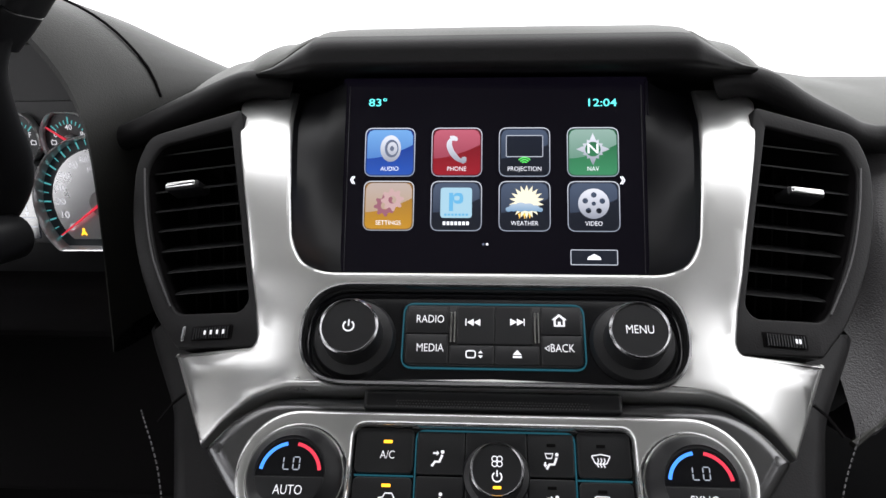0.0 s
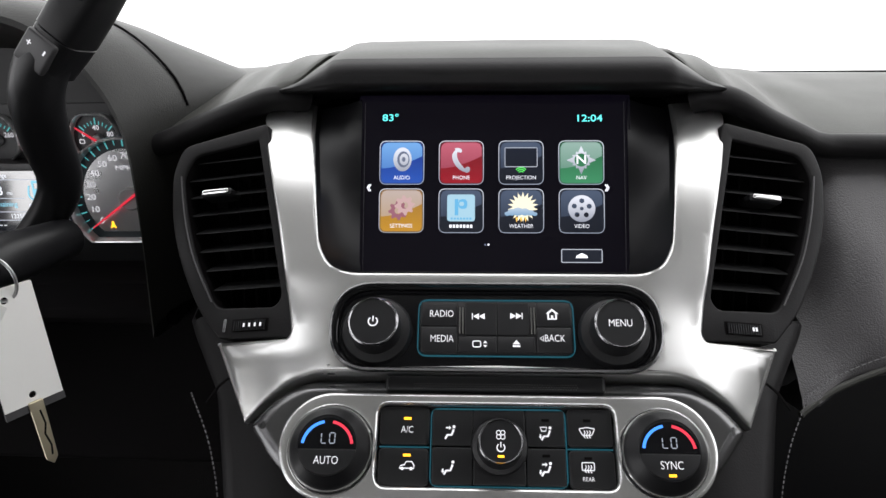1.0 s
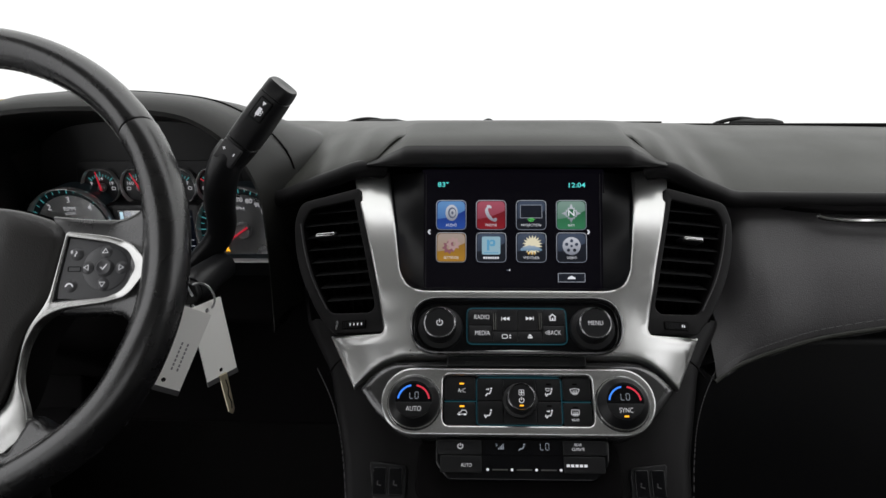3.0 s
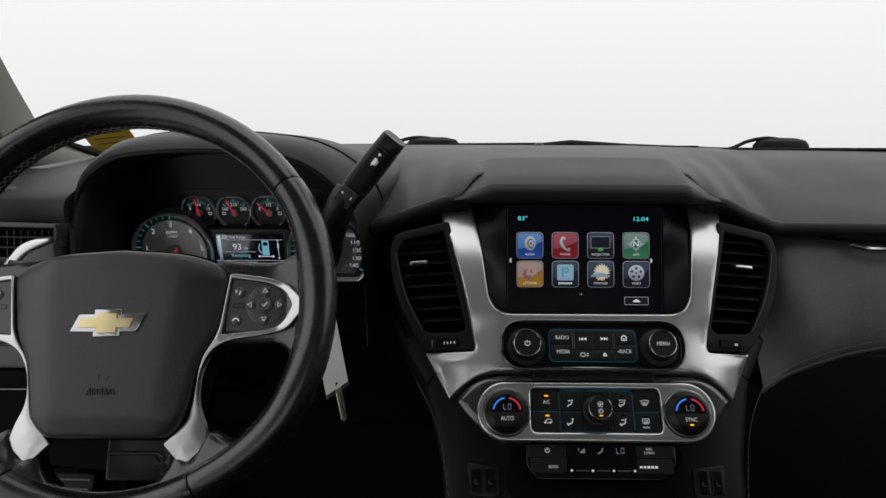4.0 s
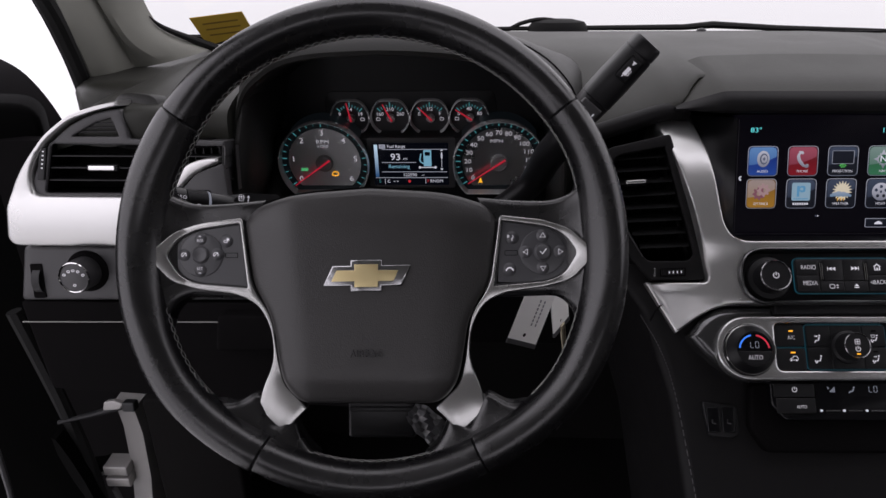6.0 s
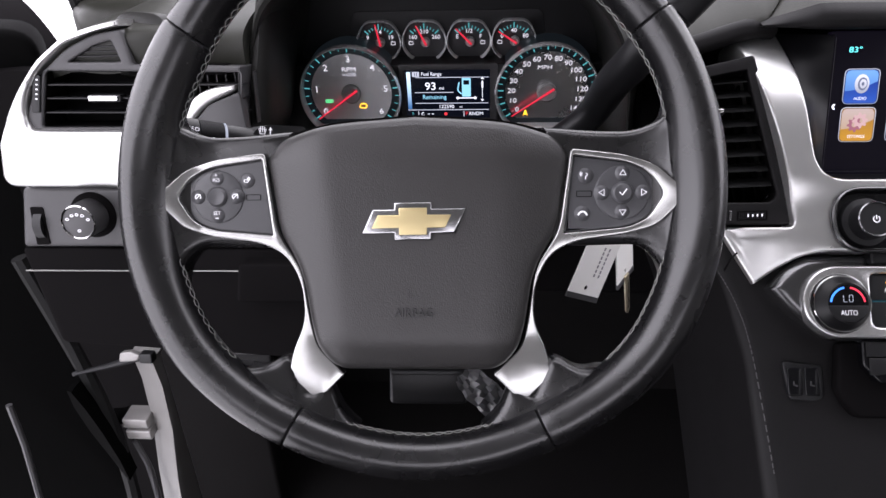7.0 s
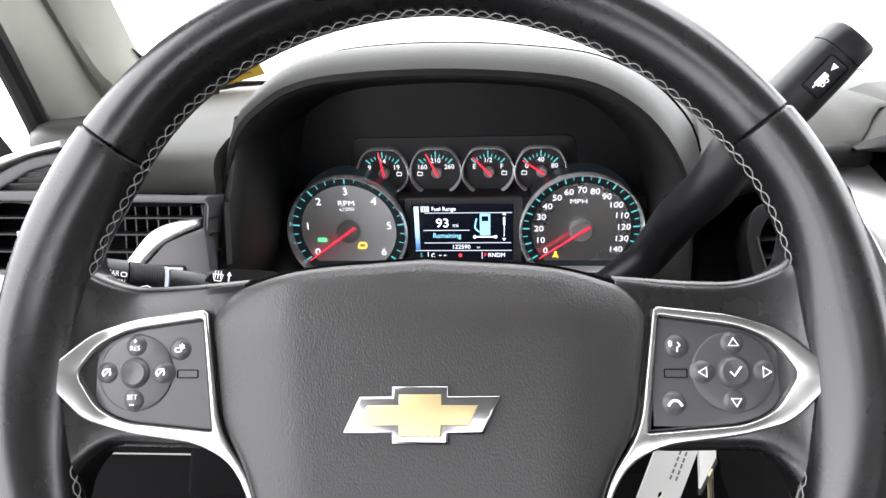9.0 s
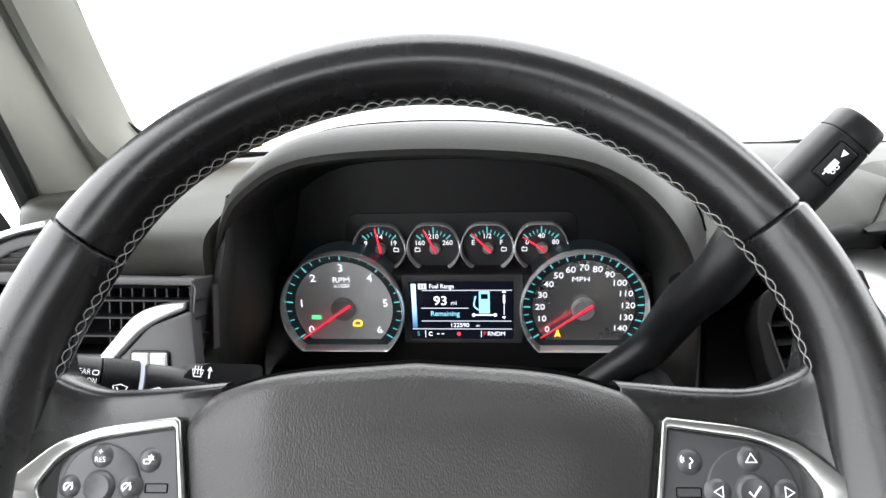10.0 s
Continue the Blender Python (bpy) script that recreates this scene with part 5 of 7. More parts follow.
part("airbag_pad", slab(PADO, -0.045, 0.0015, 0.006, top=pad_lift, step=0.006, steps=4), PADSKIN, wheel, "grained charcoal airbag pad")
part("pad_gap", slab(inset(PADO, -0.0018), -0.045, -0.0075), DARK, wheel)
EMO = [(-0.0328, -0.023), (-0.0257, -0.0078), (-0.0125, -0.0078), (-0.0125, -0.0037), (0.0108, -0.0037), (0.0108, -0.0078), (0.0322, -0.0075), (0.0251, -0.0231), (0.0108, -0.0231), (0.0108, -0.0272), (-0.0125, -0.0272), (-0.0125, -0.0231)]
EMI = [(-0.0262, -0.0197), (-0.0222, -0.0115), (-0.0092, -0.0115), (-0.0092, -0.0072), (0.0080, -0.0072), (0.0080, -0.0115), (0.0228, -0.0115), (0.0192, -0.0194), (0.0080, -0.0194), (0.0080, -0.0238), (-0.0092, -0.0238), (-0.0092, -0.0194)]
em = part("emblem", slab(EMO, 0.004, 0.0128, 0.0014), surface("grey_chrome", (0.46, 0.46, 0.47), 0.16, metal=1.0, dirt=0.05), wheel, "gold slanted bar emblem with a chrome edge")
part("gold_face", slab(EMI, 0.0120, 0.0142, 0.0006), GOLD, em)
ab = words("AIRBAG", 0.0056, 0.0104, (-0.0010, -0.0722), wide=0.86, thick=0.0021)
stroke([(-0.0040, -0.0575), (-0.0040, -0.0630), (0.0035, -0.0622), (0.0040, -0.0595)], 0.0006, 0.010, 0.0116, ab)
part("raised_lettering", ab, GREYPL, wheel)

# ---- column, stalk, shift lever, keys ----
col = thing("steering_column", WHEEL, "black plastic steering column shroud behind the wheel", "steering column")
part("upper_shroud", loft([[(x * w, y * h + o, z) for x, y in box_outline(-0.052, -0.05, 0.052, 0.016, 0.02, 5)] for w, h, o, z in ((0.75, 0.6, 0, -0.035), (0.9, 0.85, 0, -0.05), (1, 1, 0, -0.08), (1.1, 1.15, 0, -0.15), (1.1, 1.2, -0.01, -0.26))]), DARK, col)
part("lower_cover", slab(box_outline(-0.027, -0.150, 0.029, -0.09, 0.004), -0.090, -0.058, 0.003), PLASTIC, col)
part("cover_step", slab(box_outline(-0.026, -0.128, 0.028, -0.124, 0.001), -0.07, -0.0565, 0.001), PLASTIC, col)
sleeve = thing("plastic_sleeve", WHEEL @ pose(0.0455, -0.1420, -0.050, 0, 0, -42), "crumpled shiny clear plastic sleeve beside the steering column", "plastic wrap")
rnd = random.Random(5)
folds = []
for i in range(13):
    u = i / 12
    w = 0.0035 + 0.0085 * math.sin(math.pi * (0.15 + 0.8 * u))
    folds.append([Vector((-0.026 + 0.056 * u + rnd.uniform(-0.001, 0.001), w * (k / 4 - 1) + rnd.uniform(-0.0008, 0.0008), 0.004 * math.sin(1.7 * k + 2.1 * i) * rnd.uniform(0.4, 1) + 0.002)) for k in range(9)])
bm = loft(folds, closed=False, cap=False)
bmesh.ops.solidify(bm, geom=bm.faces[:], thickness=0.0006)
part("film", bm, surface("clear_film", (0.18, 0.18, 0.185), 0.12, dirt=0.3, spec=1.0), sleeve, smooth=20)
sax = Vector((0.80, 0.50, -0.33)).normalized()
sup = Vector((0.77, -0.57, 0.27)).cross(sax).normalized()
STALK = Matrix(((*sax, 0), (*sup, 0), (*sax.cross(sup), 0), (0, 0, 0, 1))).transposed()
STALK.translation = Vector((-0.577, 0.272, 0.7448)) - sax * 0.0025
stalk = thing("wiper_stalk", STALK, "black wiper stalk with white legends behind the wheel", "stalk")


def drum(stations, bm=None):
    """A round bar along x through (x, radius) stations."""
    return loft([[Vector((x, r * math.cos(w), r * math.sin(w))) for w in [2 * math.pi * k / 32 for k in range(32)]] for x, r in stations], bm=bm)


part("arm", drum([(0.0012, 0.0100), (0.003, 0.0112), (0.018, 0.0112), (0.030, 0.0105), (0.085, 0.009)]), PLASTIC, stalk)
part("ribbed_ring", drum([(-0.0182 + 0.0004 * i, 0.0119 + 0.00035 * (i % 2)) for i in range(43)]), PLASTIC, stalk)
part("end_knob", drum([(-0.0188, 0.0118), (-0.0192, 0.0125), (-0.034, 0.0122), (-0.0372, 0.0106), (-0.0384, 0.008)]), PLASTIC, stalk)
# A painted stripe that glows with the display digit material.
part("white_stripe", drum([(-0.0004, 0.0118), (-0.0003, 0.0121), (0.0003, 0.0121), (0.0004, 0.0118)]), DIGIT, stalk)
tx = words("REAR", 0.0026, 0, (-0.0270, 0.0040), wide=0.80)
stroke(box_outline(-0.0226, 0.0030, -0.0200, 0.0050, 0.0008), 0.0004, 0, 0.0002, tx, closed=True)
words("OFF-INT-ON", 0.0031, 0, (-0.0278, -0.0002), wide=0.60, bm=tx)
for x, sx in ((-0.0320, 1), (-0.0208, -1)):
    stroke([(x - 0.0014 * sx, -0.0036), (x + 0.0008 * sx, -0.0036), (x + 0.0008 * sx, -0.0058)], 0.0007, 0, 0.0002, tx)
stroke([(-0.0262, -0.0030), (-0.0262, -0.0052)], 0.0007, 0, 0.0002, tx)
part("legend", tx, LETTER, stalk, m=pose(0, 0.0, 0.0127))
g = bmesh.new()
for x, y in ((-0.0098, -0.0035), (0.0075, -0.0035)):
    stroke([(x - 0.0032, y + 0.0022), (x - 0.0016, y - 0.0024), (x + 0.0016, y - 0.0024), (x + 0.0032, y + 0.0022), (x, y + 0.0032)], 0.0005, 0, 0.0002, g, closed=True)
    stroke([(x - 0.0016, y + 0.0018), (x + 0.0012, y - 0.0024)], 0.0005, 0, 0.0002, g)
part("legend", g, LETTER, stalk, m=pose(0, 0.0, 0.0127))
fin = part("column_fin", loft([[(x + h * 0.18, y, h) for x, y in fillet([(0.0140, -0.012), (0.058, -0.014), (0.058, 0.0105), (0.030, 0.0085), (0.0195, 0.0040)], 0.004)] for h in (-0.012, 0.006, 0.0085, 0.0095)]), PLASTIC, stalk, m=pose(-0.001, 0.006, 0.0))
g = bmesh.new()
stroke([(0.0235, 0.0045), (0.0246, 0.0010), (0.0280, 0.0010), (0.0291, 0.0045)], 0.0005, 0.0096, 0.0099, g, closed=True)
for d in (-0.0015, 0, 0.0015):
    stroke([(0.0263 + d, 0.0022), (0.0263 + d, 0.0064)], 0.0004, 0.0096, 0.0099, g)
stroke([(0.0322, 0.0006), (0.0322, 0.0048)], 0.0006, 0.0096, 0.0099, g)
slab([(0.0309, 0.0044), (0.0335, 0.0044), (0.0322, 0.0066)], 0.0096, 0.0099, bm=g)
for x in (0.0245, 0.0322):
    stroke(circle(x, -0.0035, 0.0015, 10, 0.0010), 0.0005, 0.0096, 0.0099, g, closed=True)
part("legend", g, LETTER, fin)

lever = thing("shift_lever", I4, "black column shift lever with a chunky knob", "gear lever")
part("arm", tube(curve_points([(-0.3696, 0.429, 0.648), (-0.3318, 0.4217, 0.681), (-0.3029, 0.4107, 0.7092), (-0.2921, 0.4020, 0.729), (-0.2854, 0.383, 0.7527), (-0.274, 0.3615, 0.7776), (-0.266, 0.357, 0.796), (-0.2575, 0.359, 0.808)], 32), [0.0100 + 0.0050 * math.sin(min(1, i / 22) * math.pi / 2) for i in range(32)], 20), PLASTIC, lever)
KN = pose(-0.2610, 0.3600, 0.8000) @ Vector((0.054, -0.003, 0.066)).to_track_quat("Z", "Y").to_matrix().to_4x4()


def knob_ring(z, w, d, r):
    return [(x, y, z) for x, y in box_outline(-w, -d, w, d, r, 5)]


kn = part("knob", loft([knob_ring(z, w, d, r) for z, w, d, r in ((-0.004, 0.0142, 0.0120, 0.0085), (0.010, 0.0155, 0.0132, 0.0095), (0.0185, 0.0158, 0.0136, 0.0098), (0.0190, 0.0153, 0.0131, 0.0095), (0.0198, 0.0160, 0.0138, 0.0100), (0.040, 0.0162, 0.0141, 0.0108), (0.0640, 0.0153, 0.0135, 0.0108), (0.0700, 0.0149, 0.0132, 0.0108),
                            (0.0704, 0.0143, 0.0126, 0.0104), (0.0710, 0.0143, 0.0126, 0.0104), (0.0714, 0.0149, 0.0132, 0.0108), (0.0812, 0.0143, 0.0128, 0.0105), (0.0830, 0.0132, 0.0118, 0.0099), (0.0828, 0.0108, 0.0098, 0.0083), (0.0820, 0.0050, 0.0046, 0.0040))]), PLASTIC, lever, "black shift knob with a ridged cap", KN)
KNI = KN.inverted()
to_seat = (KNI.to_3x3() @ Vector((-0.25, -1, 0.12))).normalized()
ang = math.degrees(math.atan2(to_seat.x, -to_seat.y))
SIDE = pose(0, 0, 0, 0, 0, round(ang / 90) * 90)
bb = part("shift_button", slab(box_outline(-0.0115, -0.0050, 0.0085, 0.0150, 0.002), 0.008, 0.0172, 0.0016), GREYPL, kn, m=SIDE @ pose(0, 0, 0.001, 90, 0, 0))
g = slab(box_outline(-0.0080, 0.0072, -0.0050, 0.0078), 0.0172, 0.0175)
slab(box_outline(-0.0068, 0.0060, -0.0062, 0.0090), 0.0172, 0.0175, bm=g)
slab(box_outline(0.0035, 0.0062, 0.0045, 0.0090), 0.0172, 0.0175, bm=g)
part("legend", g, LETTER, bb)
tb = part("tow_button", slab(box_outline(-0.0058, 0.0460, 0.0058, 0.0665, 0.0016), 0.0120, 0.0164, 0.0008), PLASTIC, kn, m=SIDE @ pose(0, 0, 0, 90, 0, 0))
part("button_seam", stroke(box_outline(-0.0062, 0.0456, 0.0062, 0.0669, 0.0018), 0.0005, 0.0120, 0.0160, closed=True), DARK, tb)
g = slab([(-0.0022, 0.0505), (0.0010, 0.0505), (0.0010, 0.0580), (-0.0022, 0.0580)], 0.0164, 0.0167)
slab([(-0.0022, 0.0640), (0.0014, 0.0640), (-0.0004, 0.0604)], 0.0164, 0.0167, bm=g)
stroke([(-0.0010, 0.0505), (-0.0010, 0.0484)], 0.0007, 0.0164, 0.0167, g)
for y in (0.0526, 0.0554):
    stroke(circle(0.0019, y, 0.0010, 12), 0.0005, 0.0164, 0.0167, g, closed=True)
part("tow_symbol", g, LETTER, tb)

PAPER = surface("white_card", (0.88, 0.87, 0.84), 0.6, dirt=0.04)
BRASS = surface("brass_key", (0.62, 0.55, 0.40), 0.35, metal=0.9)
INK = surface("grey_print", (0.22, 0.22, 0.23), 0.7)
STEEL = surface("bare_steel", (0.45, 0.45, 0.46), 0.3, metal=1.0)


def key_tag(top, foot, across, label, holes):
    """A card tag hanging from top to foot; holes at fractions of its length."""
    up = Vector(top) - Vector(foot)
    h, up = up.length, up.normalized()
    n = Vector(across).cross(up).normalized()
    m = Matrix(((*up.cross(n), 0), (*up, 0), (*n, 0), (0, 0, 0, 1))).transposed()
    m.translation = Vector(foot)
    t = thing("key_tag", m, label, "key tag", "tags on the ignition key")
    part("card", slab(fillet([(-0.0165, 0.0), (0.0165, 0.0), (0.0165, h), (-0.0165, h)], 0.001, 2), 0, 0.0012, 0, [circle(0, f * h, 0.0021, 14) for f in holes]), PAPER, t)
    part("clear_edge", slab(box_outline(-0.0168, -0.0006, 0.0168, 0.0040), -0.0003, 0.0016), GREYPL, t)
    return t


t1 = key_tag((-0.2807, 0.316, 0.6754), (-0.2708, 0.3175, 0.6016), (0.53, 0.85, 0), "white card key tag hanging by its hole from the ignition key", (0.12, 0.9))
spare = part("spare_key", slab(fillet([(-0.0042, 0.005), (0.0040, 0.005), (0.0032, -0.032), (0.0, -0.036), (-0.0034, -0.032)], 0.001), 0.0014, 0.0030, 0.0004), BRASS, t1, "small worn brass key")
part("key_groove", stroke([(0.0006, -0.001), (0.0014, -0.010), (-0.0004, -0.016), (0.0012, -0.024), (0.0002, -0.030)], 0.0010, 0.0029, 0.0033), DARK, spare)
t2 = key_tag((-0.2860, 0.3035, 0.6740), (-0.3125, 0.2785, 0.6075), (0.72, 0.33, -0.60), "white card key tag with grey print", (0.13,))
g = bmesh.new()
for i in range(2):
    for k in range(7):
        slab(box_outline(0.002 + 0.005 * i, 0.020 + 0.0038 * k, 0.0034 + 0.005 * i, 0.0226 + 0.0038 * k), 0.0012, 0.0014, bm=g)
part("print", g, INK, t2)
ign = thing("ignition_key", pose(-0.298, 0.318, 0.684, 90), "black headed ignition key in the column lock", "key")
part("key_head", slab(fillet([(-0.009, -0.010), (0.008, -0.011), (0.014, -0.001), (0.010, 0.009), (-0.002, 0.012), (-0.011, 0.005)], 0.004), -0.004, 0.004, 0.002), PLASTIC, ign)
part("blade", slab(box_outline(-0.0035, -0.030, 0.0025, -0.010, 0.001), -0.001, 0.001), STEEL, ign)
part("lock_barrel", lathe([(0.014, -0.09), (0.016, -0.02), (0.012, -0.008), (0.004, -0.006)], 24), PLASTIC, ign)
ringp = [(0.014 + 0.012 * math.cos(w), -0.004 + 0.014 * math.sin(w), 0.003 * math.sin(w)) for w in [2 * math.pi * k / 28 for k in range(28)]]
part("key_ring", tube(ringp, 0.0010, 8, closed=True, up=(0, 0.3, 1)), STEEL, ign)
part("key_chain", tube([(0.004, 0.016, 0), (0.004, 0.006, 0.004), (0.008, -0.002, 0.004)], 0.0012, 8), STEEL, ign)

# ---- instrument cluster ----
CLUSTER = face((-0.4326, 0.553, 0.6895), -6, 0, 0.5) @ Matrix.Scale(0.956, 4)
# Like dials, two finishes: the tachometer is coloured as catching more light.
FACEG = surface("dial_face", (0.82, 0.82, 0.83), 0.34, metal=0.15, dirt=0.05)
FACEM = surface("dial_face_dim", (0.74, 0.74, 0.75), 0.28, metal=0.92, dirt=0.05)
FACED = surface("dial_face_small", (0.030, 0.030, 0.032), 0.42, dirt=0.05)
HUB = surface("dial_hub", (0.30, 0.29, 0.29), 0.35, dirt=0.05)
RING = surface("bright_ring", (0.94, 0.94, 0.95), 0.16, metal=0.45, dirt=0.03)
BAND = glow("dial_band", (0.02, 0.03, 0.035), 0.10)
TICK = glow("teal_tick", (0.12, 0.60, 0.60), 0.30)
NUMB = glow("dial_numeral", (0.80, 0.80, 0.82), 0.42)
NEEDLE = glow("red_needle", (0.85, 0.03, 0.06), 0.42)
LCDBG = glow("display_ground", (0.010, 0.014, 0.028), 0.12)
LCDBG.node_tree.nodes["Principled BSDF"].inputs["IOR"].default_value = 2.6
LCDBG.node_tree.nodes["Principled BSDF"].inputs["Roughness"].default_value = 0.14
LCDBG.node_tree.nodes["Principled BSDF"].inputs["Roughness"].default_value = 0.12
LCDBG.node_tree.nodes["Principled BSDF"].inputs["Specular IOR Level"].default_value = 0.9
LCDW = glow("display_white", (0.85, 0.90, 0.95), 0.55)
LCDB = glow("display_blue", (0.30, 0.72, 0.88), 0.5)
LCDC = glow_ramp("display_bar", (0.03, 0.10, 0.22), (0.55, 0.78, 0.88), 0.8, 0.02)
LREDT = glow("display_red", (0.85, 0.05, 0.06), 0.5)
cl = thing("instrument_cluster", CLUSTER, "instrument cluster with two large and four small lit dials", "instrument cluster")
SMALL = pose(0.028, 0.272, -0.025) @ Matrix.Scale(1.039, 4) @ pose(-0.028, -0.272, 0)
part("mask", slab(box_outline(-0.200, -0.085, 0.190, 0.031, 0.004), -0.034, -0.0045, 0.002), PLASTIC, cl)
part("upper_mask", slab(fillet([(-0.190, 0.0), (-0.178, 0.06), (-0.160, 0.113), (-0.120, 0.138), (-0.060, 0.150), (0.050, 0.150), (0.110, 0.138), (0.150, 0.115), (0.172, 0.06), (0.184, 0.0)], 0.02), -0.030, -0.0045), PLASTIC, cl, m=SMALL)
part("gauge_plate", slab(fillet([(-0.110, 0.036), (-0.103, 0.086), (-0.098, 0.0905), (0.098, 0.0905), (0.103, 0.086), (0.110, 0.036), (0.062, 0.0325), (-0.062, 0.0325)], 0.004), -0.008, -0.0034, 0.0008), PLASTIC, cl, "charcoal plate round the four small gauges", SMALL)


def big_gauge(cx, cy, r, a0, a1, majors, minors, numerals, num_r, size, needle, facem, wide=1.0):
    cut = -0.0405
    ring = [(cx + r * math.cos(w), cy + max(cut, r * math.sin(w))) for w in [2 * math.pi * i / 72 for i in range(72)]]
    gch = part("gauge", slab(ring, -0.034, -0.0030), BAND, cl, "round lit gauge in a chrome ring")
    bz = bmesh.new()
    loft([[(cx + (x - cx) * k, cy + (y - cy) * k, h) for x, y in ring] for k, h in ((1.0, -0.004), (1.022, 0.002), (1.020, 0.0060), (1.004, 0.0084), (0.984, 0.0078), (0.968, 0.0040), (0.962, -0.0028))], cap=False, bm=bz)
    part("chrome_ring", bz, RING, gch)
    k = 0.81
    part("dial_face", slab([(cx + (x - cx) * k, max(cy + (y - cy) * k, cy + cut + 0.001)) for x, y in ring], -0.0032, -0.0026), facem, gch)
    n = (majors - 1) * minors
    for i in range(n + 1):
        w = radians(a0 + (a1 - a0) * i / n)
        big = i % minors == 0
        p, q = (0.845 if big else 0.875) * r, 0.952 * r
        part("tick", stroke([(cx + p * math.cos(w), cy + p * math.sin(w)), (cx + q * math.cos(w), cy + q * math.sin(w))], 0.0013 if big else 0.0007, -0.0028, -0.0024), TICK, gch)
    for i, s in enumerate(numerals):
        w = radians(a0 + (a1 - a0) * i / (len(numerals) - 1))
        part("numeral", words(s, size, -0.0025, (cx + num_r * r * math.cos(w), cy + num_r * r * math.sin(w)), wide=wide, bold=0.00003), NUMB, gch)
    return gch


def needle_at(gch, cx, cy, length, angle, hub, w=0.0016, z=0.002, tail=0.2):
    d = Vector((math.cos(radians(angle)), math.sin(radians(angle))))
    t = Vector((-d.y, d.x))
    c = Vector((cx, cy))
    part("hub", lathe([(hub, z - 0.004), (hub, z), (hub * 0.85, z + 0.0018), (0.0004, z + 0.002)], 28, centre=(cx, cy)), HUB, gch)
    o = [c - d * length * tail + t * w * 0.8, c - d * length * tail - t * w * 0.8, c + d * length - t * w * 0.35, c + d * length + t * w * 0.35]
    part("needle", slab([tuple(p) for p in o], z + 0.0020, z + 0.0032, 0.0003), NEEDLE, gch)


tach = big_gauge(-0.1128, -0.0020, 0.0578, 215, -35, 7, 4, ["0", "1", "2", "3", "4", "5", "6"], 0.70, 0.0074, None, FACEG, 1.1)
part("legend", words("RPM", 0.0052, -0.0025, (-0.1128, 0.0265), wide=1.2, bold=0.0, bm=words("x1000", 0.0040, -0.0025, (-0.1128, 0.0205), wide=1.05)), NUMB, tach)
needle_at(tach, -0.1128, -0.0020, 0.0500, 216, 0.0112)
lampm = bmesh.new()
for sx in (-1, 1):
    for d in (-0.0016, 0, 0.0016):
        stroke([(-0.1400 + sx * 0.0045, -0.0118 + d), (-0.1400 + sx * 0.0016, -0.0118 + d * 0.8)], 0.0006, -0.0025, -0.0022, lampm)
    stroke([(-0.1400 + sx * 0.0012, -0.0140), (-0.1400 + sx * 0.0002, -0.0118), (-0.1400 + sx * 0.0012, -0.0096)], 0.0007, -0.0025, -0.0022, lampm)
part("lamp_sign", lampm, glow("green_sign", (0.10, 0.75, 0.25), 0.7), tach)
part("engine_sign", stroke(fillet([(-0.1048, -0.0200), (-0.1020, -0.0206), (-0.0976, -0.0206), (-0.0962, -0.0180), (-0.0976, -0.0156), (-0.1020, -0.0150), (-0.1034, -0.0164)], 0.0006), 0.0009, -0.0025, -0.0022, closed=True), ORANGE, tach)
spd = big_gauge(0.1118, -0.0020, 0.0578, 214, -32, 15, 2, [str(10 * i) for i in range(15)], 0.69, 0.0058, None, FACEM, 1.1)
part("legend", words("MPH", 0.0046, -0.0025, (0.1085, 0.0265), wide=1.25, bold=0.0), NUMB, spd)
needle_at(spd, 0.1118, -0.0020, 0.0480, 215, 0.0112)
bs = slab(circle(0.0885, -0.0262, 0.0012, 12), -0.0025, -0.0022)
stroke([(0.0885, -0.0276), (0.0885, -0.0306)], 0.0024, -0.0025, -0.0022, bs)
stroke([(0.0862, -0.0316), (0.0872, -0.0290), (0.0898, -0.0290), (0.0910, -0.0316)], 0.0008, -0.0025, -0.0022, bs)
part("belt_sign", bs, ORANGE, spd)
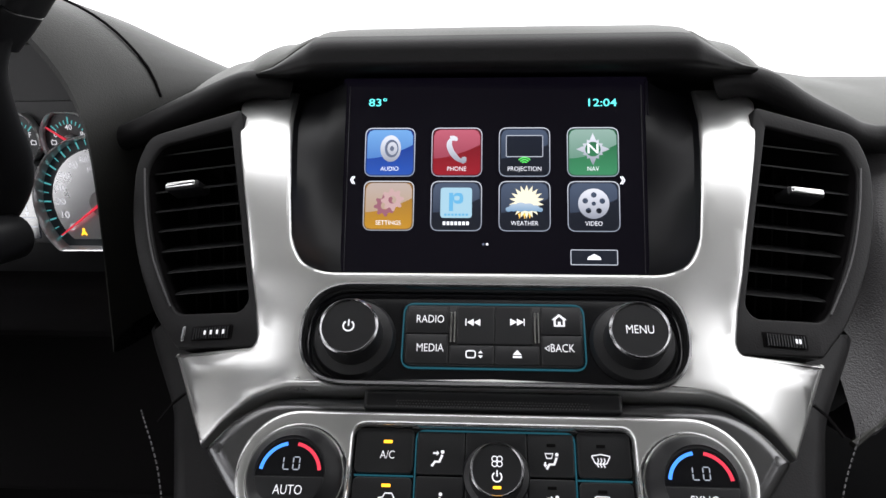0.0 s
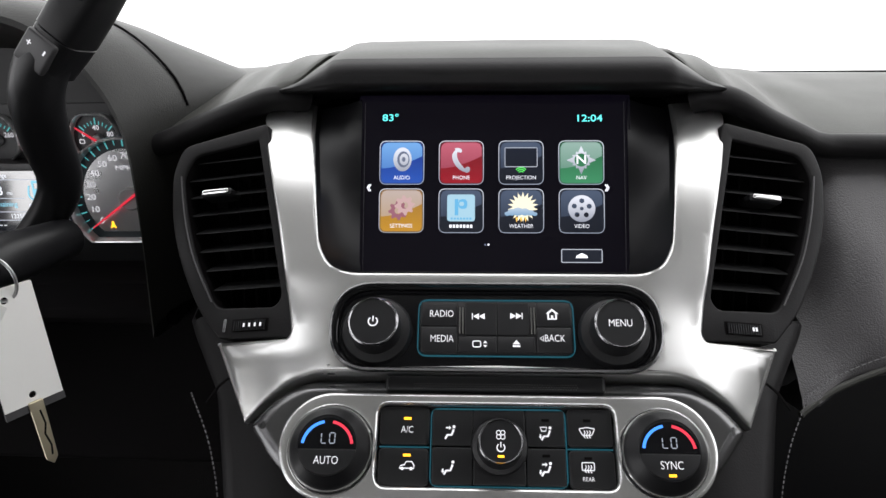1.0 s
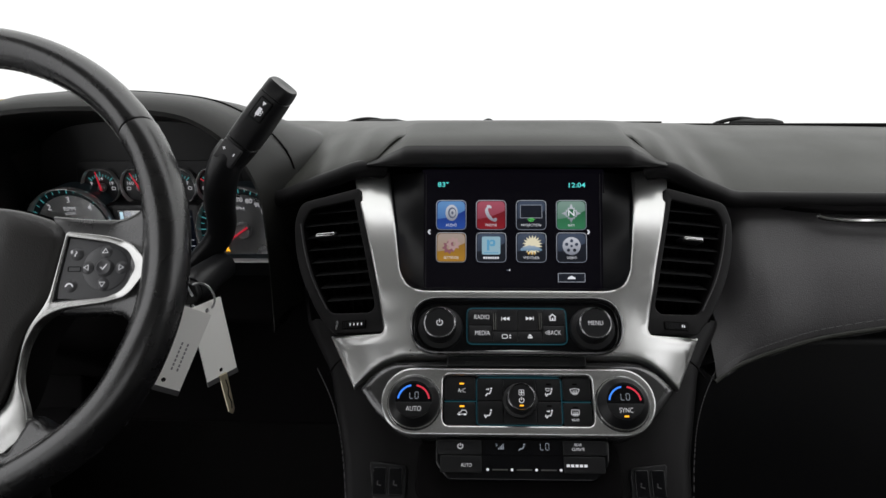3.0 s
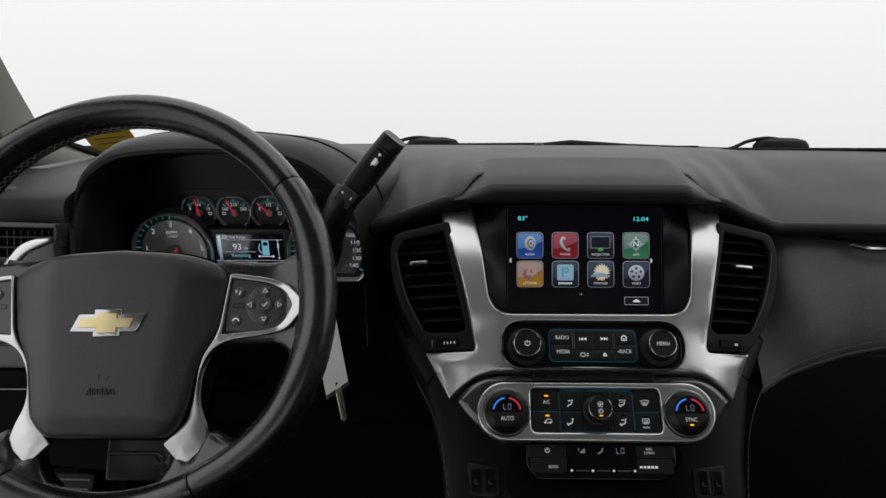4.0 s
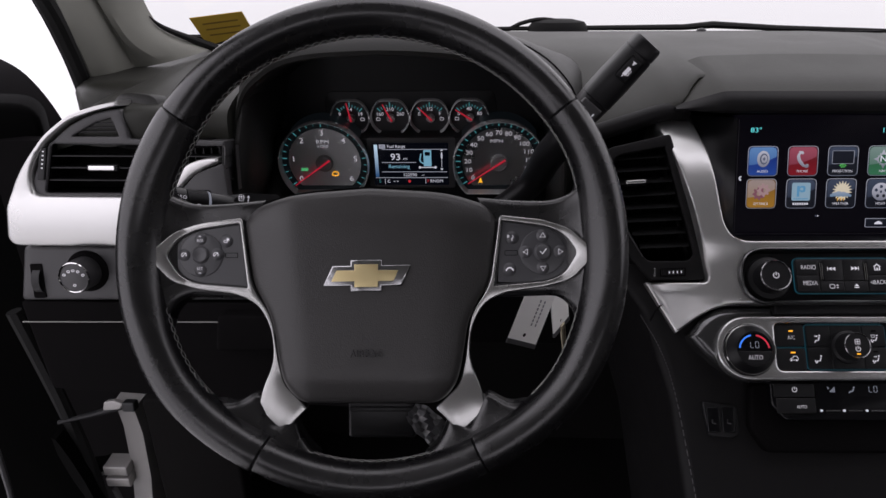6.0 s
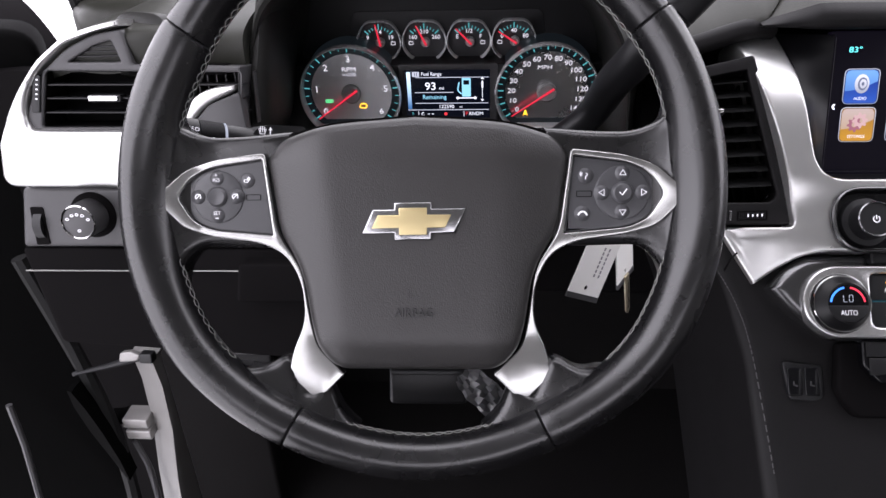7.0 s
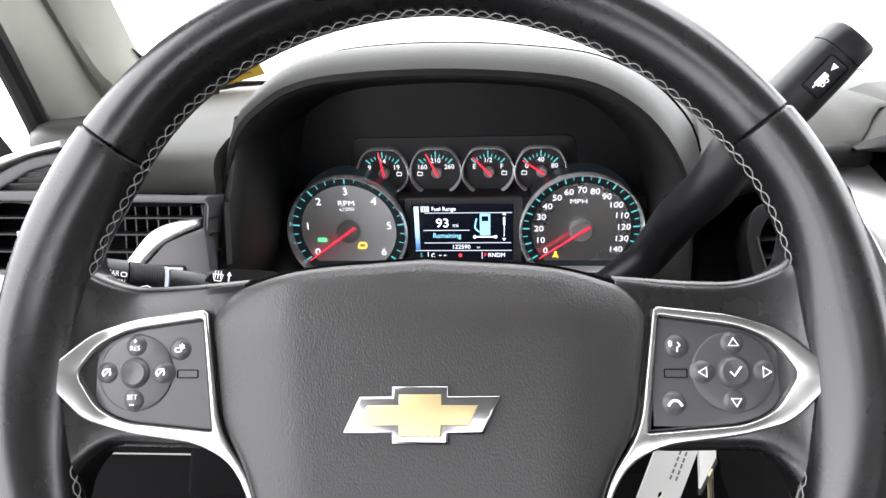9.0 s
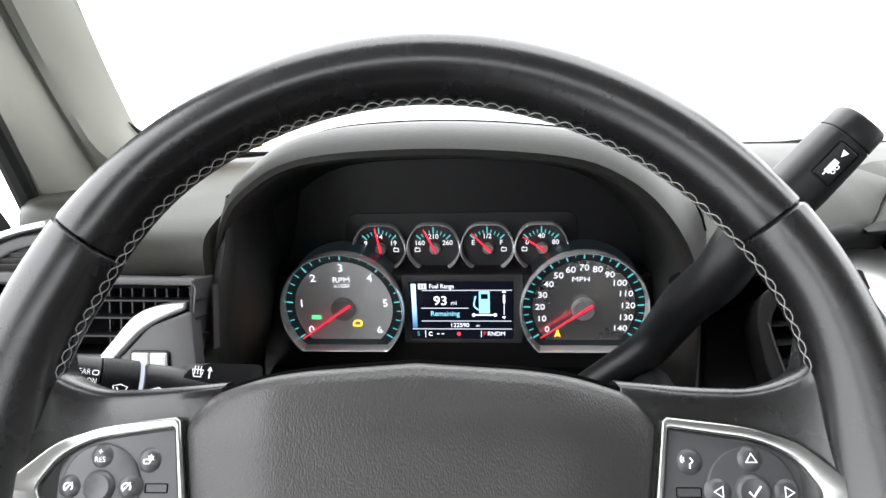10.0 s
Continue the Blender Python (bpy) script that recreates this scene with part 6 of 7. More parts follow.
for cx, nums, na, extra in ((-0.0747, ["9", "14", "19"], 100, "battery"), (-0.0250, ["160", "210", "260"], 116, "heat"), (0.0236, ["E", "1/2", "F"], 134, "fuel"), (0.0721, ["0", "40", "80"], 146, "oil")):
    cy = 0.0585
    o = fillet([(cx - 0.0243, cy + 0.006), (cx - 0.0150, cy + 0.0228), (cx + 0.0150, cy + 0.0228), (cx + 0.0243, cy + 0.006), (cx + 0.0243, cy - 0.008), (cx + 0.0140, cy - 0.0215), (cx - 0.0140, cy - 0.0215), (cx - 0.0243, cy - 0.008)], 0.009, 4)
    gch = part("gauge", slab(o, -0.010, -0.0030), FACED, cl, "small lit gauge in a chrome ring", SMALL)
    part("chrome_ring", loft([[(x, y, h) for x, y in inset(o, d)] for d, h in ((0, -0.004), (-0.0002, 0.003), (0.0007, 0.0042), (0.0015, 0.0025), (0.0018, -0.0029))], cap=False), RING, gch)
    for i in range(9):
        w = radians(138 - 12 * i)
        s = 1.0 if i % 4 == 0 else 0.88
        part("tick", stroke([(cx + 0.0155 * math.cos(w), cy - 0.004 + 0.0165 * math.sin(w)), (cx + 0.0210 * s * math.cos(w) + 0.0 * s, cy - 0.004 + 0.0225 * s * math.sin(w))], 0.0011 if i % 4 == 0 else 0.0008, -0.0028, -0.0024), TICK, gch)
    for s, w in zip(nums, (155, 90, 25)):
        part("numeral", words(s, 0.0044, -0.0025, (cx + 0.0140 * math.cos(radians(w)), cy - 0.001 + 0.0105 * math.sin(radians(w))), bold=0.00003), NUMB, gch)
    g = bmesh.new()
    sx = 1 if extra in ("battery", "fuel") else -1
    px, py = cx + sx * 0.0150, cy - 0.003
    stroke(box_outline(px - 0.0022, py - 0.0016, px + 0.0022, py + 0.0016, 0.0004), 0.0006, -0.0025, -0.0022, g, closed=True)
    stroke([(px - 0.001, py + 0.0016), (px - 0.001, py + 0.0026)], 0.0008, -0.0025, -0.0022, g)
    part("sign", g, NUMB, gch)
    needle_at(gch, cx + 0.001, cy - 0.0015, 0.0215, na, 0.0052, 0.0014, 0.0005, 0.12)
dic = part("display", slab(box_outline(-0.0497, -0.0345, 0.0473, 0.0243, 0.001), -0.006, -0.0026), LCDBG, cl, "lit blue-white driver display")
part("display_frame", slab(box_outline(-0.0560, -0.0390, 0.0560, 0.0310, 0.003), -0.008, -0.0032, 0.0006, [box_outline(-0.0500, -0.0348, 0.0476, 0.0246, 0.001)]), GREYPL, cl)
z = -0.0025
part("title", words("Fuel Range", 0.0042, z, (-0.0190, 0.0200), wide=0.88, bold=0.0), LCDW, dic)
part("value", words("93", 0.0088, z, (-0.0205, 0.0050), wide=1.05, bold=0.0001, bm=words("mi", 0.0042, z, (-0.0080, 0.0030))), LCDW, dic)
part("caption", words("Remaining", 0.0050, z, (-0.0165, -0.0080), wide=0.92, bold=0.0), LCDB, dic)
part("odometer", words("122590", 0.0042, z, (-0.0030, -0.0200), wide=1.0, bold=0.0, bm=words("mi", 0.0026, z, (0.0140, -0.0204))), LCDW, dic)
for x0, x1, y in ((-0.0375, 0.0460, 0.0160), (-0.0390, 0.0055, -0.0022), (-0.0390, 0.0455, -0.0155), (-0.0480, 0.0460, -0.0238)):
    part("rule", slab(box_outline(x0, y - 0.0003, x1, y + 0.0003), z, z + 0.0003), GREYG, dic)
part("side_bar", slab(box_outline(-0.0475, -0.0225, -0.0432, 0.0225, 0.0004), z, z + 0.0003, step=0.03), LCDC, dic)
g = slab(box_outline(0.0155, -0.0075, 0.0255, 0.0150, 0.001), z, z + 0.0003, 0, [box_outline(0.0172, 0.0070, 0.0238, 0.0125, 0.0004)])
stroke(curve_points([(0.0150, -0.004, 0), (0.0110, 0.000, 0), (0.0115, 0.006, 0), (0.0125, 0.010, 0)], 12), 0.0014, z, z + 0.0003, g)
part("pump_sign", g, LCDB, dic)
g = slab(box_outline(0.0110, -0.0098, 0.0300, -0.0086), z, z + 0.0003)
for x in (0.0105, 0.0305):
    slab(circle(x, -0.0092, 0.0017, 12), z, z + 0.0003, bm=g)
slab(box_outline(0.0385, -0.0090, 0.0391, 0.0120), z, z + 0.0003, bm=g)
slab(box_outline(0.0378, 0.0030, 0.0398, 0.0110, 0.0006), z, z + 0.0003, bm=g)
for y, s in ((0.0150, 1), (-0.0120, -1)):
    slab([(0.0370, y - s * 0.0012), (0.0406, y - s * 0.0012), (0.0388, y + s * 0.0014)], z, z + 0.0003, bm=g)
part("range_scale", g, LCDW, dic)
part("header_sign", slab(box_outline(-0.0410, 0.0172, -0.0330, 0.0228, 0.0004), z, z + 0.0003, 0, [box_outline(-0.0385, 0.0180, -0.0378, 0.0220), box_outline(-0.0362, 0.0180, -0.0355, 0.0220)]), GREYG, dic)
part("compass", words("S", 0.0042, z, (-0.0425, -0.0290)), TICK, dic)
part("range_letters", words("RNDM", 0.0042, z, (0.0315, -0.0290), wide=0.95, bold=0.0), LCDW, dic)
part("gear_letter", words("P", 0.0042, z, (0.0205, -0.0290), wide=0.95), LREDT, dic)
part("cruise_sign", stroke([(-0.0305 + 0.0020 * math.cos(w), -0.0290 + 0.0018 * math.sin(w)) for w in [radians(60 + 25 * i) for i in range(11)]], 0.0006, z, z + 0.0003), LCDW, dic)
for x in (-0.0250, -0.0205):
    part("dash_sign", slab(box_outline(x, -0.0294, x + 0.0024, -0.0287), z, z + 0.0003), LCDW, dic)
for x in (-0.0360, 0.0170):
    part("divider", slab(box_outline(x, -0.0325, x + 0.0005, -0.0255), z, z + 0.0003), LCDW, dic)
part("park_sign", slab(circle(-0.0040, -0.0290, 0.0019, 14), z, z + 0.0003), LREDT, dic)
part("lower_ledge", slab(box_outline(-0.190, -0.016, 0.185, 0.0, 0.004), -0.005, 0.10, 0.01), DARK, cl, m=pose(0, -0.066, 0, 4))

# ---- driver's side of the dashboard ----
LEFT = face((-0.73, 0.395, 0.73), 12)
ls = thing("driver_side_panel", LEFT, "black end of the dashboard with a silver strip by the door", "dashboard end")
VENTO = fillet([(-0.0655, -0.0215), (0.1185, -0.0205), (0.1235, 0.0268), (-0.0530, 0.0286)], 0.003)
part("vent_face", slab(fillet([(-0.083, -0.024), (0.1195, -0.023), (0.1245, 0.0318), (0.028, 0.034), (0.022, 0.064), (-0.004, 0.060), (-0.033, 0.047), (-0.058, 0.026), (-0.074, 0.000)], [0.008, 0.002, 0.002, 0.002, 0.004, 0.01, 0.01, 0.01, 0.01]), -0.045, -0.001, 0.002, [VENTO, fillet([(-0.0307, 0.0362), (0.0175, 0.0362), (0.0112, 0.0545), (-0.005, 0.0500)], 0.002)]), GREYPL, ls)
part("silver_arc", slab(fillet([(-0.108, -0.0765), (0.040, -0.0765), (0.040, -0.0235), (0.03, -0.0235), (-0.0745, -0.0235), (-0.0775, -0.010), (-0.0735, 0.006), (-0.058, 0.030), (-0.030, 0.052), (0.000, 0.0625), (0.022, 0.0665), (0.022, 0.0720), (0.0, 0.0672), (-0.031, 0.0580), (-0.059, 0.0375), (-0.083, 0.0090), (-0.101, -0.0200)], [0.012, 0, 0, 0, 0.01, 0.006, 0.01, 0.01, 0.01, 0.01, 0, 0, 0.01, 0.01, 0.01, 0.012, 0.02]), -0.040, 0.0040, 0.004, top=lambda x, y: 0.008 * max(0, min(1, (-y - 0.02) / 0.02)) - 0.35 * max(0, -y - 0.058), step=0.01), SILVER, ls, "broad satin silver strip sweeping up round the vent")
# Dark filler stops a light leak and stands for the shaded groove.
part("vent_gap_filler", slab(box_outline(0.018, 0.024, 0.108, 0.0335), -0.040, -0.012), DARK, ls)
# Added dark sleeve, darkening the inside walls in place of shade.
part("liner", loft([[(x, y, h) for x, y in inset(VENTO, d)] for d, h in ((0.0003, -0.045), (0.0003, -0.0035))], cap=False), DARK, ls)
part("back_box", slab(inset(VENTO, -0.003), -0.058, -0.040), DARK, ls)
part("back_box", slab([(-0.035, 0.034), (0.020, 0.034), (0.012, 0.057), (-0.006, 0.053)], -0.050, -0.036), DARK, ls)
for y in (0.0162, 0.0042, -0.0085):
    part("slat", loft([[(-0.064, y - t, zz), (0.124, y - t, zz), (0.124, y + t, zz), (-0.064, y + t, zz)] for zz, t in ((-0.024, 0.0006), (-0.006, 0.0010), (-0.0046, 0.0005))]), PLASTIC, ls)
for i in range(10):
    x = 0.052 + 0.0085 * i
    part("vane", slab([(x - 0.0005, -0.02), (x + 0.0005, -0.02), (x + 0.0005, 0.026), (x - 0.0005, 0.026)], -0.034, -0.022), VINYL, ls)
for i in range(3):
    y = 0.0405 + 0.004 * i
    part("slat", loft([[(-0.028 + 0.009 * i, y - t, zz), (0.017 - 0.001 * i, y - t + 0.001, zz), (0.017 - 0.001 * i, y + t + 0.001, zz), (-0.028 + 0.009 * i, y + t, zz)] for zz, t in ((-0.020, 0.0005), (-0.004, 0.0008), (-0.003, 0.0004))]), PLASTIC, ls)
tb = part("tab", slab(box_outline(-0.0185, 0.0012, 0.0125, 0.0078, 0.002), -0.012, -0.001, 0.001), PLASTIC, ls)
part("tab_insert", slab(box_outline(-0.0170, 0.0024, 0.0105, 0.0070, 0.0012), -0.0012, 0.001, 0.0008), CHROME, tb, "bright chrome tab insert")
tw = part("thumbwheel", slab(fillet([(-0.0720, -0.0080), (-0.0640, -0.0085), (-0.0570, 0.0250), (-0.0645, 0.0250)], 0.002), -0.006, 0.0010, 0.001), PLASTIC, ls)
mk = bmesh.new()
for i in range(5):
    slab(box_outline(-0.0655 + 0.0009 * i, 0.0038 + 0.0042 * i, -0.0637 + 0.0009 * i, 0.0050 + 0.0042 * i), 0.001, 0.0013, bm=mk)
part("marks", mk, LETTER, tw)
part("hook_trim", slab(fillet([(0.1190, 0.0162), (0.1185, 0.0108), (0.0925, 0.0002), (0.0684, -0.0250), (0.0540, -0.0255), (0.0832, 0.0085), (0.1020, 0.0150)], [0.001, 0.001, 0.02, 0.003, 0.002, 0.02, 0.012]), -0.012, 0.0035, 0.003), SILVER, ls, "silver hook shaped trim beside the vent")
part("switch_plate", slab(fillet([(0.1225, 0.0105), (0.0935, -0.0006), (0.0700, -0.0250), (0.060, -0.050), (0.128, -0.050)], 0.004), -0.012, 0.0012, 0.001), GREYPL, ls)
ps = part("switch_frame", slab(box_outline(0.0800, -0.0350, 0.1078, -0.0168, 0.003), 0.0, 0.0030, 0.001), GLOSS, ls)
for x in (0.0818, 0.0945):
    part("button", slab(box_outline(x, -0.0335, x + 0.0118, -0.0182, 0.001), 0.001, 0.0046, 0.001), surface("pale_button", (0.45, 0.45, 0.44), 0.4), ps)
part("lower_face", slab(fillet([(-0.116, -0.142), (0.150, -0.138), (0.170, -0.078), (-0.104, -0.080)], 0.006), -0.060, -0.010, 0.005, top=lambda x, y: 0.15 * min(0, y + 0.130), step=0.012), GREYPL, ls)
part("knee_panel", slab(fillet([(-0.095, -0.245), (0.25, -0.262), (0.30, -0.140), (-0.118, -0.1425)], 0.006), -0.060, -0.0125, 0.002), DARK, ls)
part("seam_line", tube([(-0.117, -0.1655, -0.0105), (0.0, -0.1640, -0.0105), (0.11, -0.1625, -0.0105)], 0.0007, 6), THREAD, ls)
part("column_plate", slab(fillet([(0.100, -0.190), (0.30, -0.186), (0.30, -0.150), (0.105, -0.150)], 0.006), -0.02, 0.004, 0.003), DARK, ls)

sw = thing("headlamp_switch", LEFT @ pose(-0.0367, -0.1066, -0.010), "round black headlamp switch with a chrome ring", "switch")
part("collar", lathe([(0.012, -0.01), (0.0225, -0.002), (0.0225, 0.0015), (0.0190, 0.004), (0.012, 0.004)], 36), DARK, sw)
kk = part("knob", lathe([(0.010, 0.003), (0.0172, 0.004), (0.0168, 0.020), (0.0160, 0.0265), (0.0150, 0.0270), (0.0003, 0.0270)], 36), GREYPL, sw)
part("chrome_ring", lathe([(0.0150, 0.0266), (0.0163, 0.0260), (0.0165, 0.0272), (0.0156, 0.0282), (0.0148, 0.0274)], 36, cap=False), CHROME, kk)
g = bmesh.new()
for x, y in ((-0.0100, 0.0030), (-0.005, 0.0066), (0.0, 0.0076), (0.005, 0.0066), (0.0100, 0.0030), (0.0, -0.0080)):
    stroke(circle(x, y, 0.0014, 10, 0.0011), 0.0006, 0.0271, 0.0274, g, closed=True)
part("legend", g, LETTER, kk)
dm = thing("dimmer_wheel", LEFT @ pose(-0.0925, -0.1185, -0.010), "black dimmer thumbwheel beside the headlamp switch", "thumbwheel")
part("slot", slab(box_outline(-0.0065, -0.019, 0.0065, 0.019, 0.002), -0.01, 0.001), DARK, dm)
part("wheel", loft([[(x, 0.0165 * math.cos(w), 0.0165 * math.sin(w) - 0.010) for w in [2 * math.pi * i / 30 for i in range(30)]] for x in (-0.0042, 0.0042)]), PLASTIC, dm)

# ---- pillar, speaker, door mirror, windows ----
pil = thing("windscreen_pillar", I4, "grey woven trim over the windscreen pillar", "pillar trim")
inner_e = [(-0.715, 0.680, 0.800), (-0.758, 0.632, 0.832), (-0.770, 0.608, 0.880), (-0.766, 0.556, 0.955), (-0.762, 0.505, 1.04), (-0.742, 0.40, 1.16), (-0.70, 0.28, 1.30)]
mid_e = [(-0.785, 0.605, 0.790), (-0.787, 0.588, 0.820), (-0.788, 0.550, 0.870), (-0.793, 0.512, 0.940), (-0.792, 0.455, 1.03), (-0.777, 0.35, 1.15), (-0.74, 0.23, 1.30)]
outer_e = [(-0.825, 0.578, 0.767), (-0.812, 0.548, 0.802), (-0.803, 0.520, 0.840), (-0.790, 0.470, 0.900), (-0.793, 0.400, 1.00), (-0.790, 0.31, 1.13), (-0.765, 0.20, 1.30)]


def between(a, b, f, back):
    return [(p[0] * (1 - f) + q[0] * f, p[1] * (1 - f) + q[1] * f - back, p[2] * (1 - f) + q[2] * f) for p, q in zip(a, b)]


part("trim_cover", loft([curve_points(e, 24) for e in ([(x - 0.002, y + 0.03, z) for x, y, z in inner_e], between(inner_e, inner_e, 0, 0.0), between(inner_e, mid_e, 0.10, 0.009), between(inner_e, mid_e, 0.25, 0.016), between(inner_e, mid_e, 0.5, 0.017), between(inner_e, mid_e, 0.75, 0.006), between(inner_e, mid_e, 0.93, -0.008), between(mid_e, mid_e, 0, -0.010), between(mid_e, outer_e, 0.10, -0.002), between(mid_e, outer_e, 0.22, 0.010), between(mid_e, outer_e, 0.45, 0.017), between(mid_e, outer_e, 0.8, 0.010), outer_e, [(x - 0.02, y + 0.03, z) for x, y, z in outer_e])], closed=False, cap=False), PILLAR, pil)
part("door_seal", tube(curve_points([(x - 0.008, y - 0.002, z) for x, y, z in outer_e], 24), 0.0105, 10), RUBBER, pil)
part("glass_seal", tube(curve_points([(x + 0.006, y + 0.022, z) for x, y, z in inner_e[:2]] + [(-0.766, 0.64, 0.85)], 12), [0.006 - 0.0005 * i for i in range(12)], 8), RUBBER, pil)
spk = thing("pillar_speaker", face((-0.712, 0.440, 0.770), 25, -18), "black rounded tweeter housing at the pillar foot", "speaker")
part("housing", loft([[(x * k, y * k * 0.9, h) for x, y in box_outline(-0.024, -0.034, 0.040, 0.034, 0.022, 6)] for k, h in ((1.12, -0.06), (1.08, -0.02), (1.0, 0.0), (0.93, 0.008), (0.75, 0.0125), (0.4, 0.014))]), BROWV, spk)
mir = thing("door_mirror", face((-1.127, 0.72, 0.68), 0, -25), "black housing of the outside door mirror", "mirror")
part("housing", loft([[(x * k, y * k, h) for x, y in fillet([(-0.13, -0.10), (0.13, -0.10), (0.125, -0.010), (0.085, 0.044), (0.040, 0.079), (-0.03, 0.098), (-0.13, 0.098)], 0.03, 4)] for k, h in ((0.92, -0.10), (1.0, -0.04), (1.0, 0.0), (0.95, 0.006))]), DARK, mir)
part("arm", tube([(0.10, -0.07, -0.03), (0.19, -0.10, -0.03), (0.26, -0.10, -0.05)], [0.035, 0.028, 0.028], 12), DARK, mir)

# ---- door opening at the driver's side ----
STEELP = surface("painted_hinge", (0.30, 0.29, 0.28), 0.35, metal=0.3, dirt=0.25)
# Far blacker than real trim: the deep shade round the door is in this colour.
SHADEBLACK = surface("shade_black_trim", (0.0022, 0.0022, 0.0022), 0.7, grain=0.3, size=800, spec=0.025)
jamb = thing("door_pillar", I4, "painted door pillar, darkened as if shaded, with a black seal and a hinge", "door pillar")
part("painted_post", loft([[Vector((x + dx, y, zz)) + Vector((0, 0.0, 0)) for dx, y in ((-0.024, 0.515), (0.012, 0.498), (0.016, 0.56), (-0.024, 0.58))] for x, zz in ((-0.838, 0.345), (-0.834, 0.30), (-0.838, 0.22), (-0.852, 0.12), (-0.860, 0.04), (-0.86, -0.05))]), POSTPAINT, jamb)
HINGE = face((-0.882, 0.505, 0.222))
hg = part("hinge", slab(fillet([(-0.038, -0.006), (-0.012, 0.004), (-0.010, 0.018), (-0.022, 0.012), (-0.040, 0.010)], 0.003), -0.02, 0.004, 0.002), SHADEBLACK, jamb, "door hinge of two bright steel leaves", HINGE)
for y0, y1 in ((-0.020, -0.0045), (0.001, 0.017)):
    part("hinge_leaf", slab(box_outline(-0.012, y0, 0.024, y1, 0.002), -0.02, 0.010, 0.002), STEELP, hg)
part("hinge_pin", lathe([(0.0035, -0.004), (0.0045, -0.002), (0.0045, 0.002), (0.0035, 0.004)], 14, centre=(-0.020, -0.001)), STEELP, hg)
part("check_strap", tube([(-0.935, 0.49, 0.325), (-0.89, 0.50, 0.332), (-0.862, 0.503, 0.340), (-0.835, 0.506, 0.348)], [0.003, 0.004, 0.005, 0.006], 8), PLASTIC, jamb)
part("strap_end", slab(fillet([(-0.020, -0.006), (0.004, -0.004), (0.010, 0.004), (-0.004, 0.009), (-0.018, 0.007)], 0.003), -0.004, 0.006, 0.002), STEELP, jamb, "bright steel end of the door check strap", face((-0.848, 0.500, 0.349), 20))
part("strap_clip", slab(box_outline(-0.004, -0.007, 0.014, 0.007, 0.003), -0.006, 0.006, 0.002), PLASTIC, jamb, m=face((-0.836, 0.499, 0.350), 10))
part("seal", tube(curve_points([(-0.955, 0.50, 0.50), (-0.925, 0.50, 0.33), (-0.905, 0.49, 0.20), (-0.90, 0.47, 0.05)], 16), 0.010, 8), RUBBER, jamb)
part("seal", tube(curve_points([(-0.886, 0.498, 0.196), (-0.880, 0.495, 0.176), (-0.874, 0.492, 0.150), (-0.872, 0.488, 0.10), (-0.874, 0.485, 0.03)], 16), 0.0045, 8), GREYPL, jamb, "grey edge of the lower door seal")
part("trim_edge", loft([[Vector((x + dx, y, zz)) for dx, y in ((-w, 0.470), (w, 0.466), (w, 0.490), (-w, 0.492))] for x, w, zz in ((-0.932, 0.004, 0.315), (-0.926, 0.009, 0.285), (-0.915, 0.010, 0.240), (-0.902, 0.007, 0.190), (-0.894, 0.003, 0.150))]), SHADEBLACK, jamb, "smooth edge of the door trim, deep shade put into its black")
# Dark sheet added to close the gap by the post and block light.
part("post_gap_filler", slab(box_outline(-1.02, -0.20, -0.79, 0.70), -0.02, 0.0), DARK, jamb, m=face((0, 0.60, 0)))
part("footwell_side", slab([(0.0, -0.10), (0.48, -0.10), (0.48, 0.62), (0.0, 0.62)], -0.006, 0.006), DARK, jamb, m=pose(-0.815, 0.56, 0.0) @ pose(0, 0, 0, 90, 0, 90))
part("kick_plate", slab(box_outline(-0.815, 0.02, -0.69, 0.36, 0.01), -0.01, 0.02, 0.006), BROWN, jamb, m=face((0, 0.52, 0)))
door = thing("driver_door", pose(-0.93, 0.62, 0.0, 0, 0, -66), "black trimmed driver door standing wide open, shade put into its colour", "door")
part("door_skin", slab(fillet([(-0.02, -0.15), (0.0, 0.74), (-0.30, 0.78), (-1.10, 0.76), (-1.10, -0.15)], 0.03), -0.03, 0.03, 0.01), SHADEBLACK, door, m=pose(-0.04, 0, 0) @ pose(0, 0, 0, 90, 0, 90))
part("armrest", slab(fillet([(-0.20, 0.36), (-0.95, 0.36), (-0.95, 0.44), (-0.25, 0.44)], 0.03), 0.02, 0.08, 0.02), BLACKV, door, m=pose(-0.04, 0, 0) @ pose(0, 0, 0, 90, 0, 90))
# Thin grey strip, left of the door post.
part("grey_strip", tube([(-0.952, 0.394, 0.36), (-0.950, 0.389, 0.30), (-0.950, 0.380, 0.24), (-0.950, 0.365, 0.15)], 0.004, 8), GREYPL, jamb)

# ---- footwell ----
single("footwell_wall", slab([(-0.80, 0.02), (0.93, 0.02), (0.93, 0.80), (-0.80, 0.80)], -0.02, 0.0), BROWN, face((0, 0.80, 0)), "dark carpeted bulkhead of the footwell", "wall", kind="structure")
pedal = thing("parking_brake_pedal", face((-0.695, 0.480, 0.352), 35), "black rubber parking brake pedal with pale moulded marks", "pedal")
part("pad", slab(box_outline(-0.035, -0.028, 0.035, 0.028, 0.008), -0.008, 0.004, 0.003), RUBBER, pedal)
for i in range(4):
    part("rib", slab(box_outline(-0.030, -0.020 + 0.0125 * i, 0.030, -0.0165 + 0.0125 * i, 0.001), 0.003, 0.0062, 0.001), GREYPL, pedal)
part("arm", tube([(0, 0.0, -0.008), (0, 0.10, -0.06), (0, 0.22, -0.09)], 0.010, 8), DARK, pedal)

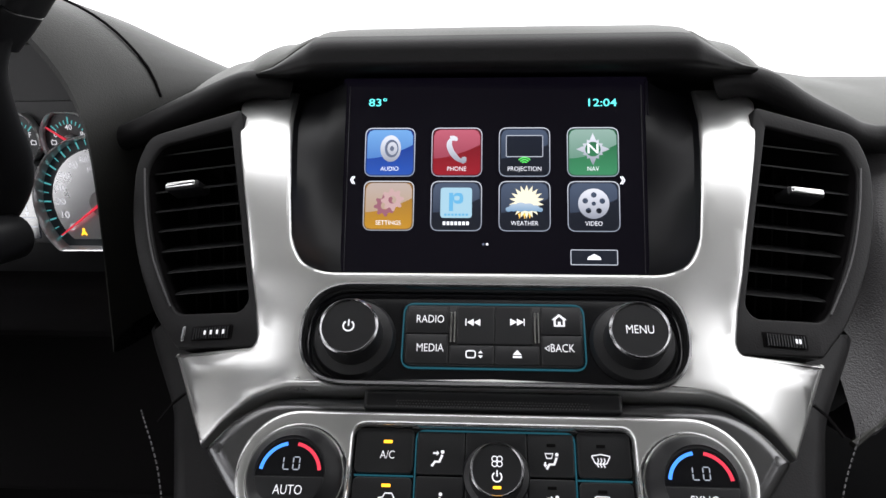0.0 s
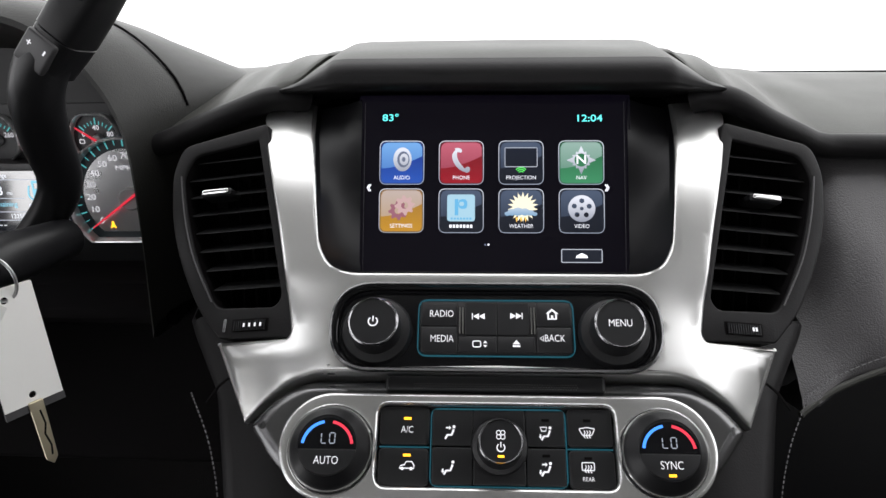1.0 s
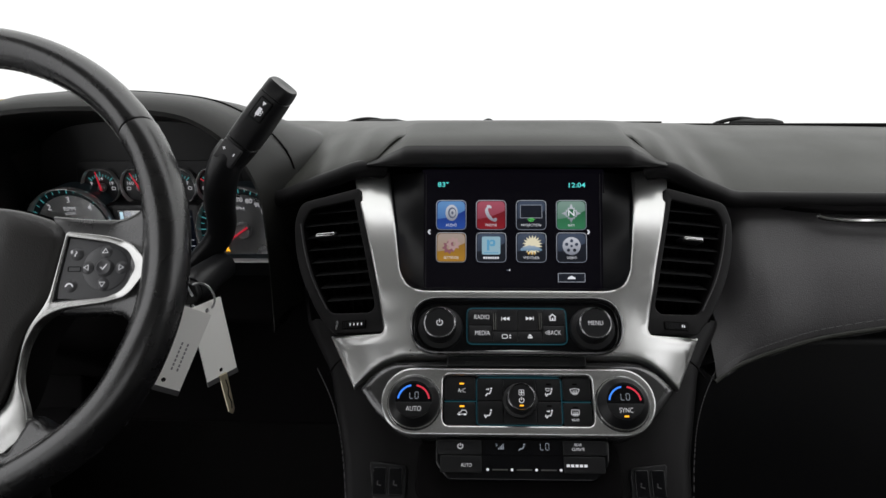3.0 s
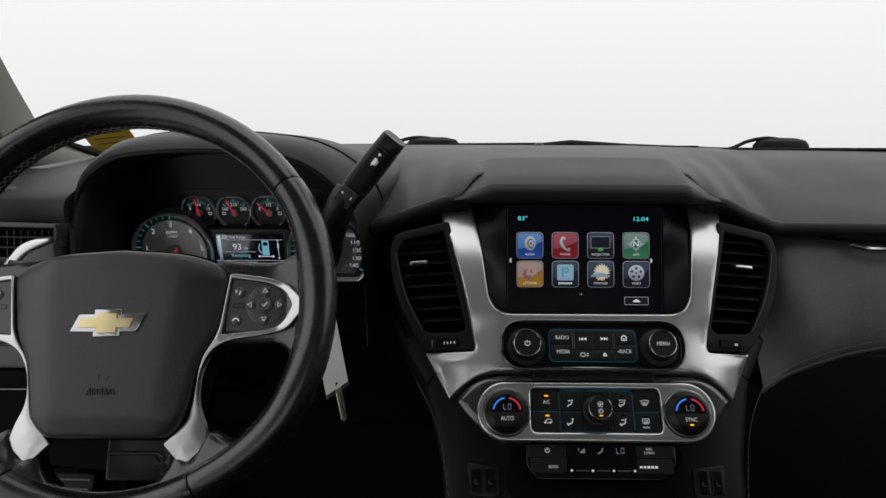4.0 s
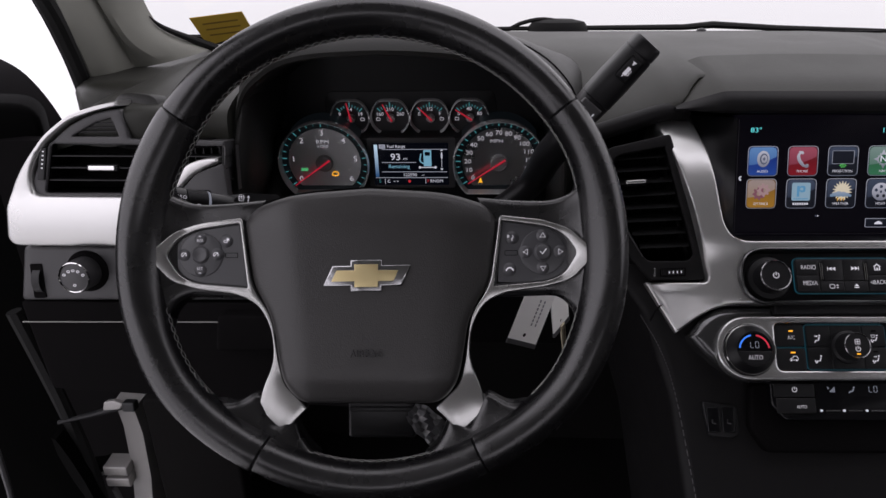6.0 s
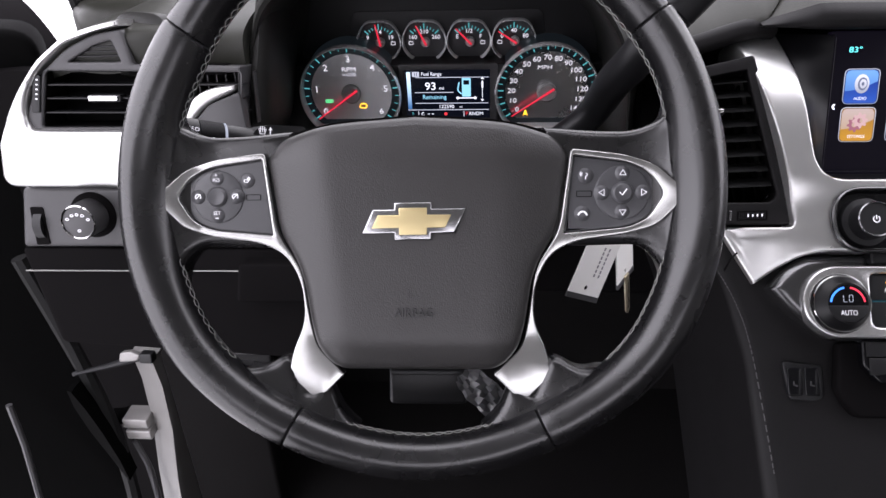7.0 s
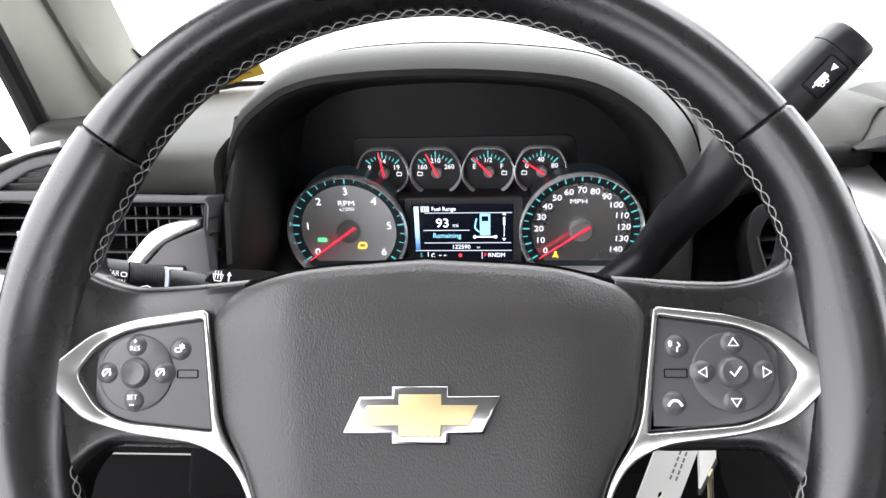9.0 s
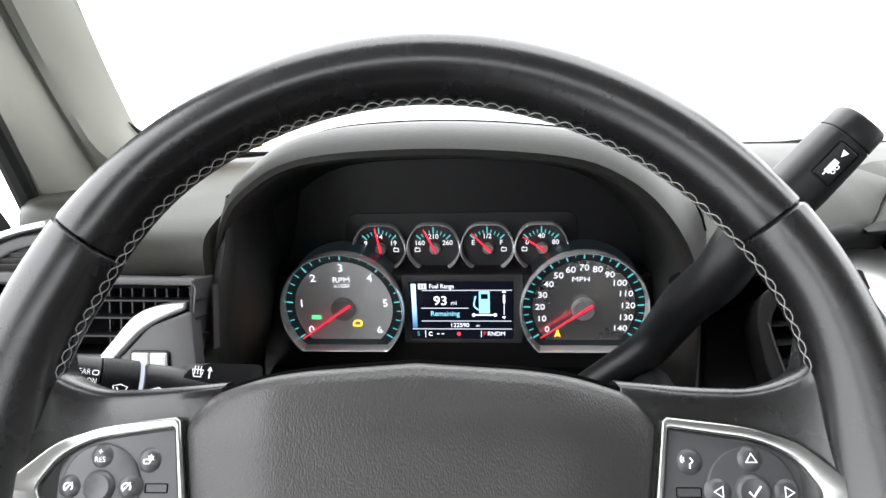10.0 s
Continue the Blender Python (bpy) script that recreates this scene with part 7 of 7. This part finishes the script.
# ---- windscreen, wipers, sticker, mirror ----
for x in (-0.245, 0.411):
    wp = thing("windscreen_wiper", pose(x, 1.0, 0.780), "black wiper resting at the foot of the windscreen", "wiper", "windscreen wipers")
    part("pivot_cap", loft([[Vector((0.032 + 0.052 * k * math.cos(w), 0.02 * k * math.sin(w), h)) for w in [2 * math.pi * i / 20 for i in range(20)]] for k, h in ((1.0, -0.02), (1.0, 0.003), (0.85, 0.012), (0.5, 0.016))]), RUBBER, wp)
    part("arm", tube(curve_points([(0.06, 0, 0.006), (0.01, 0, 0.016), (-0.03, 0, 0.010), (-0.07, 0.0, -0.006), (-0.16, 0.0, -0.012)], 16), 0.0035, 8), RUBBER, wp)
    if x < 0:
        part("blade", tube([(-0.175, 0, 0.0), (0.245, 0.0, 0.002), (0.295, 0, 0.006), (0.405, 0, 0.0), (0.60, 0, -0.005)], [0.003, 0.005, 0.006, 0.005, 0.003], 8), RUBBER, wp)
ws = single("window_windscreen", sheet([(x, [(1.04 - 0.30 * (abs(x) / 0.8) ** 2.4, 0.752 + 0.035 * (abs(x) / 0.8) ** 2), (0.69 - 0.215 * (abs(x) / 0.8) ** 2.2, 1.045), (0.38 - 0.13 * (abs(x) / 0.8) ** 2, 1.305)]) for x in [-0.80 + 0.1 * i for i in range(17)]], 49, 20), GLASS, I4, "clear raked windscreen glass above the dashboard", "windscreen", kind="structure")
ws.visible_shadow = False
sen = thing("light_sensor", pose(-0.0255, 0.812, 0.802), "small black sun sensor dome on the dashboard", "sensor")
part("dome", lathe([(0.009, -0.004), (0.0085, 0.001), (0.006, 0.0045), (0.002, 0.006), (0.0003, 0.0062)], 20), GLOSS, sen)
part("defroster_slot", slab(box_outline(-0.36, -0.004, 0.26, 0.004, 0.003), -0.004, 0.0008), DARK, sen, m=pose(0, 0.005, 0))
STICK = surface("amber_sticker", (0.52, 0.34, 0.04), 0.5, dirt=0.1)
u = (Vector((-0.672, 0.719, 0.846)) - Vector((-0.742, 0.707, 0.839))).normalized()
w = (Vector((-0.742, 0.707, 0.839)) - Vector((-0.733, 0.735, 0.800))).normalized()
n = u.cross(w).normalized()
w = n.cross(u)
SM = Matrix((( *u, 0), (*w, 0), (*n, 0), (0, 0, 0, 1))).transposed()
SM.translation = Vector((-0.742, 0.707, 0.839))
st = thing("windscreen_sticker", SM, "amber paper sticker on the windscreen corner", "sticker")
part("paper", slab([(0, 0), (0.071, 0.0), (0.078, -0.038), (0.010, -0.050)], 0, 0.0008), STICK, st)
g = bmesh.new()
for i in range(3):
    slab(box_outline(0.014 + 0.002 * i, -0.014 - 0.010 * i, 0.062 + 0.001 * i, -0.0115 - 0.010 * i), 0.0008, 0.0010, bm=g)
part("print", g, surface("brown_print", (0.20, 0.12, 0.02), 0.6), st)
rv = thing("rear_view_mirror", face((-0.034, 0.400, 1.062), 0, 0), "black inside mirror with three small buttons below the glass", "mirror")
part("housing", loft([[(x * k, y * k, h) for x, y in fillet([(-0.045, -0.0415), (0.0, -0.0432), (0.046, -0.0415), (0.056, -0.0312), (0.127, -0.0225), (0.135, 0.035), (-0.125, 0.035), (-0.117, -0.0215), (-0.056, -0.0312)], [0.006, 0.02, 0.006, 0.004, 0.012, 0.02, 0.02, 0.012, 0.004])] for k, h in ((0.85, -0.03), (0.97, -0.012), (1.0, 0.0), (0.985, 0.004))]), PLASTIC, rv)
for i in range(3):
    part("button", slab(circle(-0.028 + 0.0285 * i, -0.0320, 0.0035, 12), 0.003, 0.0055, 0.001), GREYPL, rv)
part("stem", tube([(0, 0.02, -0.02), (0, 0.05, -0.12), (0, 0.04, -0.262)], 0.012, 8), PLASTIC, rv)

# ---- passenger side details ----
part("chrome_strip", tube(curve_points([(0.318, 0.478, 0.7265), (0.345, 0.474, 0.7225), (0.45, 0.473, 0.7225), (0.90, 0.473, 0.720)], 20), [0.0008] + [0.0030] * 19, 8), CHROME, dash, "thin chrome strip above the glovebox")
part("upper_slot", tube(curve_points([(0.275, 0.490, 0.738), (0.33, 0.484, 0.7325), (0.45, 0.482, 0.7315), (0.90, 0.482, 0.729)], 20), [0.001] + [0.005] * 19, 8), DARK, dash)


def pad_edge(dz, dy):
    return curve_points([(0.198, 0.388 + dy, 0.580 + dz), (0.225, 0.402 + dy, 0.592 + dz), (0.27, 0.416 + dy, 0.604 + dz), (0.33, 0.427 + dy, 0.6165 + dz), (0.45, 0.438 + dy, 0.630 + dz), (0.60, 0.443 + dy, 0.635 + dz), (0.93, 0.445 + dy, 0.643 + dz)], 60)


part("piping", tube(pad_edge(-0.004, -0.001), 0.0024, 8), DASH, dash)
sb = bmesh.new()
pts = pad_edge(0.006, -0.0015)
for p, q in zip(pts[::1], pts[1::1]):
    tube([p.lerp(q, 0.15), p.lerp(q, 0.80)], 0.00045, 4, bm=sb)
part("stitching", sb, surface("dark_thread", (0.10, 0.10, 0.10), 0.8), dash)
for sx in (-1, 1):
    sb = bmesh.new()
    pts = curve_points([(sx * 0.188, -0.040, -0.0125), (sx * 0.170, -0.075, -0.0125), (sx * 0.158, -0.12, -0.0125), (sx * 0.145, -0.22, -0.0125)], 40)
    for p, q in zip(pts, pts[1:]):
        tube([p.lerp(q, 0.15), p.lerp(q, 0.8)], 0.00045, 4, bm=sb)
    part("stitching", sb, VINYL, body)
    part("joint_line", tube([(sx * 0.166, -0.030, -0.0140), (sx * 0.172, -0.036, -0.0140), (sx * 0.178, -0.046, -0.0145)], 0.0009, 6), DARK, body)
